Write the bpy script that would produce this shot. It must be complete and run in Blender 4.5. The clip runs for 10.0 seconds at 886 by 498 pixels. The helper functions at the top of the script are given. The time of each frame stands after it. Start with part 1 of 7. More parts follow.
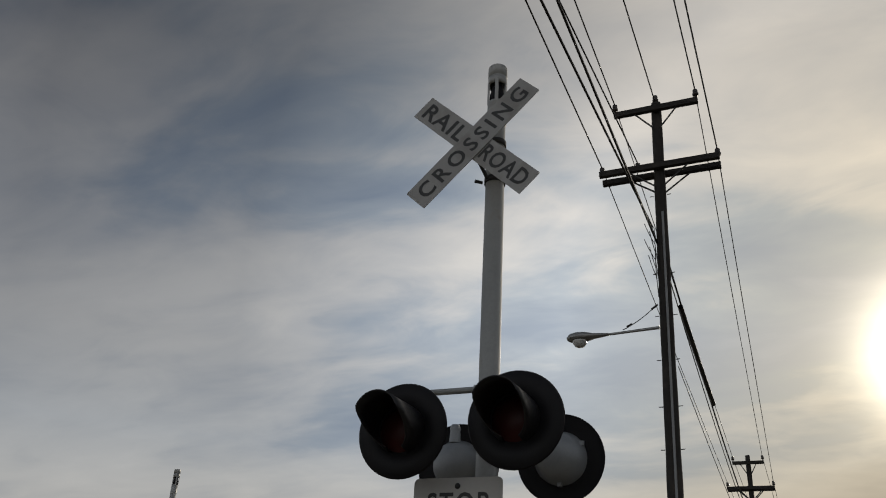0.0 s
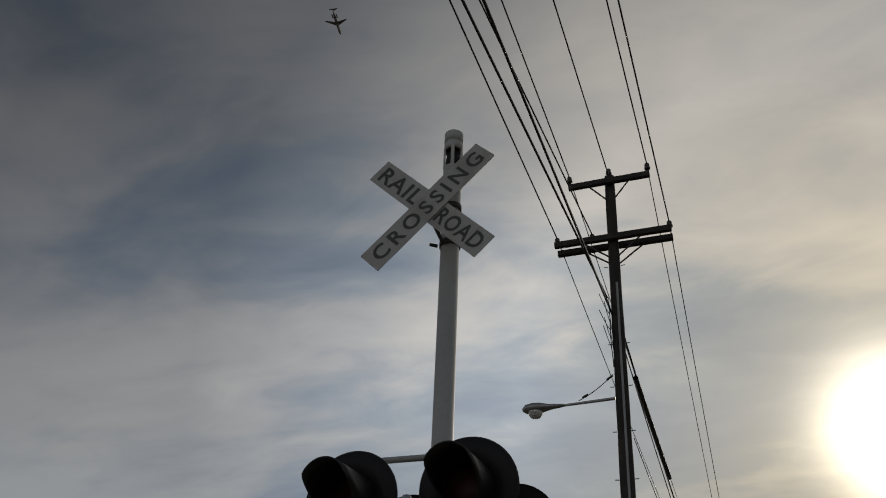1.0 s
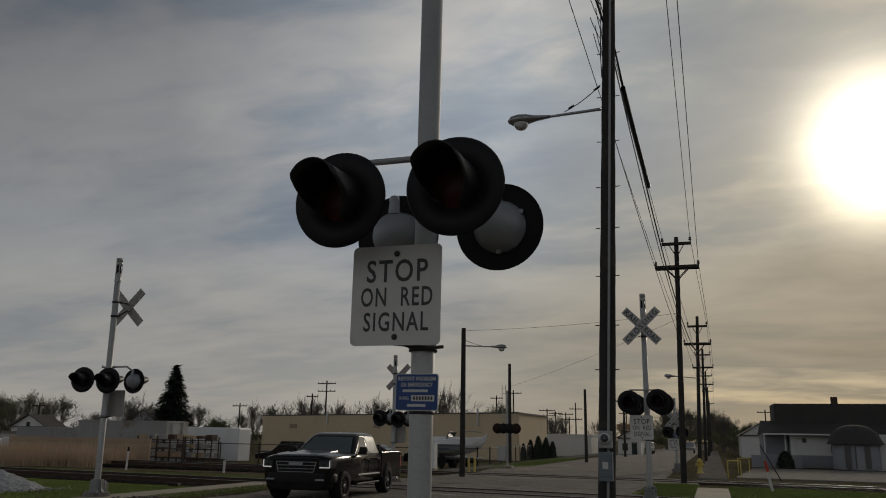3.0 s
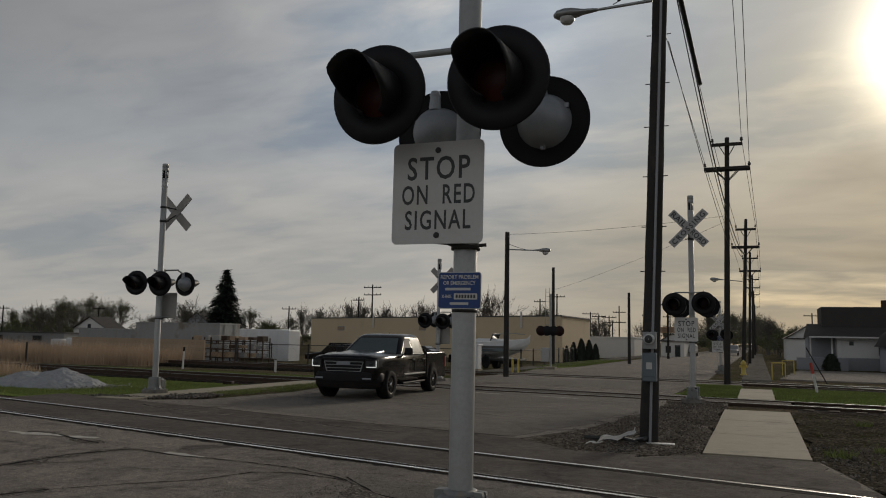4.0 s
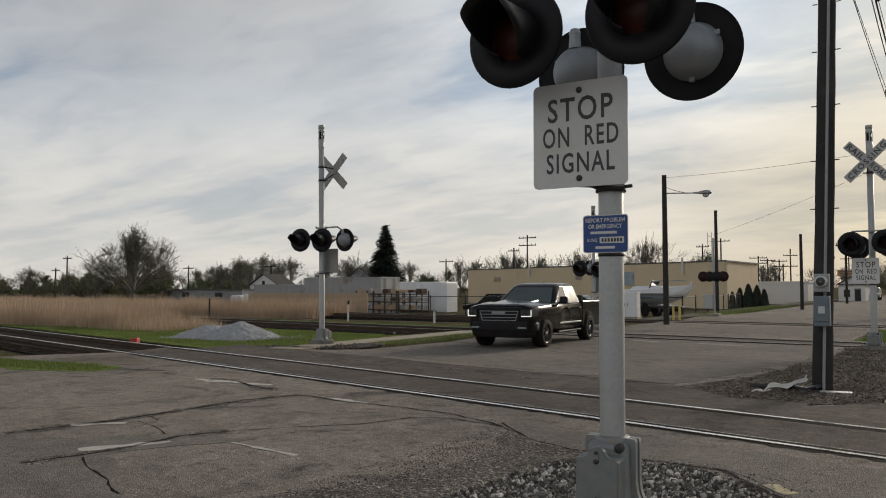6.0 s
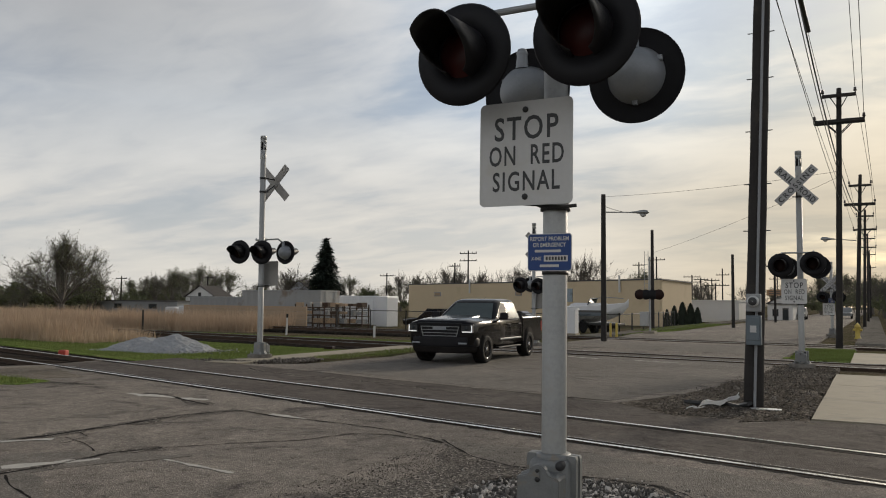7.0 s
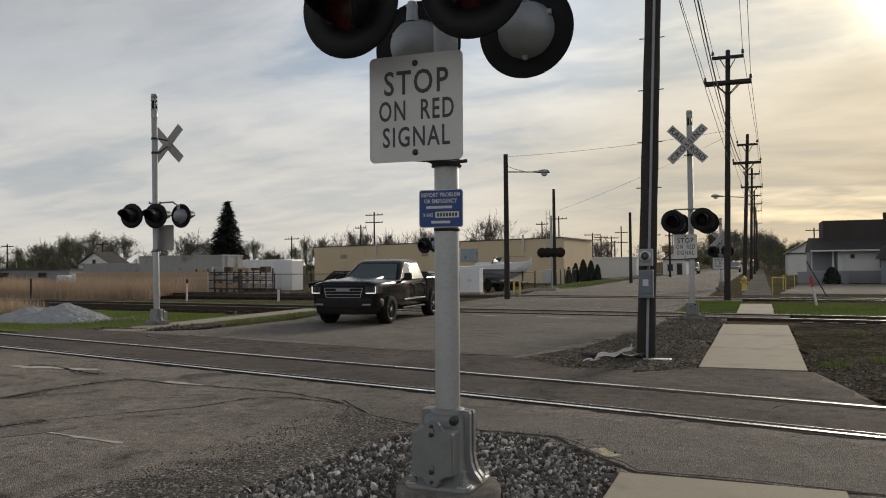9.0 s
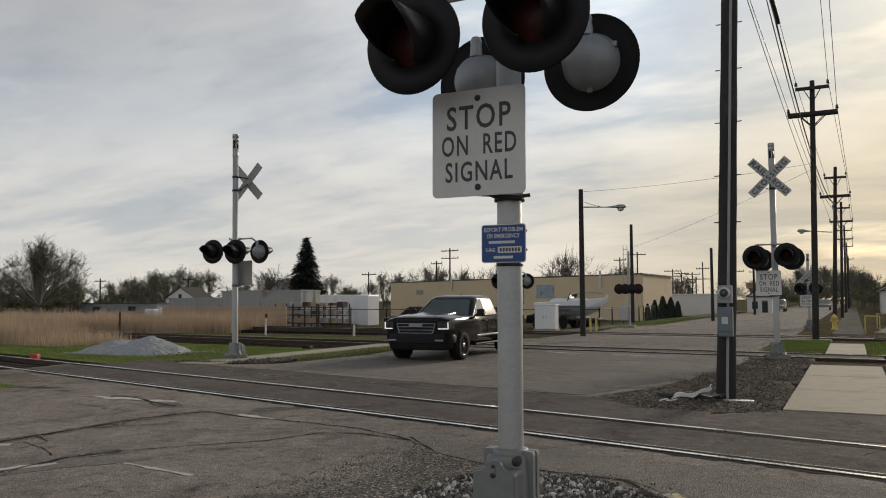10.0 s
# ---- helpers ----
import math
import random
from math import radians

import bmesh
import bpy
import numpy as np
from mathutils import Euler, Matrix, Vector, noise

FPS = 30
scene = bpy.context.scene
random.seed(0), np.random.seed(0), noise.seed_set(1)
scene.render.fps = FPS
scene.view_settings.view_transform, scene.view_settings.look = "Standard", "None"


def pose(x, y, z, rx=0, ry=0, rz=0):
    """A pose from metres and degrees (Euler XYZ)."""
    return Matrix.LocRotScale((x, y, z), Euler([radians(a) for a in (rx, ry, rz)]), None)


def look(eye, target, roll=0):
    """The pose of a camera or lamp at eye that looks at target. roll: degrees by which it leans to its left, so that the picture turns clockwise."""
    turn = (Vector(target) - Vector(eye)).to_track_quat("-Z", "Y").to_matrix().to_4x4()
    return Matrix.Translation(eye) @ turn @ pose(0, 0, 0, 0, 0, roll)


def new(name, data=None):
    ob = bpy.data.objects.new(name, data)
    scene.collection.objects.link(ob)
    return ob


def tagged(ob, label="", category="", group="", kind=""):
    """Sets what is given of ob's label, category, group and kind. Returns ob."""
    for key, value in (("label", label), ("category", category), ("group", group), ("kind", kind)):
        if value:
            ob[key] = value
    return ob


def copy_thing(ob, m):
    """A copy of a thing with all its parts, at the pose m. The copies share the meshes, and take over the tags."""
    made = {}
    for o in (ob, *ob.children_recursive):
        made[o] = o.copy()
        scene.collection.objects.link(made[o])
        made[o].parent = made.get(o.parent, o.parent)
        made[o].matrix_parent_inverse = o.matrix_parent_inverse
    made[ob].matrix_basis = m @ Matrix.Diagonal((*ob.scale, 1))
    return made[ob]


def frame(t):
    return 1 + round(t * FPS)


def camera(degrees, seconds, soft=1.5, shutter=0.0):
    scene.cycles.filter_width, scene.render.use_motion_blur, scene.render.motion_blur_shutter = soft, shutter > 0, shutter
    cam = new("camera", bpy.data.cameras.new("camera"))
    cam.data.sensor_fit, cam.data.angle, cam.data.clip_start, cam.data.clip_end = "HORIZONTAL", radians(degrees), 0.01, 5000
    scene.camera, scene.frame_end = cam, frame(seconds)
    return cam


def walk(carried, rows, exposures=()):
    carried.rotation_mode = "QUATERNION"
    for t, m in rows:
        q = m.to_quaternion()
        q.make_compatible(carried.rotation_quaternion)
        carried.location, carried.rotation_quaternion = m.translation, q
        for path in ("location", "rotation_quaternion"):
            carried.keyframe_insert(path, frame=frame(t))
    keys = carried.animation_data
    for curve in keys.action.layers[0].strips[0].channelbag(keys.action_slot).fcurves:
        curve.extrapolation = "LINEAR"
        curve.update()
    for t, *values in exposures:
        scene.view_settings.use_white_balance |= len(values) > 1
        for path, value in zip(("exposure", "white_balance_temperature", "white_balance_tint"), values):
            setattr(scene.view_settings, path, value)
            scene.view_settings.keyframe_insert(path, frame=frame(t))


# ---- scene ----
cam = camera(58.0, 10.0, 1.05)
PATH = [
    (0, (1.837, -5.145, 1.615), (1.133, -3.523, 2.549), 3.2),
    (0.5, (1.849, -5.074, 1.601), (1.231, -3.523, 2.702), 3.0),
    (1, (1.821, -5.043, 1.595), (1.244, -3.472, 2.688), 2.2),
    (1.5, (1.813, -5.036, 1.597), (1.229, -3.437, 2.647), 1.8),
    (2, (1.8, -5.0, 1.585), (1.196, -3.315, 2.478), 1.3),
    (2.5, (1.781, -4.954, 1.567), (1.17, -3.174, 2.244), 0.9),
    (2.7, (1.785, -4.94, 1.55), (1.176, -3.124, 2.126), 1.2),
    (3.8, (1.753, -4.846, 1.493), (1.093, -2.977, 1.757), 1.3),
    (4, (1.749, -4.805, 1.497), (1.02, -2.956, 1.72), 1.1),
    (4.5, (1.817, -4.704, 1.486), (0.899, -2.935, 1.649), 1.1),
    (5, (1.861, -4.691, 1.466), (0.769, -3.019, 1.579), 0.8),
    (5.2, (1.85, -4.71, 1.451), (0.718, -3.064, 1.547), 0.4),
    (6.3, (1.773, -4.734, 1.48), (0.752, -3.018, 1.588), 0.1),
    (6.5, (1.763, -4.722, 1.481), (0.783, -2.983, 1.599), 0.5),
    (7, (1.764, -4.734, 1.484), (0.817, -2.978, 1.618), 0.6),
    (7.5, (1.752, -4.727, 1.476), (0.865, -2.939, 1.608), 0.0),
    (8, (1.741, -4.702, 1.462), (0.973, -2.858, 1.561), 0.1),
    (8.5, (1.758, -4.671, 1.458), (1.066, -2.796, 1.519), 0.2),
    (9, (1.821, -4.631, 1.46), (1.083, -2.773, 1.498), -0.6),
    (9.5, (1.871, -4.556, 1.45), (1.027, -2.743, 1.48), -0.5),
    (10, (1.875, -4.544, 1.458), (0.966, -2.768, 1.587), -0.3),
]
EXPOSURES = [(0.0, -0.25), (0.5, -0.45), (1.0, -0.55), (2.0, -0.7), (2.7, -0.76), (4.0, -0.42), (4.5, -0.1), (5.0, 0.2), (6.5, 0.42), (8.0, 0.3), (8.5, 0.3), (9.0, 0.33), (9.5, 0.36), (10.0, 0.4)]
walk(cam, [(t, look(eye, target, roll)) for t, eye, target, roll in PATH], EXPOSURES)

# ---- world and light ----
SUN_DIR = Vector((0.194, 0.927, 0.320)).normalized()


def nd(tree, kind, **kw):
    n = tree.nodes.new(kind)
    for k, v in kw.items():
        n.inputs[k.replace("_", " ")].default_value = v
    return n


def vmath(tree, op, a, b=None):
    n = tree.nodes.new("ShaderNodeVectorMath")
    n.operation = op
    for i, v in enumerate((a, b)):
        if v is None:
            continue
        if isinstance(v, (tuple, list, Vector)):
            n.inputs[i].default_value = v
        else:
            tree.links.new(v, n.inputs[i])
    return n


def fmath(tree, op, a, b=None, clamp=False):
    n = tree.nodes.new("ShaderNodeMath")
    n.operation, n.use_clamp = op, clamp
    for i, v in enumerate((a, b)):
        if v is None:
            continue
        if isinstance(v, (int, float)):
            n.inputs[i].default_value = v
        else:
            tree.links.new(v, n.inputs[i])
    return n.outputs[0]


def cmix(tree, fac, a, b, blend="MIX"):
    n = tree.nodes.new("ShaderNodeMix")
    n.data_type, n.blend_type = "RGBA", blend
    for sock, v in ((n.inputs[0], fac), (n.inputs[6], a), (n.inputs[7], b)):
        if isinstance(v, (int, float)):
            sock.default_value = v
        elif isinstance(v, tuple):
            sock.default_value = (*v, 1) if len(v) == 3 else v
        else:
            tree.links.new(v, sock)
    return n.outputs[2]


def ramp(tree, fac, stops):
    n = tree.nodes.new("ShaderNodeValToRGB")
    while len(n.color_ramp.elements) < len(stops):
        n.color_ramp.elements.new(0.5)
    for e, (p, c) in zip(n.color_ramp.elements, stops):
        e.position, e.color = p, (*c, 1) if len(c) == 3 else c
    tree.links.new(fac, n.inputs[0])
    return n.outputs[0]


def grey(v):
    return (v, v, v)


def build_world():
    world = bpy.data.worlds.new("evening_sky")
    scene.world = world
    world.use_nodes = True
    t = world.node_tree
    t.nodes.clear()
    out = t.nodes.new("ShaderNodeOutputWorld")
    coord = t.nodes.new("ShaderNodeTexCoord").outputs["Generated"]
    d = vmath(t, "NORMALIZE", coord).outputs[0]
    sep = t.nodes.new("ShaderNodeSeparateXYZ")
    t.links.new(d, sep.inputs[0])
    up = fmath(t, "MAXIMUM", sep.outputs[2], 0.0)
    lift = fmath(t, "ADD", up, 0.17)
    comb = t.nodes.new("ShaderNodeCombineXYZ")
    t.links.new(fmath(t, "DIVIDE", sep.outputs[0], lift), comb.inputs[0])
    t.links.new(fmath(t, "DIVIDE", sep.outputs[1], lift), comb.inputs[1])
    sky = t.nodes.new("ShaderNodeTexSky")
    sky.sky_type, sky.sun_disc = "NISHITA", False
    sky.sun_elevation = math.asin(SUN_DIR.z)
    sky.sun_rotation = math.atan2(SUN_DIR.x, SUN_DIR.y)
    clear = cmix(t, 1.0, sky.outputs[0], grey(0.13), "MULTIPLY")
    # stretched cloud bands on a flat layer
    maps = []
    for rot, sc, loc in ((20, (0.5, 1.1, 1), (3.1, 1.7, 0)), (18, (0.75, 1.5, 1), (0.4, 7.7, 2)), (8, (3.5, 6.0, 1), (5.5, 2.2, 4))):
        m = t.nodes.new("ShaderNodeMapping")
        m.inputs["Rotation"].default_value = (0, 0, radians(rot))
        m.inputs["Scale"].default_value, m.inputs["Location"].default_value = sc, loc
        t.links.new(comb.outputs[0], m.inputs[0])
        maps.append(m.outputs[0])
    noises = []
    for m, det, rough, dist in zip(maps, (4, 5, 5), (0.5, 0.5, 0.55), (0.5, 0.6, 0.5)):
        n = nd(t, "ShaderNodeTexNoise", Scale=1.0, Detail=det, Roughness=rough, Distortion=dist)
        t.links.new(m, n.inputs["Vector"])
        noises.append(n.outputs[0])
    body = fmath(t, "ADD", fmath(t, "MULTIPLY", noises[0], 0.46), fmath(t, "ADD", fmath(t, "MULTIPLY", noises[1], 0.37), fmath(t, "MULTIPLY", noises[2], 0.17)))
    # nearness to the sun
    toward = vmath(t, "DOT_PRODUCT", d, tuple(SUN_DIR)).outputs["Value"]
    near = fmath(t, "MULTIPLY", fmath(t, "ADD", toward, 1.0), 0.5)
    glow = fmath(t, "POWER", near, 90.0)
    core = fmath(t, "POWER", near, 900.0)
    # grey ceiling that thins towards the horizon, paler on the sun's side
    ceiling = ramp(t, near, ((0.0, (0.47, 0.47, 0.48)), (0.3, (0.36, 0.365, 0.38)), (0.5, (0.21, 0.217, 0.236)), (0.74, (0.118, 0.126, 0.142)), (0.84, (0.20, 0.21, 0.226)), (0.905, (0.43, 0.435, 0.44)), (0.955, (0.72, 0.70, 0.665)), (0.985, (0.56, 0.53, 0.47)), (1.0, (0.5, 0.46, 0.38))))
    horizon = ramp(t, near, ((0.0, (0.50, 0.505, 0.515)), (0.75, (0.47, 0.477, 0.482)), (0.905, (0.51, 0.502, 0.485)), (0.955, (0.40, 0.375, 0.325)), (0.985, (0.32, 0.29, 0.235)), (1.0, (0.32, 0.28, 0.21))))
    low = ramp(t, up, ((0.0, grey(1.0)), (0.13, grey(0.9)), (0.25, grey(0.5)), (0.38, grey(0.15)), (0.55, grey(0.0))))
    deep = ramp(t, up, ((0.2, grey(1.25)), (0.36, grey(1.55)), (0.5, grey(1.28)), (0.64, grey(0.86)), (0.8, grey(0.72)), (1.0, grey(0.9))))
    ceiling = cmix(t, 1.0, ceiling, deep, "MULTIPLY")
    cloud = cmix(t, low, ceiling, horizon)
    cloud = cmix(t, 1.0, cloud, ramp(t, up, ((0.0, (1.06, 1.01, 0.94)), (0.12, (1.03, 1.0, 0.965)), (0.23, (0.965, 1.0, 1.05)), (0.34, (1.01, 1.0, 0.995)), (0.55, (1.03, 1.0, 0.975)))), "MULTIPLY")
    streak = ramp(t, body, ((0.39, (0.40, 0.50, 0.65)), (0.44, (0.60, 0.70, 0.82)), (0.49, (0.95, 0.975, 1.0)), (0.56, (1.25, 1.23, 1.18)), (0.66, (1.5, 1.45, 1.36))))
    streak = cmix(t, fmath(t, "MULTIPLY", fmath(t, "POWER", fmath(t, "SUBTRACT", 1.0, up), 4.0), 0.8), streak, (1.03, 1.02, 1.0))
    cloud = cmix(t, 1.0, cloud, streak, "MULTIPLY")
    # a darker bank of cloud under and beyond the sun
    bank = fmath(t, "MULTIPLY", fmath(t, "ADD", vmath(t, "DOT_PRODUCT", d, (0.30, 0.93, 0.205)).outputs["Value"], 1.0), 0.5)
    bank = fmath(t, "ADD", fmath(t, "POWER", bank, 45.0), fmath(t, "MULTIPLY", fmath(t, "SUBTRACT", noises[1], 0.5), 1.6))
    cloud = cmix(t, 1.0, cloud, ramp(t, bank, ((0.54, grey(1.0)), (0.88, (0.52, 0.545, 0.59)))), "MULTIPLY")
    cover = ramp(t, body, ((0.30, grey(0.82)), (0.45, grey(0.97))))
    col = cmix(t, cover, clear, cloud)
    veil = ramp(t, body, ((0.40, grey(0.62)), (0.56, grey(1.0))))
    for power, tone in ((glow, (0.36, 0.285, 0.175)), (core, (7.0, 6.2, 4.6))):
        add = cmix(t, 1.0, cmix(t, power, (0, 0, 0), tone), veil, "MULTIPLY")
        col = cmix(t, 1.0, col, add, "ADD")
    bg = t.nodes.new("ShaderNodeBackground")
    bg.inputs[1].default_value = 1.0
    t.links.new(col, bg.inputs[0])
    t.links.new(bg.outputs[0], out.inputs[0])


build_world()
sun = new("sun", bpy.data.lights.new("sun", "SUN"))
sun.data.energy, sun.data.angle, sun.data.color = 1.8, radians(12), (1.0, 0.88, 0.72)
sun.matrix_world = look(SUN_DIR * 50, (0, 0, 0))


# ---- materials ----
def material(name, base, rough=0.6, metal=0.0, vary=0.25, scale=3.0, fine=60.0, bump=0.0, second=None, amount=0.5, island=0.0, coat=0.0, spec=0.5):
    """A surface with stains at one scale and grain at another; second: a colour that shows in worn patches."""
    m = bpy.data.materials.new(name)
    m.use_nodes = True
    t = m.node_tree
    b = t.nodes["Principled BSDF"]
    pos = t.nodes.new("ShaderNodeTexCoord").outputs["Object"]
    big = nd(t, "ShaderNodeTexNoise", Scale=scale, Detail=5.0, Roughness=0.6)
    small = nd(t, "ShaderNodeTexNoise", Scale=fine, Detail=3.0, Roughness=0.7)
    for n in (big, small):
        t.links.new(pos, n.inputs["Vector"])
    lo, hi = tuple(c * (1 - vary) for c in base), tuple(min(1, c * (1 + vary)) for c in base)
    col = ramp(t, big.outputs[0], ((0.32, lo), (0.68, hi)))
    col = cmix(t, 0.5, col, ramp(t, small.outputs[0], ((0.3, lo), (0.7, hi))))
    if second:
        patch = ramp(t, big.outputs[0], ((0.62 - amount * 0.3, grey(0)), (0.72 - amount * 0.25, grey(1))))
        col = cmix(t, patch, col, second)
    rnd = t.nodes.new("ShaderNodeObjectInfo").outputs["Random"]
    if island:
        rnd = t.nodes.new("ShaderNodeNewGeometry").outputs["Random Per Island"]
    w = island or 0.12
    col = cmix(t, 1.0, col, ramp(t, rnd, ((0.0, grey(1 - w)), (0.65, grey(1 - w * (0.8 if w > 0.85 else 0.6))), (1.0, grey(1.0)))), "MULTIPLY")
    t.links.new(col, b.inputs["Base Color"])
    r = ramp(t, small.outputs[0], ((0.3, grey(max(0.02, rough - 0.1))), (0.7, grey(min(1, rough + 0.1)))))
    t.links.new(r, b.inputs["Roughness"])
    b.inputs["Metallic"].default_value = metal
    b.inputs["Coat Weight"].default_value = coat
    b.inputs["Specular IOR Level"].default_value = spec
    if bump:
        k = nd(t, "ShaderNodeBump", Strength=bump, Distance=0.02)
        t.links.new(small.outputs[0], k.inputs["Height"])
        t.links.new(k.outputs[0], b.inputs["Normal"])
    return m


M = dict(
    mast=material("aluminium_paint", (0.383, 0.392, 0.383), 0.45, 0.15, 0.14, 5, 40, 0.05, (0.36, 0.35, 0.32), 0.15),
    casting=material("grey_casting", (0.20, 0.208, 0.206), 0.5, 0.1, 0.18, 9, 70, 0.12, (0.24, 0.21, 0.17), 0.2),
    concrete=material("concrete", (0.315, 0.28, 0.21), 0.9, 0, 0.2, 1.2, 90, 0.25, (0.25, 0.224, 0.176), 0.35),
    black=material("black_paint", (0.012, 0.012, 0.014), 0.6, 0, 0.3, 5, 40, spec=0.22),
    hoodpaint=material("hood_paint", (0.014, 0.014, 0.016), 0.42, 0, 0.3, 5, 40, spec=0.35),
    housing=material("lamp_housing_paint", (0.27, 0.29, 0.31), 0.42, 0.2, 0.12, 6, 50, 0.04),
    lens=material("red_lens", (0.05, 0.011, 0.010), 0.4, 0, 0.1, 20, 90, spec=0.2),
    white=material("sign_white", (0.58, 0.58, 0.565), 0.5, 0, 0.06, 2.5, 30, 0, (0.55, 0.54, 0.50), 0.2),
    buckwhite=material("crossbuck_white", (0.40, 0.40, 0.395), 0.55, 0, 0.1, 3, 30, 0, (0.33, 0.325, 0.31), 0.25),
    signback=material("sign_back_aluminium", (0.30, 0.29, 0.275), 0.5, 0.4, 0.12, 4, 40),
    letter=material("faded_black_letter", (0.05, 0.052, 0.054), 0.6, 0, 0.35, 9, 60),
    blue=material("sign_blue", (0.013, 0.055, 0.22), 0.45, 0, 0.12, 6, 50),
    steel=material("galvanised_steel", (0.33, 0.34, 0.34), 0.45, 0.6, 0.15, 8, 60),
    darksteel=material("dark_steel", (0.05, 0.05, 0.05), 0.55, 0.5, 0.2, 8, 60),
    railtop=material("polished_rail", (0.72, 0.71, 0.69), 0.26, 0.9, 0.1, 6, 60),
    rust=material("rusty_rail", (0.07, 0.045, 0.03), 0.85, 0.2, 0.3, 6, 60, 0.2),
    tie=material("creosoted_tie", (0.05, 0.04, 0.032), 0.9, 0, 0.35, 4, 60, 0.3, spec=0.05),
    pole=material("weathered_pole", (0.040, 0.037, 0.035), 0.9, 0, 0.35, 2.0, 30, 0.4, (0.06, 0.052, 0.046), 0.2, spec=0.25),
    wire=material("wire", (0.012, 0.012, 0.012), 0.6, 0, 0.1),
    porcelain=material("insulator", (0.05, 0.04, 0.035), 0.3, 0, 0.2),
    pvc=material("grey_conduit", (0.27, 0.28, 0.29), 0.5, 0, 0.1, 5),
    meterbox=material("meter_box_paint", (0.30, 0.31, 0.31), 0.5, 0.1, 0.12, 5),
    switchbox=material("blue_grey_box", (0.13, 0.16, 0.18), 0.5, 0.1, 0.15, 5),
    tar=material("crack_tar", (0.018, 0.016, 0.015), 0.95, 0, 0.3, spec=0.04),
    paintline=material("worn_road_paint", (0.46, 0.44, 0.40), 0.85, 0, 0.3, 5, 60, 0.2, (0.16, 0.15, 0.135), 0.12),
    yellow=material("yellow_paint", (0.58, 0.44, 0.10), 0.6, 0, 0.15, 5),
    redpaint=material("red_paint", (0.42, 0.05, 0.03), 0.6, 0, 0.2, 5),
    stones=material("ballast_stone", (0.64, 0.605, 0.56), 0.9, 0, 0.3, 14, 90, 0.3, island=0.92, spec=0.2),
    darkstones=material("dark_gravel", (0.27, 0.245, 0.215), 0.95, 0, 0.4, 14, 90, 0.3, island=0.8, spec=0.05),
    pile=material("crushed_stone_pile", (0.36, 0.37, 0.38), 0.95, 0, 0.2, 3, 40, 0.6),
    grass=material("grass_blades", (0.215, 0.265, 0.08), 0.8, 0, 0.3, 0.6, 10, 0, island=0.3, spec=0.1),
    dry=material("dry_reed", (0.55, 0.42, 0.30), 0.9, 0, 0.2, 0.35, 8, 0, island=0.22, spec=0.1),
    bark=material("bark", (0.13, 0.116, 0.10), 0.95, 0, 0.3, 2, 20),
    leaf=material("spring_leaf", (0.15, 0.165, 0.075), 0.8, 0, 0.4, 0.5, 6, 0, island=0.4),
    needles=material("spruce_needles", (0.014, 0.028, 0.017), 0.85, 0, 0.4, 0.8, 6, 0, island=0.4),
    cedar=material("cedar_leaf", (0.02, 0.03, 0.016), 0.85, 0, 0.4, 1.5, 9, 0, island=0.4),
    # pale base colour stands in for the sky reflected in the rear panes
    sideglass=material("side_glass_painted_sheen", (0.13, 0.14, 0.14), 0.15, 0, 0.3, 2.5, 20, spec=0.12),
    glass=material("dark_glass", (0.03, 0.036, 0.038), 0.13, 0, 0.1, spec=0.3),
    # paler than dark_glass: sky sheen and lit cab put into the base colour
    windshield=material("windshield_painted_sheen", (0.085, 0.105, 0.105), 0.12, 0, 0.15, 1.5, 20, spec=0.5),
    clear=material("lamp_glass", (0.55, 0.56, 0.55), 0.12, 0, 0.05, coat=0.5),
    rubber=material("tyre_rubber", (0.012, 0.012, 0.012), 0.85, 0, 0.2, 9, 60, spec=0.2),
    rim=material("black_rim", (0.03, 0.03, 0.032), 0.25, 0.6, 0.1),
    # near-white, not metallic: the tin's sky shine is put into the colour
    paleshine=material("paleshine", (0.80, 0.80, 0.78), 0.35, 0.0, 0.08),
    chrome=material("chrome", (0.7, 0.7, 0.7), 0.1, 1.0, 0.05),
    truckpaint=material("black_brown_car_paint", (0.008, 0.007, 0.007), 0.17, 0.0, 0.1, 2, 200, 0, coat=0.05, spec=0.25),
    cream=material("cream_block_wall", (0.62, 0.50, 0.33), 0.85, 0, 0.06, 0.3, 12, 0.1, (0.57, 0.46, 0.30), 0.2),
    roofdark=material("dark_shingle", (0.05, 0.045, 0.042), 0.9, 0, 0.2, 1.5, 20, 0.2),
    siding=material("white_siding", (0.62, 0.62, 0.60), 0.7, 0, 0.06, 0.8, 12),
    greyblock=material("grey_block", (0.27, 0.28, 0.30), 0.85, 0, 0.1, 0.8, 12, 0.1),
    greymetal=material("grey_container_steel", (0.28, 0.29, 0.29), 0.6, 0.2, 0.14, 0.7, 14, 0, (0.20, 0.17, 0.14), 0.2),
    tanwood=material("tan_board", (0.37, 0.275, 0.185), 0.85, 0, 0.12, 1.0, 16),
    trim=material("trim_paint", (0.10, 0.095, 0.09), 0.7, 0, 0.1),
    boatwhite=material("gelcoat", (0.72, 0.73, 0.74), 0.3, 0, 0.05, 2, 30),
    sheet=material("crumpled_tin", (0.85, 0.85, 0.85), 0.35, 0.9, 0.2, 9, 60),
)


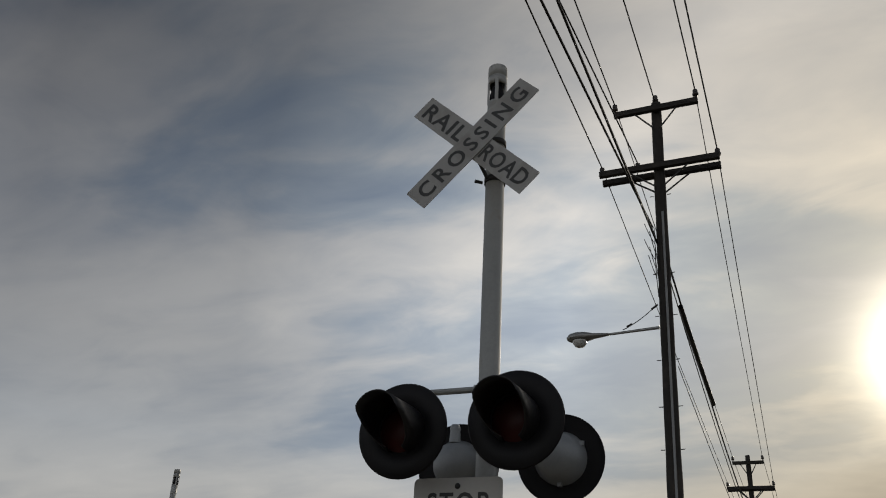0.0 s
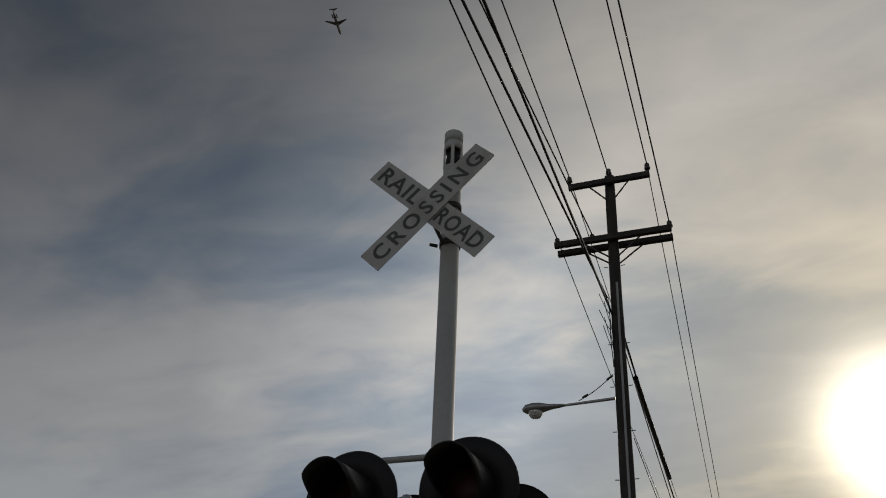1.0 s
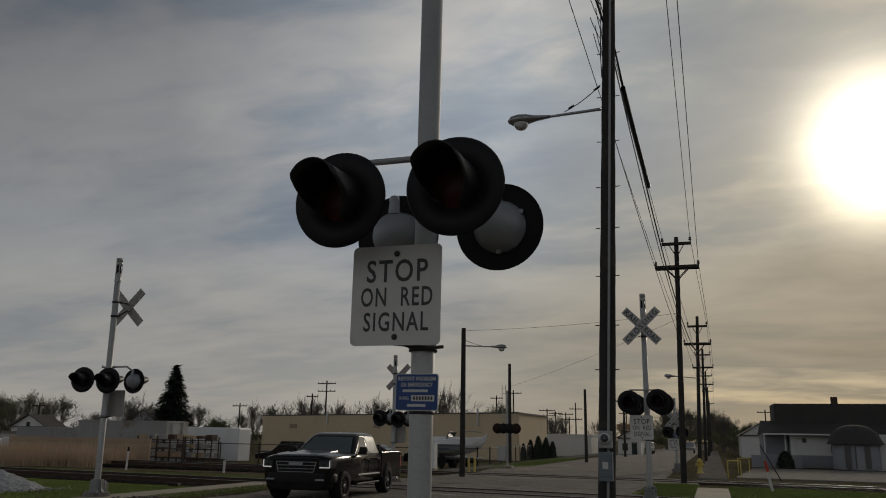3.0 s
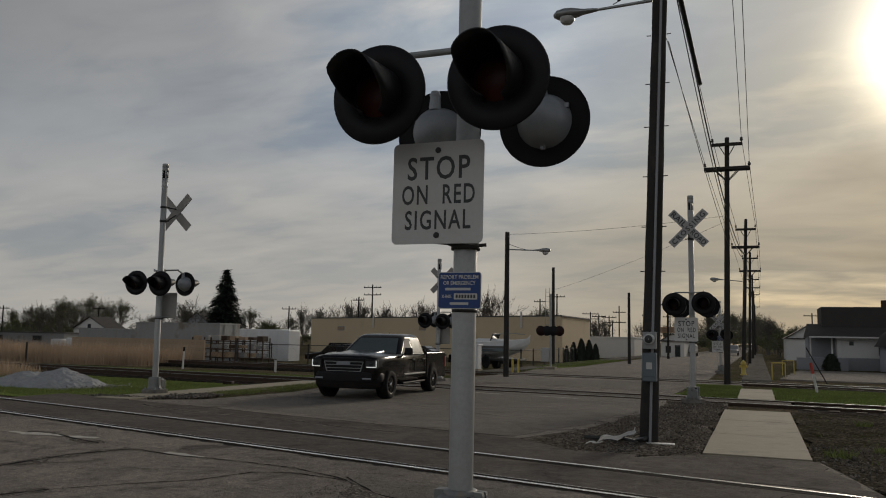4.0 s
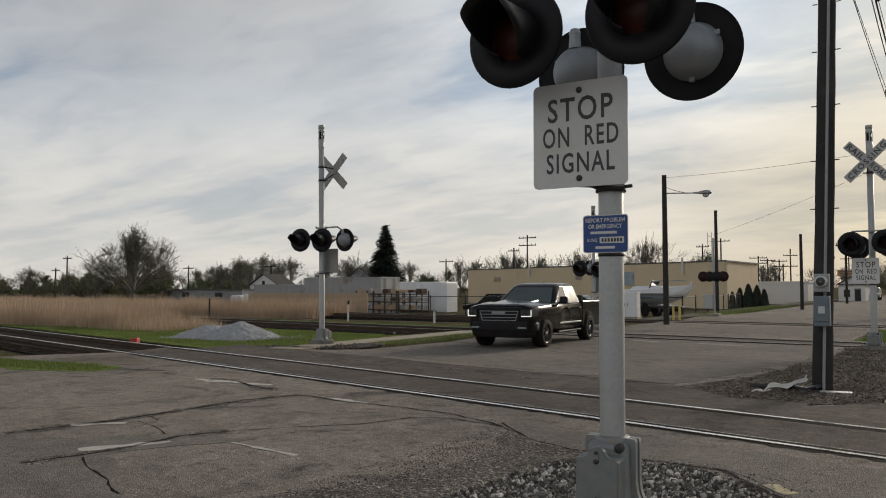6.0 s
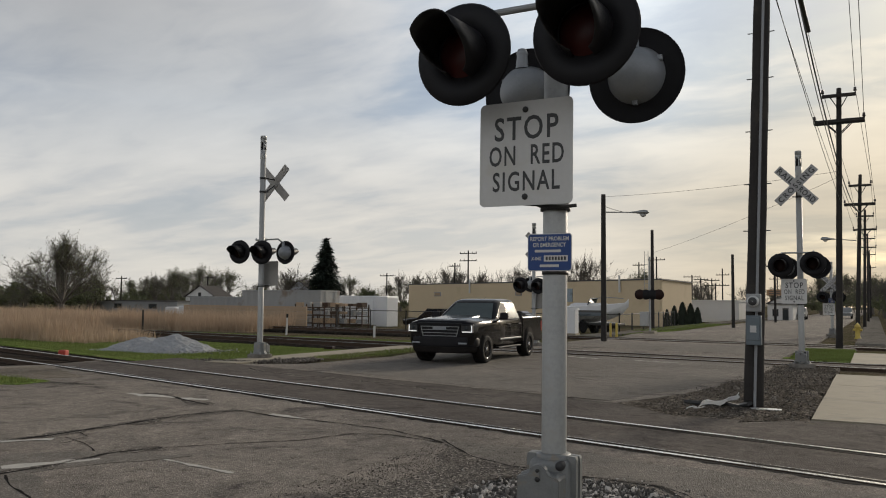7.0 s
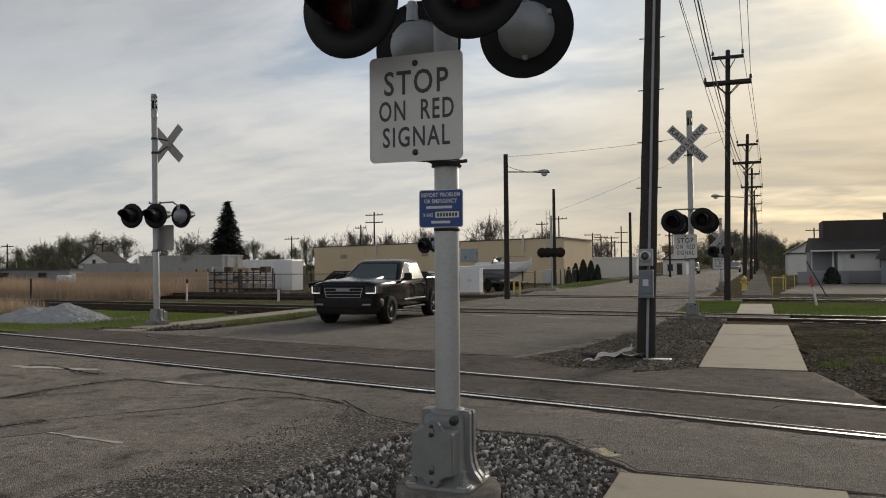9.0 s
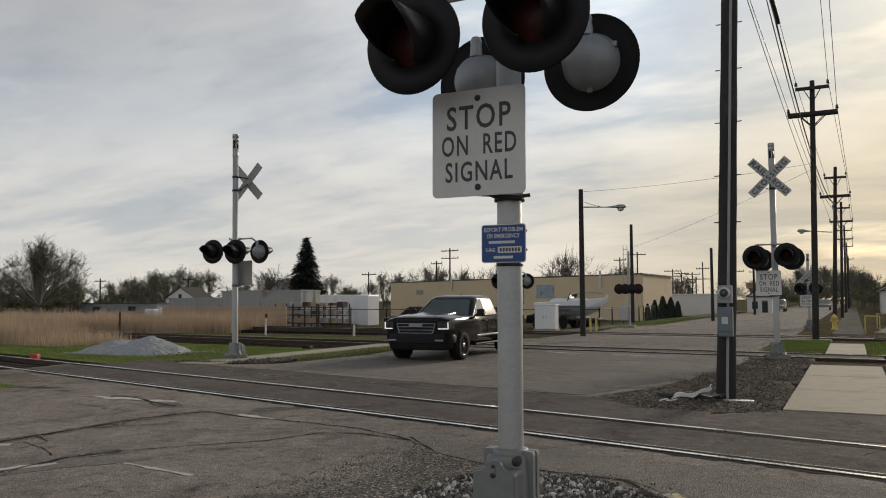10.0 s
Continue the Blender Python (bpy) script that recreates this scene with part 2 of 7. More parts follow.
def ground_material(name, stops, scale, fine, bump, speck=None, rough=0.95, grain=1.0, stain=0.0, spec=0.0):
    """Ground with broad patches, grit and cracks, in metres."""
    m = bpy.data.materials.new(name)
    m.use_nodes = True
    t = m.node_tree
    b = t.nodes["Principled BSDF"]
    pos = t.nodes.new("ShaderNodeTexCoord").outputs["Object"]
    big = nd(t, "ShaderNodeTexNoise", Scale=scale, Detail=7.0, Roughness=0.62, Distortion=0.6)
    mid = nd(t, "ShaderNodeTexNoise", Scale=scale * 9, Detail=5.0, Roughness=0.6)
    grit = nd(t, "ShaderNodeTexVoronoi", Scale=fine)
    for n in (big, mid, grit):
        t.links.new(pos, n.inputs["Vector"])
    v = fmath(t, "ADD", fmath(t, "MULTIPLY", big.outputs[0], 0.6), fmath(t, "MULTIPLY", mid.outputs[0], 0.4))
    col = ramp(t, v, stops)
    g = t.nodes.new("ShaderNodeSeparateColor")
    t.links.new(grit.outputs["Color"], g.inputs[0])
    col = cmix(t, 1.0, col, ramp(t, g.outputs[0], ((0.0, grey(1 - 0.65 * grain)), (0.45, grey(1 - 0.15 * grain)), (0.8, grey(1 + 0.2 * grain)), (1.0, grey(1 + ((speck or 1.5) * 1.3 - 1) * grain)))), "MULTIPLY")
    if stain:
        # oil and wear in broad uneven blotches, finer flecks inside them
        blot = nd(t, "ShaderNodeTexNoise", Scale=0.75, Detail=8.0, Roughness=0.7, Distortion=1.4)
        fleck = nd(t, "ShaderNodeTexNoise", Scale=6.0, Detail=6.0, Roughness=0.75)
        for n in (blot, fleck):
            t.links.new(pos, n.inputs["Vector"])
        col = cmix(t, 1.0, col, ramp(t, blot.outputs[0], ((0.33, (1 - stain, 1 - stain, 1 - stain * 0.94)), (0.46, grey(1.0)), (0.6, grey(1.06)), (0.72, (1 + stain * 0.6, 1 + stain * 0.56, 1 + stain * 0.5)))), "MULTIPLY")
        col = cmix(t, 1.0, col, ramp(t, fleck.outputs[0], ((0.34, grey(1 - stain * 0.8)), (0.45, grey(1.0)), (0.66, grey(1 + stain * 0.35)))), "MULTIPLY")
    t.links.new(col, b.inputs["Base Color"])
    b.inputs["Roughness"].default_value = rough
    b.inputs["Specular IOR Level"].default_value = spec
    k = nd(t, "ShaderNodeBump", Strength=min(1.0, bump * 1.6), Distance=0.012)
    t.links.new(grit.outputs["Distance"], k.inputs["Height"])
    t.links.new(k.outputs[0], b.inputs["Normal"])
    return m


M["paleboard"] = material("faded_mural", (0.30, 0.36, 0.40), 0.7, 0, 0.35, 0.9, 8, 0, (0.16, 0.20, 0.20), 0.4)
M["fadedyellow"] = material("faded_yellow_paint", (0.42, 0.36, 0.19), 0.8, 0, 0.3, 9, 60, 0.2, (0.17, 0.15, 0.12), 0.4)
M["orangeboard"] = material("faded_orange_board", (0.36, 0.22, 0.12), 0.7, 0, 0.25, 3, 20)
# dim red; on signal lenses it puts the hood's shade into the colour
M["dimred"] = material("shaded_lens_and_dim_red", (0.022, 0.010, 0.008), 0.6, 0, 0.2, 9, 40, spec=0.2)
M["daylamp"] = material("daytime_light_strip", (0.8, 0.8, 0.8), 0.3)
M["daylamp"].node_tree.nodes["Principled BSDF"].inputs["Emission Color"].default_value = (1.0, 0.98, 0.94, 1)
M["daylamp"].node_tree.nodes["Principled BSDF"].inputs["Emission Strength"].default_value = 0.45
M["asphalt"] = ground_material("old_asphalt", ((0.3, (0.145, 0.130, 0.114)), (0.5, (0.205, 0.183, 0.160)), (0.62, (0.25, 0.223, 0.193)), (0.75, (0.28, 0.25, 0.211))), 0.22, 105, 0.45, 1.9, grain=0.62, stain=0.55, spec=0.08)
M["newasphalt"] = ground_material("dark_asphalt", ((0.3, (0.076, 0.066, 0.059)), (0.5, (0.112, 0.098, 0.088)), (0.7, (0.158, 0.14, 0.124))), 0.5, 90, 0.4, 1.5, grain=0.5, stain=0.45, spec=0.08)
M["dirt"] = ground_material("dirt_and_weeds", ((0.34, (0.06, 0.075, 0.028)), (0.46, (0.095, 0.085, 0.05)), (0.58, (0.14, 0.115, 0.085)), (0.7, (0.19, 0.16, 0.125))), 0.35, 30, 0.6)
M["lawn"] = ground_material("lawn_soil", ((0.34, (0.11, 0.155, 0.042)), (0.5, (0.145, 0.195, 0.055)), (0.66, (0.19, 0.185, 0.09))), 0.5, 40, 0.6)
M["paleasphalt"] = ground_material("bleached_asphalt", ((0.3, (0.15, 0.138, 0.122)), (0.5, (0.19, 0.174, 0.154)), (0.7, (0.245, 0.223, 0.197))), 0.3, 90, 0.5, 1.7, grain=0.5, stain=0.25, spec=0.08)
M["gravelsoil"] = ground_material("gravel_and_soil", ((0.34, (0.05, 0.043, 0.036)), (0.5, (0.105, 0.092, 0.077)), (0.66, (0.2, 0.176, 0.148))), 1.1, 34, 0.55, 1.9, stain=0.4)
M["darksoil"] = ground_material("dark_soil", ((0.34, (0.045, 0.055, 0.024)), (0.46, (0.06, 0.053, 0.039)), (0.58, (0.09, 0.078, 0.063)), (0.7, (0.16, 0.14, 0.117))), 0.9, 34, 0.5, 1.9, stain=0.4)
# stained concrete of the foundations; on far pavements its dark tone paints in haze
M["dulledconcrete"] = ground_material("stained_hazed_concrete", ((0.34, (0.13, 0.12, 0.105)), (0.5, (0.18, 0.168, 0.148)), (0.66, (0.24, 0.225, 0.2))), 1.5, 120, 0.15, 1.3, grain=0.3, stain=0.4)
M["sand"] = ground_material("sandy_dirt", ((0.34, (0.13, 0.112, 0.09)), (0.5, (0.185, 0.162, 0.132)), (0.66, (0.235, 0.21, 0.175))), 0.6, 60, 0.5, 1.5, grain=0.5, stain=0.3, spec=0.08)
M["crumbled"] = ground_material("crumbled_asphalt", ((0.32, (0.085, 0.076, 0.067)), (0.5, (0.13, 0.117, 0.103)), (0.68, (0.19, 0.172, 0.15))), 1.1, 55, 1.0, 2.2, stain=0.4, spec=0.08)
M["darkballast"] = ground_material("dark_ballast", ((0.34, (0.016, 0.014, 0.012)), (0.5, (0.028, 0.025, 0.022)), (0.66, (0.05, 0.045, 0.04))), 0.9, 18, 1.0, 1.8)
M["ballast"] = ground_material("old_ballast", ((0.34, (0.045, 0.04, 0.035)), (0.5, (0.07, 0.062, 0.055)), (0.66, (0.11, 0.098, 0.086))), 0.9, 18, 1.0, 1.8)


# ---- mesh helpers ----
def part(name, bm, mat, parent=None, label=""):
    me = bpy.data.meshes.new(name)
    bm.to_mesh(me)
    bm.free()
    me.materials.append(M[mat])
    ob = new(name, me)
    ob.parent = parent
    if label:
        ob["label"] = label
    return ob


def raw(name, verts, faces, mat, parent=None):
    me = bpy.data.meshes.new(name)
    me.from_pydata(verts, [], faces)
    me.update()
    me.materials.append(M[mat])
    ob = new(name, me)
    ob.parent = parent
    return ob


def thing(name, m, label, category, group="", kind=""):
    ob = new(name)
    ob.empty_display_size = 0.1
    ob.matrix_world = m
    return tagged(ob, label, category, group, kind)


def box(bm, c, s, bevel=0.0, rot=None):
    r = bmesh.ops.create_cube(bm, size=1.0)
    m = Matrix.Translation(c) @ (rot.to_4x4() if rot else Matrix.Identity(4)) @ Matrix.Diagonal((*s, 1))
    bmesh.ops.transform(bm, matrix=m, verts=r["verts"])
    if bevel:
        edges = list({e for v in r["verts"] for e in v.link_edges})
        bmesh.ops.bevel(bm, geom=edges, offset=bevel, segments=2, affect="EDGES", profile=0.5)
    return bm


def rod(bm, a, b, r0, r1=None, seg=12, caps=True):
    a, b = Vector(a), Vector(b)
    m = Matrix.Translation((a + b) / 2) @ (b - a).to_track_quat("Z", "Y").to_matrix().to_4x4()
    bmesh.ops.create_cone(bm, cap_ends=caps, segments=seg, radius1=r0, radius2=r0 if r1 is None else r1, depth=(b - a).length, matrix=m)
    return bm


def lathe(bm, profile, m=None, seg=32):
    """Turns (radius, height) pairs about z."""
    rings = []
    for r, z in profile:
        if r < 1e-6:
            rings.append([bm.verts.new((0, 0, z))])
        else:
            rings.append([bm.verts.new((r * math.cos(2 * math.pi * i / seg), r * math.sin(2 * math.pi * i / seg), z)) for i in range(seg)])
    for p, q in zip(rings, rings[1:]):
        for i in range(seg):
            j = (i + 1) % seg
            if len(p) == 1 and len(q) > 1:
                f = (p[0], q[i], q[j])
            elif len(q) == 1 and len(p) > 1:
                f = (p[i], q[0], p[j])
            elif len(p) > 1:
                f = (p[i], q[i], q[j], p[j])
            else:
                continue
            bm.faces.new(f).smooth = True
    vs = [v for ring in rings for v in ring]
    if m:
        bmesh.ops.transform(bm, matrix=m, verts=vs)
    bmesh.ops.recalc_face_normals(bm, faces=bm.faces)
    return bm


def slab(bm, outline, z0, z1):
    """An upright prism over an outline of (x, y)."""
    lo = [bm.verts.new((x, y, z0)) for x, y in outline]
    hi = [bm.verts.new((x, y, z1)) for x, y in outline]
    n = len(lo)
    bm.faces.new(hi)
    bm.faces.new(lo[::-1])
    for i in range(n):
        bm.faces.new((lo[i], lo[(i + 1) % n], hi[(i + 1) % n], hi[i]))
    bmesh.ops.recalc_face_normals(bm, faces=bm.faces)
    return bm


def plate(bm, w, h, t, r, m):
    """A sheet with rounded corners, w by h, in the xz plane, front towards -y."""
    pts = []
    for cx, cz, a0 in ((w / 2 - r, h / 2 - r, 0), (-w / 2 + r, h / 2 - r, 90), (-w / 2 + r, -h / 2 + r, 180), (w / 2 - r, -h / 2 + r, 270)):
        for k in range(5):
            a = radians(a0 + 22.5 * k)
            pts.append((cx + r * math.cos(a), cz + r * math.sin(a)))
    f = [bm.verts.new(m @ Vector((x, -t / 2, z))) for x, z in pts]
    b = [bm.verts.new(m @ Vector((x, t / 2, z))) for x, z in pts]
    bm.faces.new(f)
    bm.faces.new(b[::-1])
    n = len(f)
    for i in range(n):
        bm.faces.new((f[i], b[i], b[(i + 1) % n], f[(i + 1) % n]))
    bmesh.ops.recalc_face_normals(bm, faces=bm.faces)
    return bm


def lettering(name, text, w, h, m, mat, parent, bold=0.0, depth=0.0015, gap=1.0):
    """Words w wide and h high in the xz plane, read from -y, centred at m."""
    cu = bpy.data.curves.new(name, "FONT")
    cu.body, cu.align_x, cu.align_y, cu.size, cu.offset, cu.space_character, cu.resolution_u = text, "CENTER", "CENTER", 1.0, bold, gap, 3
    tmp = bpy.data.objects.new(name, cu)
    scene.collection.objects.link(tmp)
    bpy.context.view_layer.update()
    me = bpy.data.meshes.new_from_object(tmp.evaluated_get(bpy.context.evaluated_depsgraph_get()))
    bpy.data.objects.remove(tmp)
    bm = bmesh.new()
    bm.from_mesh(me)
    xs, ys = [v.co.x for v in bm.verts], [v.co.y for v in bm.verts]
    cx, cy = (min(xs) + max(xs)) / 2, (min(ys) + max(ys)) / 2
    sx, sy = w / (max(xs) - min(xs)), h / (max(ys) - min(ys))
    for v in bm.verts:
        v.co = m @ Vector(((v.co.x - cx) * sx, -depth, (v.co.y - cy) * sy))
    bpy.data.meshes.remove(me)
    # one mesh for each letter
    seen = set()
    for f0 in bm.faces:
        if f0.index in seen:
            continue
        isle, todo = [], [f0]
        seen.add(f0.index)
        while todo:
            f = todo.pop()
            isle.append(f)
            for e in f.edges:
                for g in e.link_faces:
                    if g.index not in seen:
                        seen.add(g.index)
                        todo.append(g)
        verts = {}
        faces = [[verts.setdefault(v.index, len(verts)) for v in f.verts] for f in isle]
        table = {v.index: tuple(v.co) for f in isle for v in f.verts}
        raw("letter", [table[k] for k in verts], faces, mat, parent)
    bm.free()


def wire_run(bm, a, b, sag, r=0.012, n=14):
    a, b = Vector(a), Vector(b)
    pts = [a.lerp(b, k / n) - Vector((0, 0, 4 * sag * (k / n) * (1 - k / n))) for k in range(n + 1)]
    d = (b - a).normalized()
    e1 = d.orthogonal().normalized()
    e2 = d.cross(e1)
    rows = [[bm.verts.new(p + (e1 * math.cos(1.2566 * i) + e2 * math.sin(1.2566 * i)) * r) for i in range(5)] for p in pts]
    for p, q in zip(rows, rows[1:]):
        for i in range(5):
            bm.faces.new((p[i], p[(i + 1) % 5], q[(i + 1) % 5], q[i])).smooth = True
    return bm


TY = Matrix.Rotation(radians(90), 4, "X")      # turns a lathe's axis to face -y


# ---- ground, road, pavement ----
def fall(x, y):
    """The open ground lies a little lower away from the crossing."""
    k = min(1.0, max(0.0, (y - 0.25 * (x + 12) - 24) / 22))
    k = k * k * (3 - 2 * k) * (1.0 if x < -14 else max(0.0, min(1.0, (-11.5 - x) / 2.5)))
    side = min(1.0, max(0.0, (-12.6 - x) / 1.5)) * min(1.0, max(0.0, (y - 9.5) / 2.0))
    side = max(side, min(1.0, max(0.0, (-14.3 - x) / 1.0)) * min(1.0, max(0.0, (y - 1.0) / 2.0)))
    return -0.06 - 0.36 * k - 0.10 * side * (1 - k)


def build_ground():
    xs = [-2500, -600, -200] + [-120 + 4 * i for i in range(22)] + [-34 + 1.25 * i for i in range(32)] + [8, 12, 20, 40, 100, 300, 800, 2500]
    ys = [-800, -200, -60, -30, -12, -6] + [0 + 2 * i for i in range(40)] + [90, 110, 150, 220, 400, 900, 3500]
    v = [(x, y, fall(x, y)) for y in ys for x in xs]
    n = len(xs)
    f = [(j * n + i, j * n + i + 1, (j + 1) * n + i + 1, (j + 1) * n + i) for j in range(len(ys) - 1) for i in range(n - 1)]
    tagged(raw("ground", v, f, "dirt"), "dirt and thin weeds beside the railway tracks", "ground", kind="structure")


build_ground()
R1 = lambda x: 4.20 - 0.2434 * x        # middle lines of the three tracks
R2 = lambda x: 17.95 - 0.125 * x
R3 = lambda x: 28.7 - 0.12 * x
TRACKS = ((R1, 0.2434), (R2, 0.125), (R3, 0.12))

bm = bmesh.new()
slab(bm, [(-0.75, R1(-0.75) + 0.9), (0.4, 6.3), (0.95, 6.85), (2.45, 6.85), (2.75, 5.4), (2.95, R1(2.95) + 0.8), (3.2, R1(3.2) - 0.8), (3.0, 2.2), (2.9, 0.9), (2.9, -14), (-16.5, -14), (-17.5, -3), (-16.6, 2.0), (-15.6, 5.4),
          (-14.6, R1(-14.6) - 0.8), (-14.9, R1(-14.9) + 0.8), (-12.8, 8.8), (-11.5, 9.6), (-10.2, 10.6), (-9.9, 14.0), (-10.6, 18.0), (-11.0, 23.0), (-9.0, 24.5), (-8.6, 32.0), (-9.2, 36.0), (-8.2, 42.0), (-8.2, 420), (-0.3, 420), (-0.3, 31.0), (1.0, 30.0), (1.2, 26.4), (-0.5, 26.5), (-0.6, 20.0), (1.0, 18.6), (1.0, 15.4), (-0.4, 14.6), (-0.9, 9.6), (-1.7, 7.3)], -0.3, 0.0)
road = tagged(part("road", bm, "asphalt"), "worn grey asphalt street with cracks over level crossings", "road", kind="structure")


def strip(name, mid, slope, x0, x1, w, mat, label, z=0.004):
    bm = bmesh.new()
    k = math.hypot(1, slope)
    slab(bm, [(x0, mid(x0) - w / 2 * k), (x1, mid(x1) - w / 2 * k), (x1, mid(x1) + w / 2 * k), (x0, mid(x0) + w / 2 * k)], -0.05, z)
    return tagged(part(name, bm, mat), label, "road", kind="structure")


strip("crossing_panel", R1, 0.2434, -14.6, 3.0, 1.26, "newasphalt", "dark asphalt between the rails of the crossing")
strip("crossing_panel", lambda x: R1(x) + 1.75, 0.2434, -14.0, 0.2, 1.7, "newasphalt", "darker asphalt strip patched along the rail", 0.003)
strip("crossing_panel", R2, 0.125, -11.0, 2.5, 1.26, "newasphalt", "dark asphalt between the rails of the crossing")
strip("crossing_panel", R3, 0.12, -9.0, 2.5, 1.26, "newasphalt", "dark asphalt between the rails of the crossing")


def rail(mid, slope, side, x0, x1, z, lab, top):
    """One rail: foot, web and head as one bar with a polished top."""
    k = math.hypot(1, slope)
    off = side * 0.7525 * k
    prof = [(-0.07, -0.165), (0.07, -0.165), (0.07, -0.15), (0.012, -0.13), (0.012, -0.045), (0.036, -0.035), (0.036, -0.004), (0.028, 0.0)]
    prof += [(-0.028, 0.0), (-0.036, -0.004), (-0.036, -0.035), (-0.012, -0.045), (-0.012, -0.13), (-0.07, -0.15)]
    bm = bmesh.new()
    a = [bm.verts.new((x0, mid(x0) + off + p * k, z + q)) for p, q in prof]
    b = [bm.verts.new((x1, mid(x1) + off + p * k, z + q)) for p, q in prof]
    n = len(prof)
    for i in range(n):
        bm.faces.new((a[i], a[(i + 1) % n], b[(i + 1) % n], b[i]))
    bm.faces.new(a[::-1])
    bm.faces.new(b)
    bmesh.ops.recalc_face_normals(bm, faces=bm.faces)
    ob = tagged(part("rail", bm, "rust"), lab, "rail", "rails of the level crossings")
    bm = bmesh.new()
    slab(bm, [(x0, mid(x0) + off - 0.031 * k), (x1, mid(x1) + off - 0.031 * k), (x1, mid(x1) + off + 0.031 * k), (x0, mid(x0) + off + 0.031 * k)], z - 0.002, z + 0.0025)
    part("running_surface", bm, top, ob, "polished top of the rail")
    return ob


for (mid, slope), z, xl, xr in zip(TRACKS, (0.012, 0.03, 0.03), (-14.6, -11.2, -9.2), (3.1, 2.6, 2.6)):
    for side in (-1, 1):
        rail(mid, slope, side, -170, 60, z, "rusty steel rail with a polished top", "railtop" if mid is R1 else "steel")
        k = math.hypot(1, slope)
        # no groove is cut: a flat near-black strip stands in for its shade
        g = side * (0.7525 - 0.095) * k
        bm = bmesh.new()
        slab(bm, [(xl, mid(xl) + g - 0.06 * k), (xr, mid(xr) + g - 0.06 * k), (xr, mid(xr) + g + 0.06 * k), (xl, mid(xl) + g + 0.06 * k)], -0.04, 0.007)
        tagged(part("flangeway", bm, "tar"), "dark strip painted for the shaded groove beside the rail", "groove", kind="structure")


def track_bed(mid, slope, x0, x1, seed, top=-0.045, mat="ballast"):
    k = math.hypot(1, slope)
    bm = bmesh.new()
    slab(bm, [(x0, mid(x0) - 1.9 * k), (x1, mid(x1) - 1.9 * k), (x1, mid(x1) + 1.9 * k), (x0, mid(x0) + 1.9 * k)], -0.5, top)
    tagged(part("track_bed", bm, mat), "dirty grey ballast bed under the track", "ballast", kind="structure")
    rng = random.Random(seed)
    bed = thing("sleepers", pose(0, 0, 0), "dark creosoted wooden sleepers set in ballast", "sleeper", kind="structure")
    me = None
    x = min(x1, -14.0) if x1 < 0 else x0 + 0.4
    step = -0.55 if x1 < 0 else 0.55
    count = 0
    while x0 < x < x1 + 0.1 and count < 70:
        if me is None:
            b = bmesh.new()
            box(b, (0, 0, 0), (0.23, 2.6, 0.18), 0.01)
            first = part("sleeper", b, "tie", bed)
            me = first.data
            o = first
        else:
            o = new("sleeper", me)
            o.parent = bed
        o.matrix_local = pose(x, mid(x), top - 0.07, 0, 0, -math.degrees(math.atan(slope)) + rng.uniform(-1.5, 1.5))
        x += step
        count += 1


track_bed(R1, 0.2434, -170, -14.7, 1, -0.11, "darkballast")
track_bed(R1, 0.2434, 3.2, 60, 2)
# the dark ballast colour here also carries the shade on the rail's near side
track_bed(R2, 0.125, -170, -11.2, 3, -0.125, "darkballast")
track_bed(R2, 0.125, 2.6, 60, 4)
track_bed(R3, 0.12, -170, -9.2, 5, -0.125, "darkballast")
track_bed(R3, 0.12, 2.6, 60, 6)


def pavement(name, pts, joints, label, mat="concrete"):
    """Concrete panels between joints, each one a piece; pts: x0, x1; joints: y values."""
    root = thing(name, pose(0, 0, 0), label, "pavement", kind="structure")
    x0, x1 = pts
    rng = random.Random(len(joints))
    for a, b in zip(joints, joints[1:]):
        bm = bmesh.new()
        box(bm, ((x0 + x1) / 2 + rng.uniform(-0.01, 0.01), (a + b) / 2, -0.06), (x1 - x0, abs(b - a) - 0.012, 0.16 + rng.uniform(0, 0.012)), 0.008)
        part("panel", bm, mat, root)
    return root


pavement("pavement", (1.01, 2.38), [6.86, 9.5, 12.1, 14.78], "pale concrete pavement panels between gravel and dirt")
pavement("pavement", (0.90, 2.30), [0.95, -0.6, -2.2, -3.9, -5.6, -7.2, -9.0], "pale concrete pavement ending at the track crossing")
pavement("pavement", (1.18, 2.15), [18.9, 20.6, 22.2, 24.2], "pale concrete pavement panels set in grass")
# duller concrete far off: dimming by haze is put into the colour
pavement("pavement", (1.05, 2.25), [31.8 + 1.8 * i for i in range(60)], "long concrete pavement running beside the street", "dulledconcrete")
pavement("pavement", (-12.45, -11.45), [9.6, 11.2, 12.8, 14.4, 16.0, 17.6, 19.0], "pale concrete pavement between grass and street")
pavement("pavement", (-10.6, -9.4), [31.6 + 1.8 * i for i in range(40)], "concrete pavement along a chain fence", "dulledconcrete")


def patch(name, outline, z, mat, label, thick=0.25, ragged=0.07):
    """A sheet of ground with an uneven edge."""
    rng = random.Random(int(abs(outline[0][0] * 97 + outline[0][1] * 31)))
    edge = []
    for (a, b), (c, d) in zip(outline, outline[1:] + outline[:1]):
        L = math.hypot(c - a, d - b)
        n = max(1, min(40, int(L / 0.22)))
        edge.append((a, b))
        for k in range(1, n):
            u = k / n
            off = ragged * min(1.0, 2.2 * min(u, 1 - u) * n / 3) * (rng.gauss(0, 0.55) + math.sin(u * L * 1.9 + a) * 0.8)
            edge.append((a + (c - a) * u - (d - b) / L * off, b + (d - b) * u + (c - a) / L * off))
    bm = bmesh.new()
    slab(bm, edge, z - thick, z)
    return tagged(part(name, bm, mat), label, "ground", kind="structure")


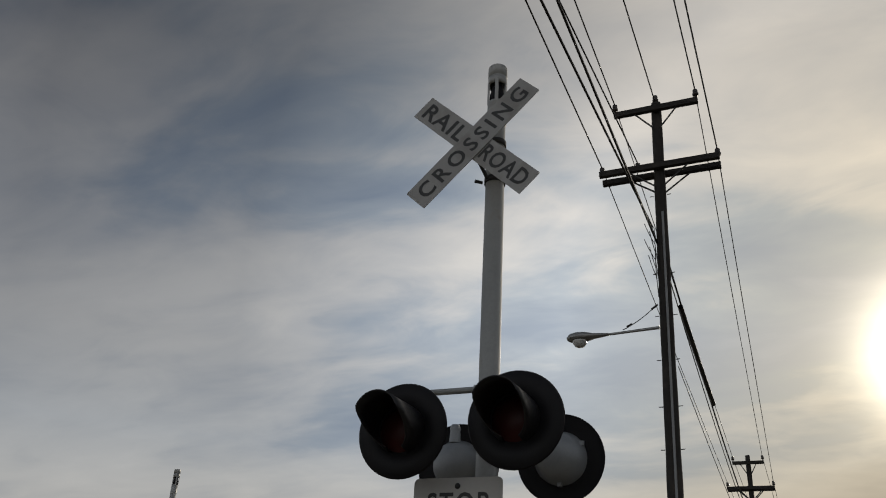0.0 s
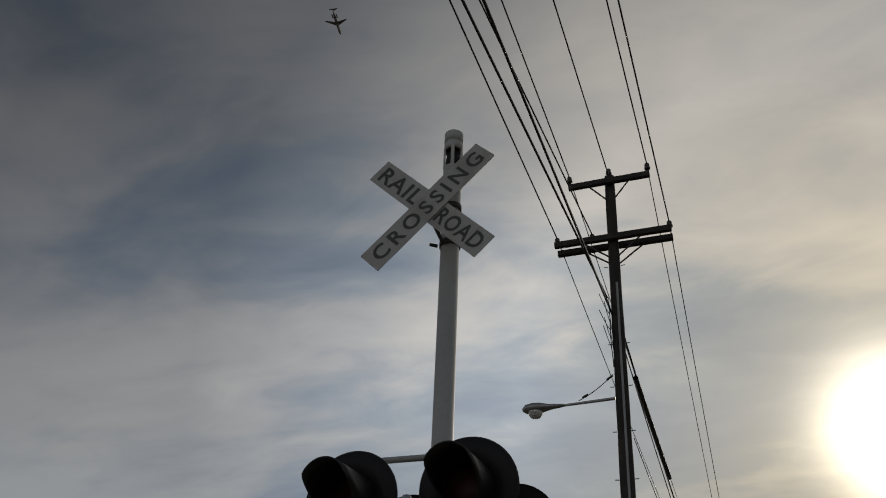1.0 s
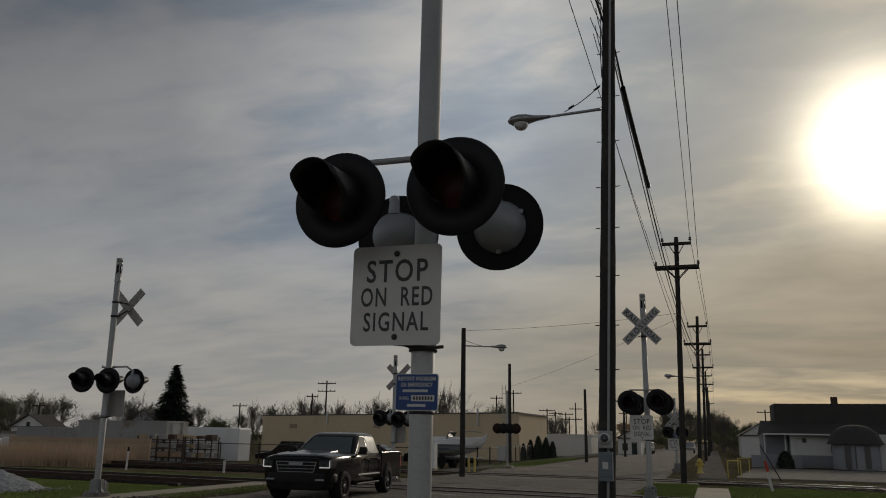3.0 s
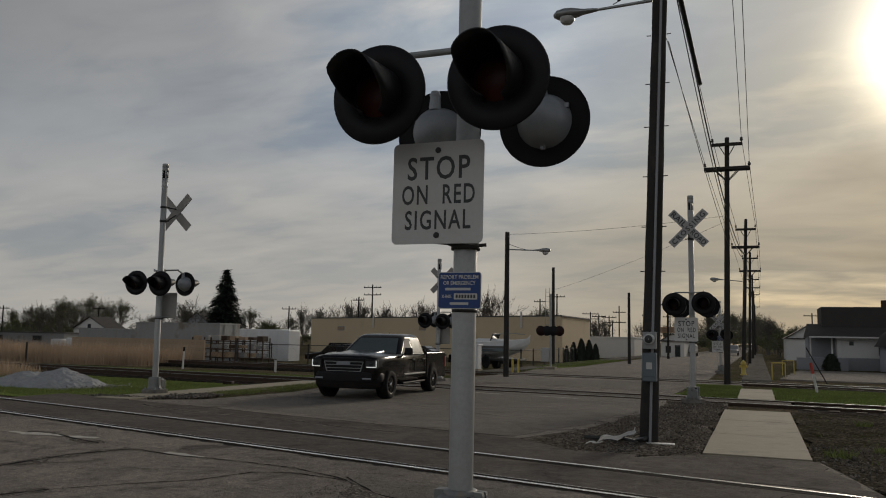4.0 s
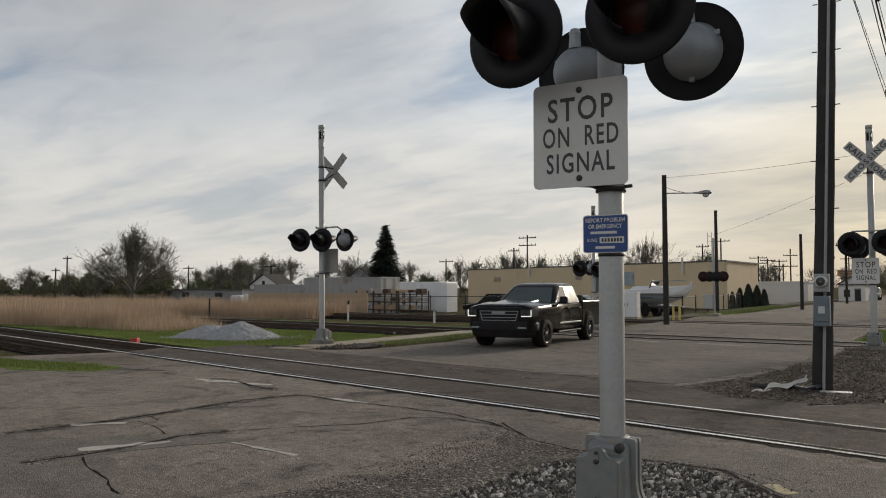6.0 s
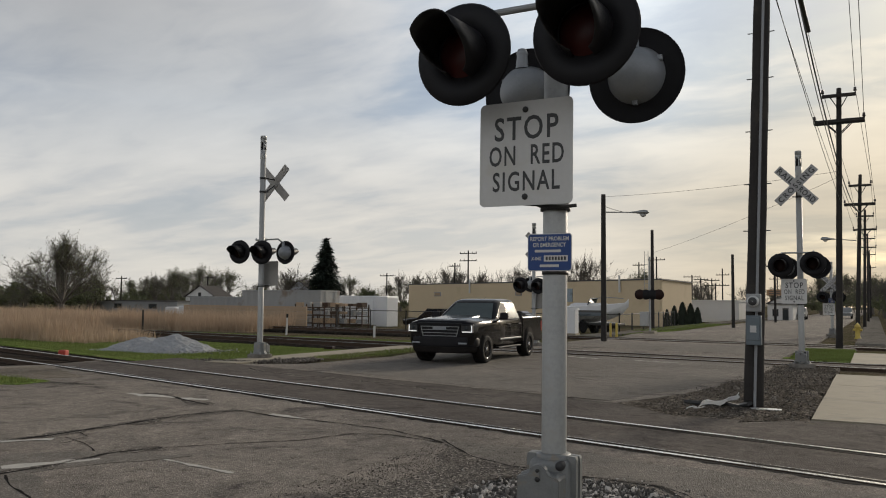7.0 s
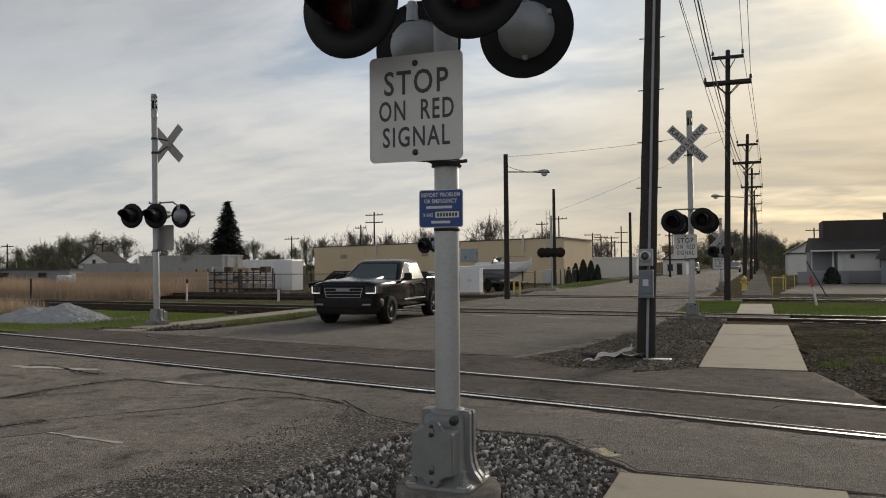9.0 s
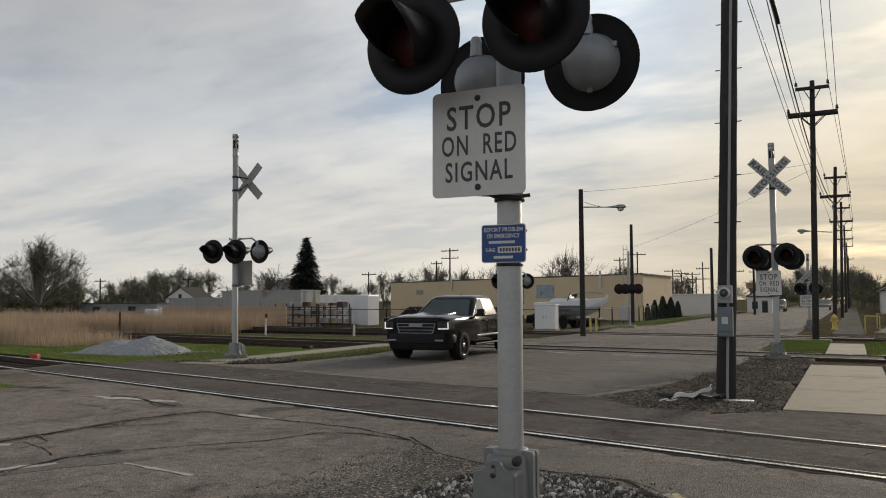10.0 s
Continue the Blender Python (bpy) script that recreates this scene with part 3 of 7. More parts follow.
patch("gravel_bed", [(-1.3, -0.4), (-1.2, 0.7), (-1.08, 1.6), (-0.75, 1.92), (-0.1, 1.9), (0.35, 1.6), (0.88, 0.97), (0.88, -9), (-2.2, -9), (-1.7, -3)], 0.006, "ballast", "grey crushed stone round the signal mast")
patch("gravel_bed", [(-1.64, 7.25), (-0.6, 6.3), (0.3, 6.35), (1.0, 6.7), (1.0, 16.0), (0.9, 17.0), (-0.5, 16.9), (-0.4, 14.6), (-0.95, 9.6)], 0.006, "gravelsoil", "gravel and soil round the utility pole")
patch("gravel_bed", [(2.4, 15.4), (2.4, 6.4), (2.75, 5.2), (3.6, 4.5), (9, 3.3), (30, -2), (30, 12), (9, 15.3)], -0.02, "darksoil", "dark soil with gravel and small weeds beside the pavement")
patch("gravel_bed", [(-13.2, 10.2), (-12.2, 9.9), (-10.6, 10.7), (-10.8, 12.0), (-11.4, 11.9), (-11.44, 10.2), (-12.5, 10.4)], 0.004, "ballast", "dark gravel at the foot of a signal mast")
patch("lawn", [(2.16, 18.6), (2.16, 26.2), (26, 23.2), (26, 15.8)], -0.02, "lawn", "green grass strip between two tracks")
patch("lawn", [(-0.5, 20.0), (1.17, 19.6), (1.17, 26.2), (-0.45, 26.4)], 0.004, "lawn", "green grass strip beside the street")
patch("lawn", [(-12.5, 9.4), (-14.6, R1(-14.6) + 2.0), (-40, R1(-40) + 2.2), (-40, 20.6), (-12.5, 17.0)], -0.10, "lawn", "green grass between the two tracks")
patch("lawn", [(-12.6, 4.75), (-11.3, 4.7), (-11.2, 4.0), (-12.2, 3.6), (-15.5, 3.2), (-22, 3.0), (-22, 5.0), (-15.0, 4.6)], 0.006, "lawn", "thin grass and dirt beside the near track")
patch("road_surface", [(-14.5, 6.75), (-11.6, 5.6), (-11.9, 4.9), (-14.4, 5.2)], 0.0045, "sand", "pale sandy dirt spread beside the near track", 0.03)
patch("lawn", [(-9.6, 31.4), (-10.5, 31.4), (-10.5, 60), (-9.3, 60), (-8.3, 42), (-9.3, 36)], 0.003, "lawn", "green verge beside the street")
patch("road_surface", [(-1.9, 7.5), (-1.2, 9.8), (-0.7, 14.2), (-1.0, 17.0), (-9.6, 18.0), (-9.2, 14.0), (-9.3, 10.4), (-8.6, 9.4)], 0.0035, "paleasphalt", "bleached grey asphalt between the crossings", 0.03)
patch("road_surface", [(-8.5, 22.4), (-0.9, 21.4), (-0.9, 26.5), (-8.3, 27.5)], 0.0035, "paleasphalt", "bleached grey asphalt between the crossings", 0.03)
patch("road_surface", [(-2.3, 2.95), (-1.7, 2.25), (-0.85, 2.0), (0.2, 2.0), (1.0, 1.1), (2.85, 1.0), (2.85, 2.2), (0.5, 2.85), (-1.0, 3.15)], 0.0035, "paleasphalt", "paler asphalt apron beside the rail", 0.03)
patch("road_surface", [(-6.8, -1.2), (-5.3, 0.35), (-4.0, 0.95), (-4.6, -0.3), (-3.0, -1.2), (-2.5, -4), (-7, -4)], 0.0035, "paleasphalt", "rougher paler asphalt panel", 0.03)
patch("road_surface", [(-2.35, 2.9), (-1.7, 2.32), (-1.0, 2.03), (-0.72, 1.9), (-1.02, 1.5), (-1.15, 0.6), (-1.35, -0.5), (-2.3, -2.2), (-2.9, -2.0), (-2.15, -0.2), (-1.85, 0.7), (-1.75, 1.5), (-2.0, 2.2)], 0.0055, "crumbled", "crumbled dark asphalt between street and gravel", 0.03)
patch("road_surface", [(-0.5, R1(-0.5) + 0.92), (0.45, 6.25), (0.97, 6.8), (2.43, 6.8), (2.72, 5.4), (2.9, R1(2.9) + 0.92)], 0.005, "newasphalt", "dark worn asphalt between track and pavement", 0.03)
patch("forecourt", [(2.6, 34.0), (28, 31.5), (28, 46), (4.0, 49)], 0.0, "paleasphalt", "pale concrete forecourt in front of a house")


def scatter(name, outline, n, size, mat, label, z, seed, spread=0.0):
    """Loose stones as one heap of small uneven lumps."""
    rng = np.random.default_rng(seed)
    xs, ys = [p[0] for p in outline], [p[1] for p in outline]

    def inside(x, y):
        c = False
        for (x1, y1), (x2, y2) in zip(outline, outline[1:] + outline[:1]):
            if (y1 > y) != (y2 > y) and x < (x2 - x1) * (y - y1) / (y2 - y1) + x1:
                c = not c
        return c

    ring = [(0.894 * math.cos(1.2566 * i + 0.628 * (k < 0)), 0.894 * math.sin(1.2566 * i + 0.628 * (k < 0)), 0.447 * k) for k in (1, -1) for i in range(5)]
    base = [(0, 0, 1)] + ring + [(0, 0, -1)]
    tri = []
    for i in range(5):
        j = (i + 1) % 5
        tri += [(0, 1 + i, 1 + j), (1 + i, 6 + i, 1 + j), (1 + j, 6 + i, 6 + j), (11, 6 + j, 6 + i)]
    v, f = [], []
    made = 0
    while made < n:
        x, y = rng.uniform(min(xs), max(xs)), rng.uniform(min(ys), max(ys))
        if not inside(x + rng.normal(0, spread), y + rng.normal(0, spread)):
            continue
        s = size * rng.lognormal(0, 0.35)
        q = Euler(rng.uniform(0, 6.3, 3)).to_matrix() @ Matrix.Diagonal((s, s * rng.uniform(0.5, 0.9), s * rng.uniform(0.35, 0.7)))
        o = len(v)
        zz = z + s * rng.uniform(0.1, 0.5)
        for b in base:
            w = q @ (Vector(b) * rng.uniform(0.62, 1.22))
            v.append((x + w.x, y + w.y, zz + w.z))
        f += [(a + o, b + o, c + o) for a, b, c in tri]
        made += 1
    return tagged(raw(name, v, f, mat), label, "gravel", kind="stuff")


scatter("gravel", [(-1.25, -0.4), (-1.1, 0.7), (-1.0, 1.5), (-0.75, 1.85), (-0.1, 1.85), (0.35, 1.55), (0.85, 0.95), (0.86, -2.2), (-1.4, -2.2)], 20000, 0.018, "stones", "loose grey and white crushed stones round the mast", 0.004, 1, 0.05)
scatter("gravel", [(-1.9, -0.8), (-1.5, 0.8), (-1.3, 1.9), (-0.4, 2.2), (0.5, 1.9), (0.9, 1.0), (-1.2, 0.2)], 3200, 0.006, "stones", "fine grit strewn over the asphalt", 0.002, 2, 0.25)
scatter("gravel", [(-1.3, 7.2), (-0.5, 6.3), (1.0, 6.7), (1.0, 17.0), (-0.4, 16.9), (-0.35, 14.6), (-0.9, 9.6)], 4800, 0.0125, "darkstones", "loose gravel round the utility pole", 0.006, 3, 0.12)
scatter("gravel", [(2.42, 9.0), (2.45, 6.3), (2.8, 5.2), (3.8, 4.5), (8, 3.5), (9, 9)], 4200, 0.016, "darkstones", "loose gravel beside the pavement", -0.02, 4, 0.2)
scatter("gravel", [(-2.35, 2.95), (-1.8, 2.35), (-1.2, 2.12), (-0.8, 2.0), (-1.05, 1.2), (-1.25, 0.4), (-1.5, -1.2), (-2.3, -0.4), (-2.2, 1.2)], 5200, 0.0048, "darkstones", "crumbled asphalt and grit beside the gravel", 0.002, 12, 0.3)
scatter("gravel", [(-13.2, 10.2), (-12.2, 9.9), (-10.6, 10.7), (-10.8, 12.0), (-11.4, 11.9), (-11.44, 10.3)], 2200, 0.022, "darkstones", "dark gravel at the foot of a signal mast", 0.0, 5, 0.1)


def ribbon(name, pts, w, mat, label, z=0.005, jag=0.0, seed=0, category="road mark"):
    """A thin mark along a line on the asphalt."""
    rng = random.Random(seed)
    line = []
    for (a, b), (c, d) in zip(pts, pts[1:]):
        n = max(1, int(math.hypot(c - a, d - b) / 0.12)) if jag else 1
        line += [(a + (c - a) * k / n, b + (d - b) * k / n) for k in range(n)]
    line.append(pts[-1])
    up, lo = [], []
    for i, (x, y) in enumerate(line):
        p, q = line[max(0, i - 1)], line[min(len(line) - 1, i + 1)]
        d = Vector((q[0] - p[0], q[1] - p[1])).normalized()
        ww = w * (rng.uniform(0.35, 1.3) if jag else 1)
        j = rng.uniform(-jag, jag) * (0.45 if label == CRACK else 1)
        x, y = x - d.y * j, y + d.x * j
        up.append((x - d.y * ww / 2, y + d.x * ww / 2, z))
        lo.append((x + d.y * ww / 2, y - d.x * ww / 2, z))
    n = len(line)
    ob = raw(name, up + lo, [(n + i, n + i + 1, i + 1, i) for i in range(n - 1)], mat)
    return tagged(ob, label, category, kind="structure")


CRACK = "dark crack in the old asphalt"
for k, (pts, w, jag) in enumerate((
        ([(-6.4, -0.2), (-6.25, 0.49), (-6.16, 0.91), (-6.15, 1.43), (-6.12, 2.03), (-6.12, 2.85), (-5.81, 3.6)], 0.07, 0.03),
        ([(-5.81, 3.6), (-5.1, 3.42), (-4.45, 3.4), (-3.22, 3.27), (-2.31, 2.87)], 0.035, 0.04),
        ([(-4.9, -0.9), (-4.78, -0.45), (-4.72, -0.11), (-4.76, 0.67), (-4.56, 1.1)], 0.05, 0.03),
        ([(-4.56, 1.1), (-4.16, 1.61), (-3.65, 2.18), (-3.45, 2.8), (-3.04, 2.98), (-2.29, 2.83)], 0.028, 0.02),
        ([(-4.68, -0.47), (-4.19, -0.72), (-3.84, -0.83), (-3.3, -1.1)], 0.024, 0.03),
        ([(-5.92, 1.01), (-5.5, 0.9), (-4.98, 0.64)], 0.025, 0.03),
        ([(-6.1, 1.3), (-5.75, 1.15), (-5.6, 0.75)], 0.018, 0.03),
        ([(-8.48, 4.30), (-8.02, 4.31), (-7.0, 3.92), (-6.59, 3.79)], 0.055, 0.03),
        ([(-10.4, 8.9), (-10.01, 8.59), (-8.86, 8.16), (-7.16, 7.92), (-6.1, 7.75), (-4.81, 7.25), (-3.6, 7.0)], 0.045, 0.04),
        ([(-12.6, 4.5), (-12.29, 4.38), (-11.49, 4.22), (-10.99, 4.56), (-10.21, 4.75)], 0.10, 0.05),
        ([(2.2, 4.55), (1.9, 3.9)], 0.02, 0.03))):
    ribbon("crack", pts, w, "tar", CRACK, jag=jag, seed=40 + k)
    if w >= 0.045:
        ribbon("worn_strip", pts, w * 4.2, "crumbled", "dark worn strip along a crack", z=0.0046, jag=jag * 2.2, seed=60 + k)
ribbon("crack", [(-0.6, 2.02), (0.2, 1.95), (0.55, 1.5), (1.0, 1.03), (1.8, 1.0), (2.8, 0.98)], 0.05, "tar", CRACK, jag=0.02, seed=6)
ribbon("crack", [(-9.5, 12.5), (-6.0, 12.2), (-3.0, 10.5)], 0.03, "tar", CRACK, jag=0.05, seed=7)
ribbon("road_line", [(-8.63, 4.12), (-7.8, 4.15), (-7.0, 4.17)], 0.24, "paintline", "worn white stripe on the asphalt", jag=0.03, seed=8)
ribbon("road_line", [(-4.08, 0.69), (-3.13, 0.57)], 0.06, "paintline", "worn white stripe on the asphalt", jag=0.008, seed=9)
ribbon("road_line", [(-5.25, 3.55), (-4.6, 3.42)], 0.12, "paintline", "worn white stripe on the asphalt", jag=0.02, seed=10)
ribbon("road_line", [(-5.0, -0.3), (-4.6, 0.4)], 0.18, "paintline", "worn white stripe on the asphalt", jag=0.04, seed=11)
ribbon("road_line", [(-6.3, 0.45), (-5.9, 0.85)], 0.16, "paintline", "worn white stripe on the asphalt", jag=0.03, seed=12)
ribbon("road_line", [(-5.9, 17.0), (-4.8, 16.6)], 0.16, "paintline", "worn white stripe on the asphalt", jag=0.03, seed=13)
ribbon("road_line", [(-3.9, 16.6), (-2.7, 16.3)], 0.12, "paintline", "worn white stripe on the asphalt", jag=0.02, seed=14)
ribbon("road_line", [(0.62, 1.68), (0.70, 1.55), (0.80, 1.47)], 0.11, "fadedyellow", "small splash of yellow marking paint", jag=0.03, seed=15)
ribbon("road_line", [(1.0, 6.55), (1.12, 6.5)], 0.07, "fadedyellow", "small splash of yellow marking paint", jag=0.02, seed=16)
ribbon("crack", [(-14, R1(-14) - 0.86), (-9, R1(-9) - 0.85), (-4, R1(-4) - 0.86), (0, R1(0) - 0.85), (3, R1(3) - 0.86)], 0.10, "tar", "dark seam along the rail", jag=0.03, seed=21)
ribbon("crack", [(-14, R1(-14) + 0.86), (-9, R1(-9) + 0.85), (-4, R1(-4) + 0.86), (0, R1(0) + 0.85), (3, R1(3) + 0.86)], 0.05, "tar", "dark seam along the rail", jag=0.012, seed=22)
ribbon("crossing_edge", [(-14, R1(-14) - 0.60), (-5, R1(-5) - 0.60), (3, R1(3) - 0.60)], 0.013, "railtop", "thin worn steel edge beside the near rail", z=0.0085)
ribbon("crack", [(-9.5, R1(-9.5) + 2.65), (-6, R1(-6) + 2.6), (-3, R1(-3) + 2.7), (-1.8, R1(-1.8) + 2.75)], 0.05, "tar", CRACK, jag=0.05, seed=23)
ribbon("crack", [(-2.4, 3.0), (-1.7, 2.3), (-1.2, 2.1), (-0.7, 2.06)], 0.04, "tar", "broken dark edge of the asphalt", jag=0.015, seed=24)


# ---- crossing signals ----
def signal_lamp(root, x, z, y, front, s, aim=0.0):
    """A flashing light: housing with background disc, hood and lens. front: -1 faces the street's near end."""
    m = Matrix.Translation((x, y, z)) @ (Matrix.Identity(4) if front < 0 else Matrix.Rotation(math.pi + radians(aim), 4, "Z"))
    bm = bmesh.new()
    lathe(bm, [(0.0, -0.19), (0.07, -0.185), (0.13, -0.15), (0.165, -0.09), (0.178, -0.02), (0.19, 0.0), (0.19, 0.012)], m @ TY @ Matrix.Scale(s, 4), 36)
    for a in (150, 30, -90):
        c = m @ Vector((0.185 * math.cos(radians(a)) * s, 0.02, 0.185 * math.sin(radians(a)) * s))
        box(bm, c, (0.035 * s, 0.03, 0.035 * s), 0.005)
    lamp = part("signal_lamp", bm, "housing", root, "grey painted lamp housing")
    bm = bmesh.new()
    R = 0.318 * s
    lathe(bm, [(0.15 * s, 0.0), (R - 0.012, 0.0), (R, -0.012), (R - 0.004, -0.012), (R - 0.014, 0.006), (0.15 * s, 0.006), (0.15 * s, 0.0)], m @ Matrix.Translation((0, -0.012, 0)) @ TY, 56)
    part("background_disc", bm, "black", lamp, "round black metal background")
    bm = bmesh.new()
    lathe(bm, [(0.155 * s, 0.0), (0.12 * s, 0.035), (0.06 * s, 0.05), (0.0, 0.054)], m @ Matrix.Translation((0, -0.014, 0)) @ TY, 32)
    # smaller signals take the darker copy, with the hood's shade painted in
    part("lens", bm, "lens" if s == 1.0 else "dimred", lamp, "dark red glass lens")
    # hood: a tube, long above and cut away below
    bm = bmesh.new()
    rows = []
    for k in range(33):
        a = radians(90 - 158 + 316 * k / 32)
        w = (1 + math.cos(a - math.pi / 2)) / 2
        length = (0.08 + 0.32 * min(1.0, w * 1.55)) * s
        row = []
        for r in (0.166, 0.160):
            for u in range(4):
                y0 = -0.016 - length * u / 3
                rr = (r - 0.006 * u) * s
                row.append(bm.verts.new(m @ Vector((rr * math.cos(a), y0, rr * math.sin(a)))))
        rows.append(row)
    for p, q in zip(rows, rows[1:]):
        for g in (0, 4):
            for u in range(3):
                bm.faces.new((p[g + u], p[g + u + 1], q[g + u + 1], q[g + u])).smooth = True
        bm.faces.new((p[3], p[7], q[7], q[3]))
    bmesh.ops.recalc_face_normals(bm, faces=bm.faces)
    part("hood", bm, "hoodpaint", lamp, "black visor over the lens")
    # neck up to the arm
    bm = bmesh.new()
    back = 0.09 * s
    p0, p1, p2 = m @ Vector((0, back, 0.15 * s)), m @ Vector((0, back, 0.255 * s)), m @ Vector((0, 0.30, (0.345 if front < 0 else 0.26) * s))
    rod(bm, p0, p1, 0.045 * s, 0.036 * s, 14)
    lathe(bm, [(0.0, 0.04), (0.03, 0.03), (0.042, 0.0), (0.03, -0.03), (0.0, -0.04)], Matrix.Translation(p1), 14)
    if front < 0:
        rod(bm, p1, p2, 0.022, seg=10)
    part("neck", bm, "housing", lamp)
    return lamp


def crossing_signal(m, H, xz, lz, sz, s=1.0, sign=True, blue=False, aim=0.0, lab="", buck=(-0.04, -0.225), blade_length=1.315, foot=0.72):
    root = thing("crossing_signal", m, lab, "railway signal", "flashing signals of the crossings")
    r = 0.077 * s
    bm = bmesh.new()
    lathe(bm, [(r * 1.0, 0.3), (r * 1.0, 0.62), (r, 0.63), (r * 0.98, H - 0.45), (0, H - 0.45)], None, 28)
    mast = part("mast", bm, "mast", root)
    # bell cage on top of the mast
    bm = bmesh.new()
    lathe(bm, [(r * 0.99, H - 0.62), (r * 1.05, H - 0.60), (r * 1.05, H - 0.38), (r * 0.85, H - 0.38)], None, 28)
    for k in range(5):
        a = 2 * math.pi * k / 5 - math.pi / 2 + 0.25
        box(bm, (r * math.cos(a), r * math.sin(a), H - 0.28), (0.014, 0.03 * s, 0.24), 0.004, Matrix.Rotation(a, 3, "Z"))
    lathe(bm, [(r * 0.86, H - 0.19), (r * 1.06, H - 0.19), (r * 1.06, H - 0.115), (r * 0.98, H - 0.112), (r * 0.98, H - 0.10), (r * 1.08, H - 0.097), (r * 1.08, H - 0.01), (r * 1.04, H), (0, H + 0.004)], None, 28)
    bell = part("bell", bm, "mast", root, "cylindrical bell housing with slots")
    bm = bmesh.new()
    lathe(bm, [(0.0, H - 0.19), (r * 0.6, H - 0.2), (r * 0.85, H - 0.3), (r * 0.85, H - 0.38), (0, H - 0.38)], None, 20)
    part("gong", bm, "black", bell)
    # crossbuck
    L, W = blade_length * s, 0.229 * s
    c = Vector((*buck, xz))
    for tilt, y, words in ((45, -0.006, "CROSSING"), (-45, 0.006, "RAIL  ROAD")):
        mm = Matrix.Translation(c + Vector((0, y, 0))) @ Matrix.Rotation(radians(-tilt), 4, "Y")
        bm = plate(bmesh.new(), L, W, 0.006, 0.008, mm)
        blade = part("crossbuck_blade", bm, "buckwhite", root, "white blade of the crossbuck")
        bm = plate(bmesh.new(), L - 0.004, W - 0.004, 0.002, 0.008, mm @ Matrix.Translation((0, 0.005, 0)))
        part("back_face", bm, "signback", blade)
        if words == "CROSSING":
            lettering("lettering", words, L * 0.90, 0.145 * s, mm @ Matrix.Translation((0, -0.0035, 0)), "letter", blade, 0.022, gap=1.35)
        else:
            for wd, ox in (("RAIL", -0.36), ("ROAD", 0.375)):
                lettering("lettering", wd, 0.50 * s, 0.15 * s, mm @ Matrix.Translation((ox * s, -0.0035, 0)), "letter", blade, 0.022, gap=1.1)
    for dz in (-0.26, 0.1):
        bm = bmesh.new()
        lathe(bm, [(r * 1.0, xz + dz - 0.025), (r * 1.12, xz + dz - 0.025), (r * 1.12, xz + dz + 0.025), (r * 1.0, xz + dz + 0.025)], None, 24)
        rod(bm, (-0.10 * s, -0.02, xz + dz), (-0.15 * s, -0.06, xz + dz), 0.014, seg=8)
        rod(bm, (-0.04, -r, xz + dz), (buck[0], buck[1] + 0.003, xz + dz + 0.2 * (dz < 0)), 0.016, seg=8)
        part("clamp", bm, "darksteel", root, "dark steel clamp with bracket")
    # arms and lamps
    for y, xs, front in ((-0.45, (-0.435, 0.34), -1), (0.40, (-0.365, 0.405), 1)):
        bm = bmesh.new()
        yy = -0.15 if front < 0 else 0.22
        az = lz + (0.315 if front < 0 else 0.0) * s
        if front < 0:
            rod(bm, (xs[0] * s, yy, az), (xs[1] * s, yy, az), 0.022 * s, seg=12)
        box(bm, (0, yy * 0.6, az), (0.12 * s, abs(yy) * 0.9, 0.07 * s), 0.008)
        part("arm", bm, "steel", root)
        for x in xs:
            signal_lamp(root, x * s, lz - (0.03 if front < 0 else 0.075) * s + (0.033 if x > 0 else 0.0), y, front, s, aim)
    if sign:
        mm = Matrix.Translation((-0.149 * s, -0.14, sz))
        w, h = 0.624 * s, 0.660 * s
        plt = part("stop_sign", plate(bmesh.new(), w, h, 0.004, 0.035, mm), "white", root, "white metal plate lettered STOP ON RED SIGNAL")
        part("back_face", plate(bmesh.new(), w - 0.004, h - 0.004, 0.002, 0.033, mm @ Matrix.Translation((0, 0.004, 0))), "signback", plt)
        fx = mm @ Matrix.Translation((0, -0.0025, 0))
        for wd, wd_w, dz, hh in (("STOP", 0.43, 0.160, 0.152), ("ON  RED", 0.50, -0.012, 0.128), ("SIGNAL", 0.45, -0.176, 0.126)):
            lettering("lettering", wd, wd_w * s, hh * s, fx @ Matrix.Translation((0.005, 0, dz * s)), "letter", plt, 0.015, gap=1.16)
        for dz in (0.275, -0.275):
            bm = bmesh.new()
            lathe(bm, [(0.0, 0.012), (0.014, 0.01), (0.02, 0.003), (0.02, 0.0)], fx @ Matrix.Translation((0, 0, dz * s)) @ TY @ Matrix.Scale(s, 4), 14)
            part("bolt", bm, "darksteel", plt)
        for dz in (0.275, -0.30):
            bm = bmesh.new()
            lathe(bm, [(r * 1.0, sz + dz * s - 0.018), (r * 1.09, sz + dz * s - 0.018), (r * 1.09, sz + dz * s + 0.018), (r * 1.0, sz + dz * s + 0.018)], None, 24)
            box(bm, (-0.07 * s, -0.105, sz + dz * s), (0.32 * s, 0.012, 0.026), 0.003, Matrix.Rotation(radians(-8), 3, "Z"))
            part("strap", bm, "steel", root, "steel strap holding the plate")
        bm = bmesh.new()
        zb = sz - 0.345 * s
        lathe(bm, [(r, zb - 0.014), (r * 1.22, zb - 0.014), (r * 1.22, zb + 0.014), (r, zb + 0.014)], None, 24)
        rod(bm, (-0.19 * s, -0.12, zb + 0.028), (0.12 * s, -0.085, zb), 0.009, seg=8)
        rod(bm, (-0.12 * s, -0.12, zb + 0.04), (-0.02 * s, -0.09, zb - 0.005), 0.013, seg=8)
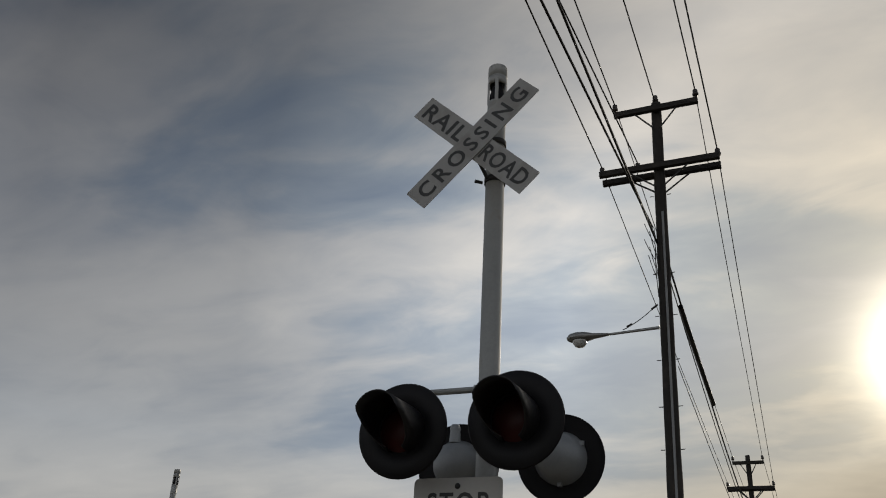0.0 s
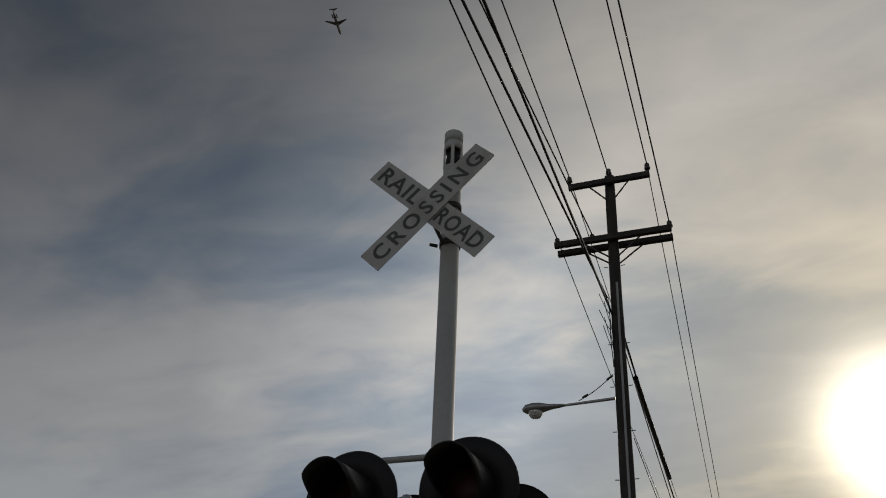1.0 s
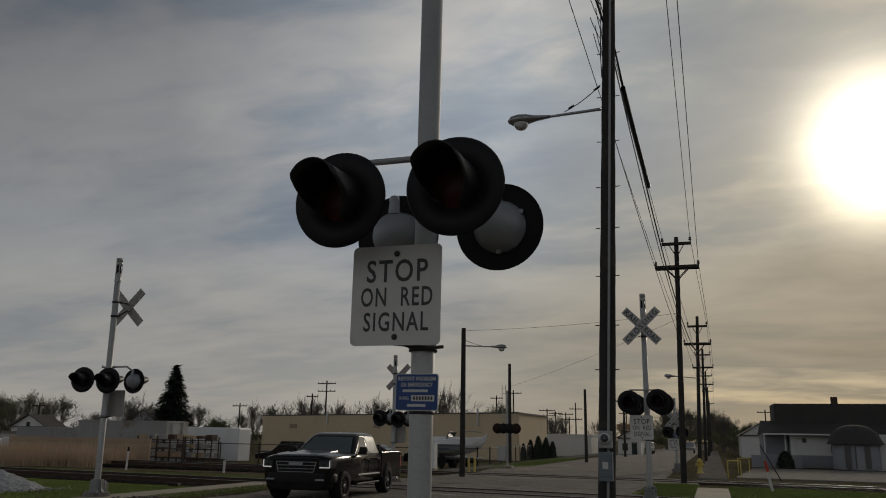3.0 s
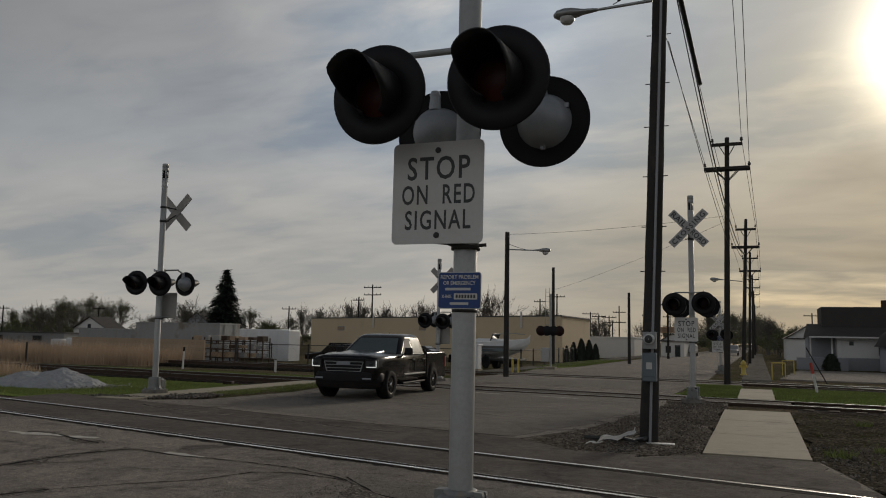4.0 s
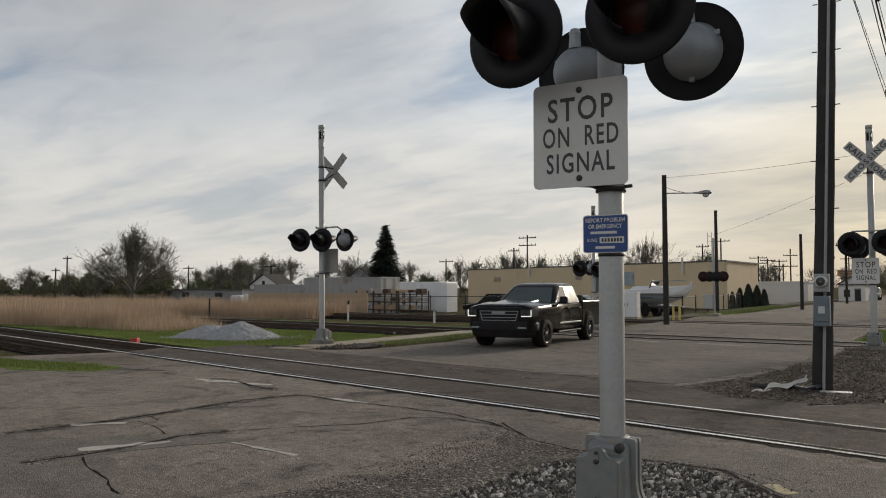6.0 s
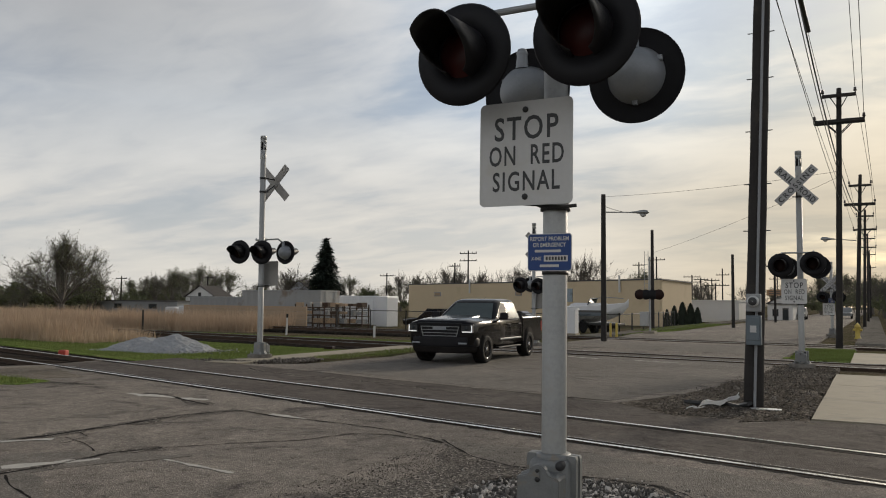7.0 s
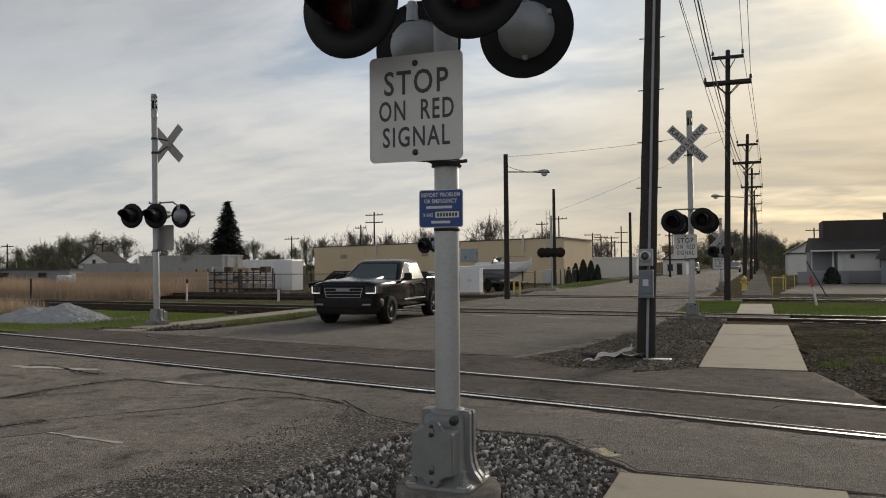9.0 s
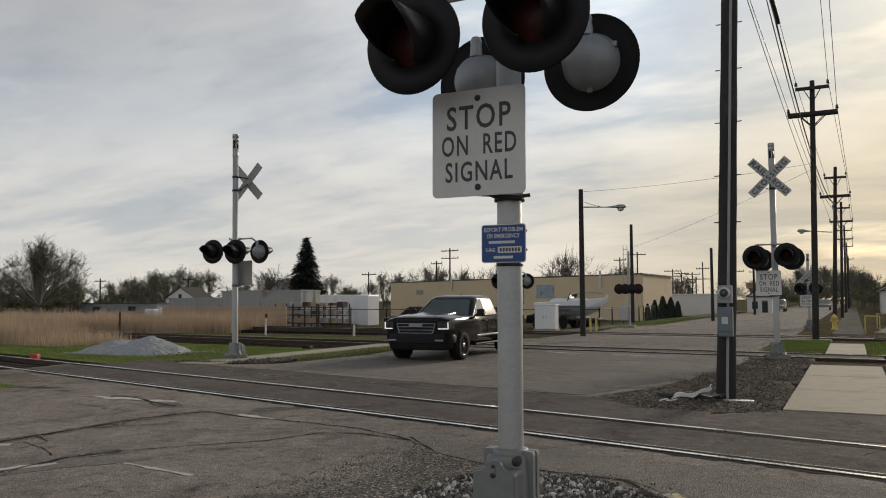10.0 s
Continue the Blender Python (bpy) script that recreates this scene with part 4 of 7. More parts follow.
        rod(bm, (0.07 * s, -0.09, zb), (0.16 * s, -0.06, zb + 0.012), 0.011, seg=8)
        part("bracket", bm, "darksteel", root, "dark bent bracket under the plate")
    if blue:
        mm = Matrix.Translation((0.003, -0.105, 1.80))
        plt = part("notice_plate", plate(bmesh.new(), 0.288, 0.232, 0.004, 0.018, mm), "white", root, "blue emergency notice with white writing")
        part("blue_field", plate(bmesh.new(), 0.278, 0.222, 0.002, 0.015, mm @ Matrix.Translation((0, -0.003, 0))), "blue", plt)
        fx = mm @ Matrix.Translation((0, -0.0045, 0))
        lettering("lettering", "REPORT PROBLEM", 0.252, 0.026, fx @ Matrix.Translation((0, 0, 0.084)), "white", plt, 0.018)
        lettering("lettering", "OR EMERGENCY", 0.215, 0.026, fx @ Matrix.Translation((0, 0, 0.046)), "white", plt, 0.018)
        lettering("lettering", "X-ING", 0.066, 0.022, fx @ Matrix.Translation((-0.085, 0, -0.038)), "white", plt, 0.018)
        for cx, cz, bw, bh, mt in ((-0.01, 0.008, 0.17, 0.016, "white"), (0.0, -0.083, 0.125, 0.016, "white"), (0.042, -0.038, 0.155, 0.038, "white")):
            part("writing_bar", plate(bmesh.new(), bw, bh, 0.001, 0.004, fx @ Matrix.Translation((cx, 0, cz))), mt, plt)
        for i in range(7):
            part("writing_bar", plate(bmesh.new(), 0.013, 0.022, 0.001, 0.002, fx @ Matrix.Translation((-0.016 + i * 0.0195, -0.0015, -0.038))), "letter", plt)
        bm = bmesh.new()
        lathe(bm, [(r, 1.665), (r * 1.06, 1.665), (r * 1.06, 1.69), (r, 1.69)], None, 24)
        part("strap", bm, "darksteel", root)
    # foot: foundation, flanged casting and junction box
    bm = bmesh.new()
    lathe(bm, [(0.325 * s, -0.3), (0.325 * s, 0.085), (0.31 * s, 0.105), (0, 0.11)], None, 36)
    part("foundation", bm, "dulledconcrete", root, "round stained concrete foundation")
    def rounded(w, d, z, corner):
        pts = []
        for sx, sy, a0 in ((1, 1, 0), (-1, 1, 90), (-1, -1, 180), (1, -1, 270)):
            for k in range(5):
                a = radians(a0 + 22.5 * k)
                pts.append((sx * (w - corner) * s + corner * s * math.cos(a), sy * (d - corner) * s + corner * s * math.sin(a), z))
        return pts

    bm = bmesh.new()
    levels = ((0.212, 0.106, 0.06), (0.216, 0.112, 0.06), (0.216, 0.130, 0.06), (0.20, 0.140, 0.07), (0.172, 0.154, 0.075), (0.150, 0.182, 0.075), (0.136, 0.235, 0.065), (0.130, 0.31, 0.055), (0.126, 0.505, 0.05), (0.119, 0.53, 0.05), (0.104, 0.543, 0.055))
    rows = [[bm.verts.new(q) for q in rounded(w, w, z, c)] for w, z, c in levels]
    for p, q in zip(rows, rows[1:]):
        for k in range(20):
            bm.faces.new((p[k], p[(k + 1) % 20], q[(k + 1) % 20], q[k])).smooth = True
    bm.faces.new(rows[-1])
    lathe(bm, [(0.108 * s, 0.538), (0.108 * s, 0.562), (0.098 * s, 0.570), (r, 0.573)], None, 28)
    base = part("base_casting", bm, "casting", root, "grey cast base flaring out to a square flange")
    # seam flanges of the two halves, curving out over the foot
    for sx in (1, -1):
        for y0, y1, grow in ((-0.045, -0.006, 0.016), (0.006, 0.045, 0.022)):
            bm = bmesh.new()
            side = [(0.09, 0.14), (0.09, 0.566), (0.138 + grow, 0.563), (0.144 + grow, 0.545), (0.144 + grow, 0.31), (0.152 + grow, 0.25), (0.170 + grow, 0.20), (0.198 + grow, 0.166), (0.226, 0.15), (0.232, 0.134)]
            ra = [bm.verts.new((x * s * sx, y0 * s, z)) for x, z in side]
            rb = [bm.verts.new((x * s * sx, y1 * s, z)) for x, z in side]
            bm.faces.new(ra), bm.faces.new(rb[::-1])
            for i in range(len(side)):
                j = (i + 1) % len(side)
                bm.faces.new((ra[i], rb[i], rb[j], ra[j]))
            bmesh.ops.recalc_face_normals(bm, faces=bm.faces)
            part("seam_flange", bm, "casting", base)
    for k in range(4):
        a = math.pi / 4 + k * math.pi / 2
        p = Vector((0.235 * s * math.cos(a), 0.235 * s * math.sin(a), 0.125))
        bm = bmesh.new()
        box(bm, p + Vector((0, 0, 0.012)), (0.075, 0.075, 0.02), 0.006)
        rod(bm, p, p + Vector((0, 0, 0.055)), 0.026, seg=6)
        rod(bm, p, p + Vector((0, 0, 0.105)), 0.013, seg=8)
        part("anchor_bolt", bm, "steel", base, "anchor bolt with a square washer")
    # box with an eared cover
    bm = bmesh.new()
    box(bm, (-0.012, -0.155 * s, 0.335), (0.262 * s, 0.13 * s, 0.285), 0.025)
    ears = []
    for k in range(9):
        a = radians(180 - 22.5 * k)
        ears.append((0.052 * math.cos(a), 0.185 + 0.048 * math.sin(a)))
    half = [(-0.118, 0.15), (-0.085, 0.158), (-0.066, 0.168)] + ears + [(0.066, 0.168), (0.085, 0.158), (0.118, 0.15)]
    outline = [(-0.132, 0.138)] + half + [(0.132, 0.138)]
    outline = outline + [(x, -z) for x, z in outline[::-1]]
    for depth0, depth1, shrink in ((0.205, 0.232, 1.0), (0.232, 0.240, 0.955)):
        fa = [bm.verts.new((-0.012 + x * s * shrink, -depth1 * s, 0.335 + z * 0.84 * shrink)) for x, z in outline]
        fb = [bm.verts.new((-0.012 + x * s * (shrink if shrink < 1 else 1.03), -depth0 * s, 0.335 + z * 0.84 * (shrink if shrink < 1 else 1.03))) for x, z in outline]
        bm.faces.new(fa), bm.faces.new(fb[::-1])
        for i in range(len(fa)):
            j = (i + 1) % len(fa)
            bm.faces.new((fa[i], fb[i], fb[j], fa[j]))
    bmesh.ops.recalc_face_normals(bm, faces=bm.faces)
    cover = part("junction_box", bm, "casting", root, "grey cast junction box with eared cover")
    for dz, rr in ((0.165, 0.011), (-0.165, 0.011), (0.115, 0.015), (-0.105, 0.015)):
        bm = bmesh.new()
        lathe(bm, [(0.0, 0.016), (rr, 0.013), (rr, 0.0)], Matrix.Translation((-0.012, -0.238 * s, 0.335 + dz)) @ TY, 12)
        part("bolt", bm, "darksteel", cover)
    for dz in (0.138, -0.082):
        part("hinge_lug", box(bmesh.new(), (-0.012, -0.243 * s, 0.335 + dz), (0.03, 0.012, 0.036), 0.004), "casting", cover)
    bm = lathe(bmesh.new(), [(0.0, 0.02), (0.022, 0.018), (0.028, 0.012), (0.028, -0.05)], Matrix.Translation((0.085 * s, -0.12 * s, 0.515)) @ TY, 18)
    part("conduit_plug", bm, "darksteel", base, "dark round plug beside the mast")
    for ob in (base, cover):
        ob.scale.z = foot
    return root


crossing_signal(pose(0, 0, 0, 0, 0.3, 0), 6.29, 5.385, 3.03, 2.423, 1.0, True, True, 0.0, "grey crossing signal with crossbuck, red lamps and stop sign", (-0.115, -0.225), 1.335, 1.0)
crossing_signal(pose(0.185, 16.65, 0), 5.32, 4.44, 2.50, 1.85, 0.92, True, False, False, "grey crossing signal with white stop plate beside a utility pole")
crossing_signal(pose(-12.33, 11.43, 0, 0, 0.6, 180), 5.84, 4.61, 2.79, 2.2, 0.97, True, False, 10.0, "grey crossing signal seen from behind on a gravel patch", (-0.11, -0.35), 1.22)
crossing_signal(pose(-8.90, 21.9, 0, 0, 0, 180), 4.36, 3.60, 2.17, 1.6, 0.88, True, False, False, "grey crossing signal seen from behind across the street")
crossing_signal(pose(-0.12, 40.0, 0), 3.75, 2.65, 2.0, 1.36, 0.88, True, True, False, "grey crossing signal with crossbuck behind a utility pole")


# ---- utility poles and wires ----
def utility_pole(base, top, r0, r1, arms, lab, lamp=None, tall=True):
    """A wooden pole with crossarms; arms: (height, half width, double)."""
    b, t = Vector(base), Vector(top)
    root = thing("utility_pole", Matrix.Translation(b), lab, "utility pole", "poles along the street")
    d = t - b
    at = lambda z: d * (z / d.z)
    bm = bmesh.new()
    n = 24
    lathe(bm, [(0, -0.3)] + [((r0 + (r1 - r0) * k / n) * (1 + 0.03 * math.sin(k * 2.3)), d.z * k / n - 0.3 * (k == 0)) for k in range(n + 1)] + [(0, d.z + 0.03)], None, 18)
    for v in bm.verts:
        v.co += Vector((d.x, d.y, 0)) * (v.co.z / d.z)
    part("shaft", bm, "pole", root)
    hooks = []
    for z, half, double, off in arms:
        c = at(z)
        for y, dz in (((-0.16, 0.0), (0.16, 0.0)) if double else ((-0.16, 0.0),)):
            bm = bmesh.new()
            box(bm, c + Vector((off, y, dz)), (half * 2, 0.095, 0.12), 0.01)
            part("crossarm", bm, "pole", root)
            for sg in (-1, 1):
                bm = bmesh.new()
                rod(bm, c + Vector((off + sg * half * 0.5, y, -0.05)), c + Vector((sg * r1 * 0.8, y * 0.8, -0.42)), 0.018, seg=6)
                part("brace", bm, "darksteel", root)
        for sg in (-1, 1):
            bm = bmesh.new()
            p = c + Vector((off + sg * (half - 0.03), 0 if double else -0.16, 0.06))
            rod(bm, p, p + Vector((0, 0, 0.10)), 0.014, seg=8)
            lathe(bm, [(0.02, 0.05), (0.055, 0.06), (0.06, 0.10), (0.04, 0.12), (0.05, 0.15), (0.045, 0.19), (0.0, 0.2)], Matrix.Translation(p), 14)
            part("insulator", bm, "porcelain", root)
            hooks.append(b + p + Vector((0, 0, 0.2)))
    return root, hooks, at


P1, hooks1, at1 = utility_pole((0.16, 7.94, 0), (0.56, 7.94, 11.72), 0.139, 0.097, [(11.5, 0.80, False, 0.0), (10.17, 1.10, True, 0.0)], "tall dark wooden utility pole with crossarms, meter and street lamp")
P2, hooks2, at2 = utility_pole((0.63, 27.4, 0), (0.80, 27.4, 9.45), 0.118, 0.085, [(9.15, 0.56, False, 0.0), (8.22, 0.84, True, 0.0)], "dark wooden utility pole with two crossarms")
POLES = [((0.95, 43.5, 0), (1.25, 43.5, 8.6), ((8.0, 0.55, False, 0.0), (7.0, 0.75, True, 0.0))), ((1.1, 63, 0), (1.3, 63, 8.8), ((8.3, 0.6, False, 0.0), (7.3, 0.8, True, 0.0))), ((1.2, 88, 0), (1.3, 88, 9.0), ((8.5, 0.7, False, 0.0), (7.6, 0.8, False, 0.0))), ((1.3, 120, 0), (1.3, 120, 9.2), ((8.7, 0.8, False, 0.0),)), ((1.3, 165, 0), (1.3, 165, 9.4), ((8.9, 0.9, False, 0.0),))]
chain = [(hooks1, at1, Vector((0.16, 7.94, 0))), (hooks2, at2, Vector((0.63, 27.4, 0)))]
for a, b, arms in POLES:
    root, h, at = utility_pole(a, b, 0.115, 0.085, arms, "dark wooden utility pole farther along the street")
    if a[1] == 43.5:
        LAMP_POLE = root
    chain.append((h, at, Vector(a)))
for x, z in ((0.12, 10.2), (0.555, 11.72)):
    bm = bmesh.new()
    lathe(bm, [(0.014, 0.0), (0.02, 0.05), (0.055, 0.06), (0.06, 0.10), (0.04, 0.12), (0.05, 0.15), (0.045, 0.19), (0.0, 0.2)], Matrix.Translation((x - 0.16, 0, z)), 14)
    part("insulator", bm, "porcelain", P1)
# near span runs back over the viewer
root = thing("power_lines", pose(0, 0, 0), "thin black overhead wires strung between wooden poles", "power line")
for k, h in enumerate(hooks1):
    bm = wire_run(bmesh.new(), h, (h.x + (-0.9 if k % 2 else -0.85), -34, h.z - 0.3), 0.2, 0.0135)
    part("wire", bm, "wire", root)
extra = [(0.55, 11.74, 0.5), (0.12, 10.4, -1.9), (0.3, 8.95, -1.25), (0.36, 8.6, 0.25), (0.33, 8.75, 0.15)]
for x, z, xe in extra:
    bm = wire_run(bmesh.new(), (x, 7.9, z), (xe - 0.8, -34, z - 0.3), 0.25, 0.0135 if z > 9.5 else 0.018)
    part("wire", bm, "wire", root)
for (ha, ata, ba), (hb, atb, bb) in zip(chain, chain[1:]):
    for k in range(4):
        bm = wire_run(bmesh.new(), ha[min(k, len(ha) - 1)], hb[min(k, len(hb) - 1)], 0.06, 0.010)
        part("wire", bm, "wire", root)
    bm = wire_run(bmesh.new(), ba + ata(8.6 if ba.y < 10 else 6.6), bb + atb(6.6), 0.35, 0.02)
    part("wire", bm, "wire", root)
    bm = wire_run(bmesh.new(), ba + ata(8.3 if ba.y < 10 else 6.3), bb + atb(6.3), 0.4, 0.012)
    part("wire", bm, "wire", root)
bm = wire_run(bmesh.new(), (0.62, 8.3, 7.5), (0.72, 12.6, 7.02), 0.02, 0.05, 4)
part("splice_case", bm, "wire", root, "black cable splice sleeve")
bm = wire_run(bmesh.new(), (0.52, 8.0, 6.3), (0.8, 27.3, 5.2), 0.15, 0.008)
part("wire", bm, "wire", root)


def street_lamp_head(name, parent, p0, p1, drop=0.0):
    """An arm with a cobra head lamp at its end."""
    a, b = Vector(p0), Vector(p1)
    bm = rod(bmesh.new(), a, b, 0.028, 0.022, 10)
    arm = part("lamp_arm", bm, "steel", parent)
    d = (b - a).normalized()
    q = d.to_track_quat("Z", "Y").to_matrix().to_4x4()
    side = d.cross(Vector((0, 0, 1))).normalized()
    bm = bmesh.new()
    lathe(bm, [(0.0, 0.0), (0.035, 0.0), (0.055, 0.12), (0.075, 0.26), (0.13, 0.42), (0.145, 0.55), (0.12, 0.68), (0.05, 0.745), (0.0, 0.75)], Matrix.Translation(b - d * 0.05) @ q, 20)
    for v in bm.verts:
        rel = v.co - b
        h = rel.dot(Vector((0, 0, 1)))
        v.co.z -= 0.45 * h if h < 0 else 0.25 * h
    head = part("lamp_head", bm, "steel", parent, "grey cobra head street lamp")
    bm = bmesh.new()
    lathe(bm, [(0.125, 0.0), (0.12, -0.05), (0.08, -0.1), (0.0, -0.125)], Matrix.Translation(b + d * 0.47 - Vector((0, 0, 0.055))), 18)
    part("bowl", bm, "clear", head, "clear glass bowl")
    return head


street_lamp_head("street_lamp", LAMP_POLE, (0.05, 0, 5.05), (-1.0, 0, 5.15))
head = street_lamp_head("street_lamp", P1, at1(7.0) + Vector((-0.12, 0, 0)), at1(7.0) + Vector((-1.05, 0.02, -0.03)))
bm = wire_run(bmesh.new(), at1(7.42) + Vector((-0.13, -0.05, 0)), at1(7.0) + Vector((-0.75, 0, 0.02)), 0.04, 0.008, 6)
rod(bm, at1(7.40) + Vector((-0.14, -0.05, 0)), at1(7.33) + Vector((-0.24, -0.05, 0)), 0.02, seg=8)
rod(bm, at1(7.12) + Vector((-0.58, 0, 0)), at1(7.07) + Vector((-0.68, 0, 0)), 0.02, seg=8)
part("lamp_cable", bm, "wire", P1)
bm = bmesh.new()
for a, b in ((0.0, 0.95), (1.22, 1.44), (1.66, 9.2)):
    rod(bm, at1(a) + Vector((0.035, -0.150 + a * 0.004, 0)), at1(b) + Vector((0.035, -0.150 + b * 0.004, 0)), 0.02, seg=8)
part("conduit", bm, "pvc", P1, "pale conduit strapped to the pole")
bm = box(bmesh.new(), at1(1.53) + Vector((0.0, -0.20, 0)), (0.20, 0.12, 0.26), 0.012)
meter = part("meter_box", bm, "meterbox", P1, "grey meter box")
bm = bmesh.new()
lathe(bm, [(0.085, 0.0), (0.085, 0.05), (0.07, 0.09), (0.0, 0.1)], Matrix.Translation(at1(1.55) + Vector((0.0, -0.26, 0))) @ TY, 24)
part("meter_glass", bm, "clear", meter, "round glass meter dome")
bm = bmesh.new()
lathe(bm, [(0.0, 0.0), (0.06, 0.0), (0.06, 0.004), (0.0, 0.004)], Matrix.Translation(at1(1.55) + Vector((0.0, -0.355, 0))) @ TY, 20)
part("dial", bm, "letter", meter)
bm = box(bmesh.new(), at1(1.13) + Vector((0.01, -0.20, 0)), (0.21, 0.14, 0.43), 0.014)
box(bm, at1(1.13) + Vector((0.01, -0.275, 0.02)), (0.165, 0.02, 0.33), 0.008)
sw = part("switch_box", bm, "switchbox", P1, "blue-grey steel switch box")
bm = box(bmesh.new(), at1(1.15) + Vector((0.01, -0.288, 0)), (0.085, 0.004, 0.10), 0.001)
part("notice", bm, "white", sw)
for z in (2.6, 3.3, 4.1, 4.9, 5.6, 6.4, 7.2, 8.0, 9.6):
    for sx in (-1, 1):
        p = at1(z) + Vector((sx * 0.12, -0.02, 0))
        part("pole_step", rod(bmesh.new(), p, p + Vector((sx * 0.07, -0.01, 0.0)), 0.008, seg=6), "darksteel", P1)
bm = bmesh.new()
rng = random.Random(4)
for k in range(7):
    p = at1(8.9 - 0.16 * k) + Vector((-0.13, -0.08, 0))
    wire_run(bm, p, p + Vector((rng.uniform(-0.02, 0.05), rng.uniform(-0.1, 0.1), -0.55)), rng.uniform(-0.1, 0.12), 0.007, 6)
    wire_run(bm, p, p + Vector((rng.uniform(-0.16, -0.03), -0.25, 0.3)), 0.03, 0.007, 4)
part("cable_loops", bm, "wire", P1, "tangle of thin cable loops")
# torn tin at the foot of the pole
bm = bmesh.new()
rng = random.Random(8)
rows = []
for i in range(9):
    u = i / 8
    rows.append([bm.verts.new((-0.47 + 0.50 * u + rng.uniform(-0.03, 0.03), 7.12 + 0.09 * v + 0.22 * u + rng.uniform(-0.02, 0.02), 0.03 + 0.06 * v + 0.10 * u + 0.02 * math.sin(u * 9) + rng.uniform(0, 0.03))) for v in (0, 0.5, 1)])
for p, q in zip(rows, rows[1:]):
    for j in range(2):
        bm.faces.new((p[j], p[j + 1], q[j + 1], q[j]))
bmesh.ops.solidify(bm, geom=bm.faces[:], thickness=0.006)
wire_run(bm, (-0.49, 7.10, 0.04), (-0.62, 7.02, 0.02), -0.02, 0.009, 5)
wire_run(bm, (-0.40, 7.16, 0.05), (-0.56, 7.20, 0.015), 0.01, 0.008, 5)
wire_run(bm, (-0.05, 7.40, 0.14), (0.02, 7.50, 0.24), 0.02, 0.008, 5)
tagged(part("metal_scrap", bm, "paleshine"), "bent torn strip of bright sheet metal on gravel", "scrap metal")
bm = bmesh.new()
for k in range(5):
    box(bm, (-0.65 + 0.17 * k, 7.75 + rng.uniform(-0.05, 0.1), 0.03), (0.28, 0.12, 0.05), 0.01, Euler((rng.uniform(-0.3, 0.3), rng.uniform(-0.3, 0.3), rng.uniform(-0.6, 0.6))).to_matrix())
tagged(part("broken_board", bm, "darksteel"), "dark broken scraps lying on gravel beside the pole", "debris")
bm = box(bmesh.new(), (0.36, 7.66, 0.012), (0.42, 0.16, 0.012), 0.004, Matrix.Rotation(0.1, 3, "Z"))
tagged(part("metal_flashing", bm, "sheet"), "pale flat strip of metal lying at the pole's foot", "scrap metal")


# ---- street furniture across the street ----
def simple_pole(base, h, r0, r1, arms, lab, category="utility pole", name="utility_pole"):
    root = thing(name, Matrix.Translation(base), lab, category, "far poles")
    part("shaft", rod(bmesh.new(), (0, 0, -0.4), (0, 0, h), r0, r1, 10), "pole", root)
    for z, half in arms:
        part("crossarm", box(bmesh.new(), (0, 0, z), (half * 2, 0.1, 0.12), 0.01), "pole", root)
        for k in (-1, -0.5, 0.5, 1):
            part("insulator", rod(bmesh.new(), (k * half * 0.92, 0, z + 0.05), (k * half * 0.92, 0, z + 0.24), 0.04, 0.03, 6), "porcelain", root)
    return root


LP = simple_pole((-7.85, 26.8, 0), 5.95, 0.12, 0.09, (), "dark wooden lamp pole at the street corner", "street lamp", "street_lamp")
street_lamp_head("lamp", LP, (0.08, 0, 5.22), (1.15, 0, 5.16))
part("stay", wire_run(bmesh.new(), (0.08, 0, 5.45), (0.8, 0, 5.2), 0.02, 0.01, 4), "wire", LP)
bm = wire_run(bmesh.new(), (-7.8, 26.8, 5.85), (0.72, 27.4, 6.4), 0.12, 0.006)
part("wire", bm, "wire", root := thing("service_wire", pose(0, 0, 0), "thin wire strung across the street between poles", "power line"))
part("wire", wire_run(bmesh.new(), (-10.3, 45, 4.7), (0.72, 27.5, 6.2), 0.15, 0.006), "wire", root)
for x, y, h, arms in ((-10.3, 45, 6.2, ()), (-6.6, 52, 5.0, ()), (-46.5, 92, 9.0, ((8.6, 1.3), (7.6, 1.3))), (-47.5, 90, 7.2, ((6.8, 0.8),)), (-23.1, 123, 6.6, ((6.3, 1.3), (5.5, 1.3))), (-21.8, 123.2, 6.2, ((5.9, 1.1),)), (-21.0, 128, 6.2, ((5.9, 1.2),)), (-19.7, 123.6, 5.3, ((5.0, 1.3),)), (-18.7, 123.8, 7.6, ((6.6, 1.0), (5.0, 1.0))),
                      (-13.2, 118, 6.2, ((5.8, 1.2),)), (-12.0, 135, 6.4, ((6.0, 1.2),)), (-25, 108, 8.6, ((8.2, 1.2),)), (-28, 110, 8.0, ((7.6, 0.9),)), (-37, 112, 6.6, ((6.2, 0.9),)),
                      (-72, 92, 6.0, ((5.6, 1.2),)), (-90, 88, 5.8, ((5.4, 1.2),)), (-100, 80, 5.5, ((5.1, 1.2),)), (-62, 96, 6.2, ((5.8, 1.2),)), (-104, 62, 6.6, ((6.2, 1.0),)), (-110, 64, 5.0, ((4.6, 1.0),)), (9.5, 130, 6.5, ((6.1, 1.2),)), (-6.2, 74, 5.6, ((5.2, 0.8),)), (-6.0, 98, 6.0, ((5.6, 0.9),))):
    simple_pole((x, y, fall(x, y)), h, 0.12, 0.09, arms, "distant wooden pole against the sky")


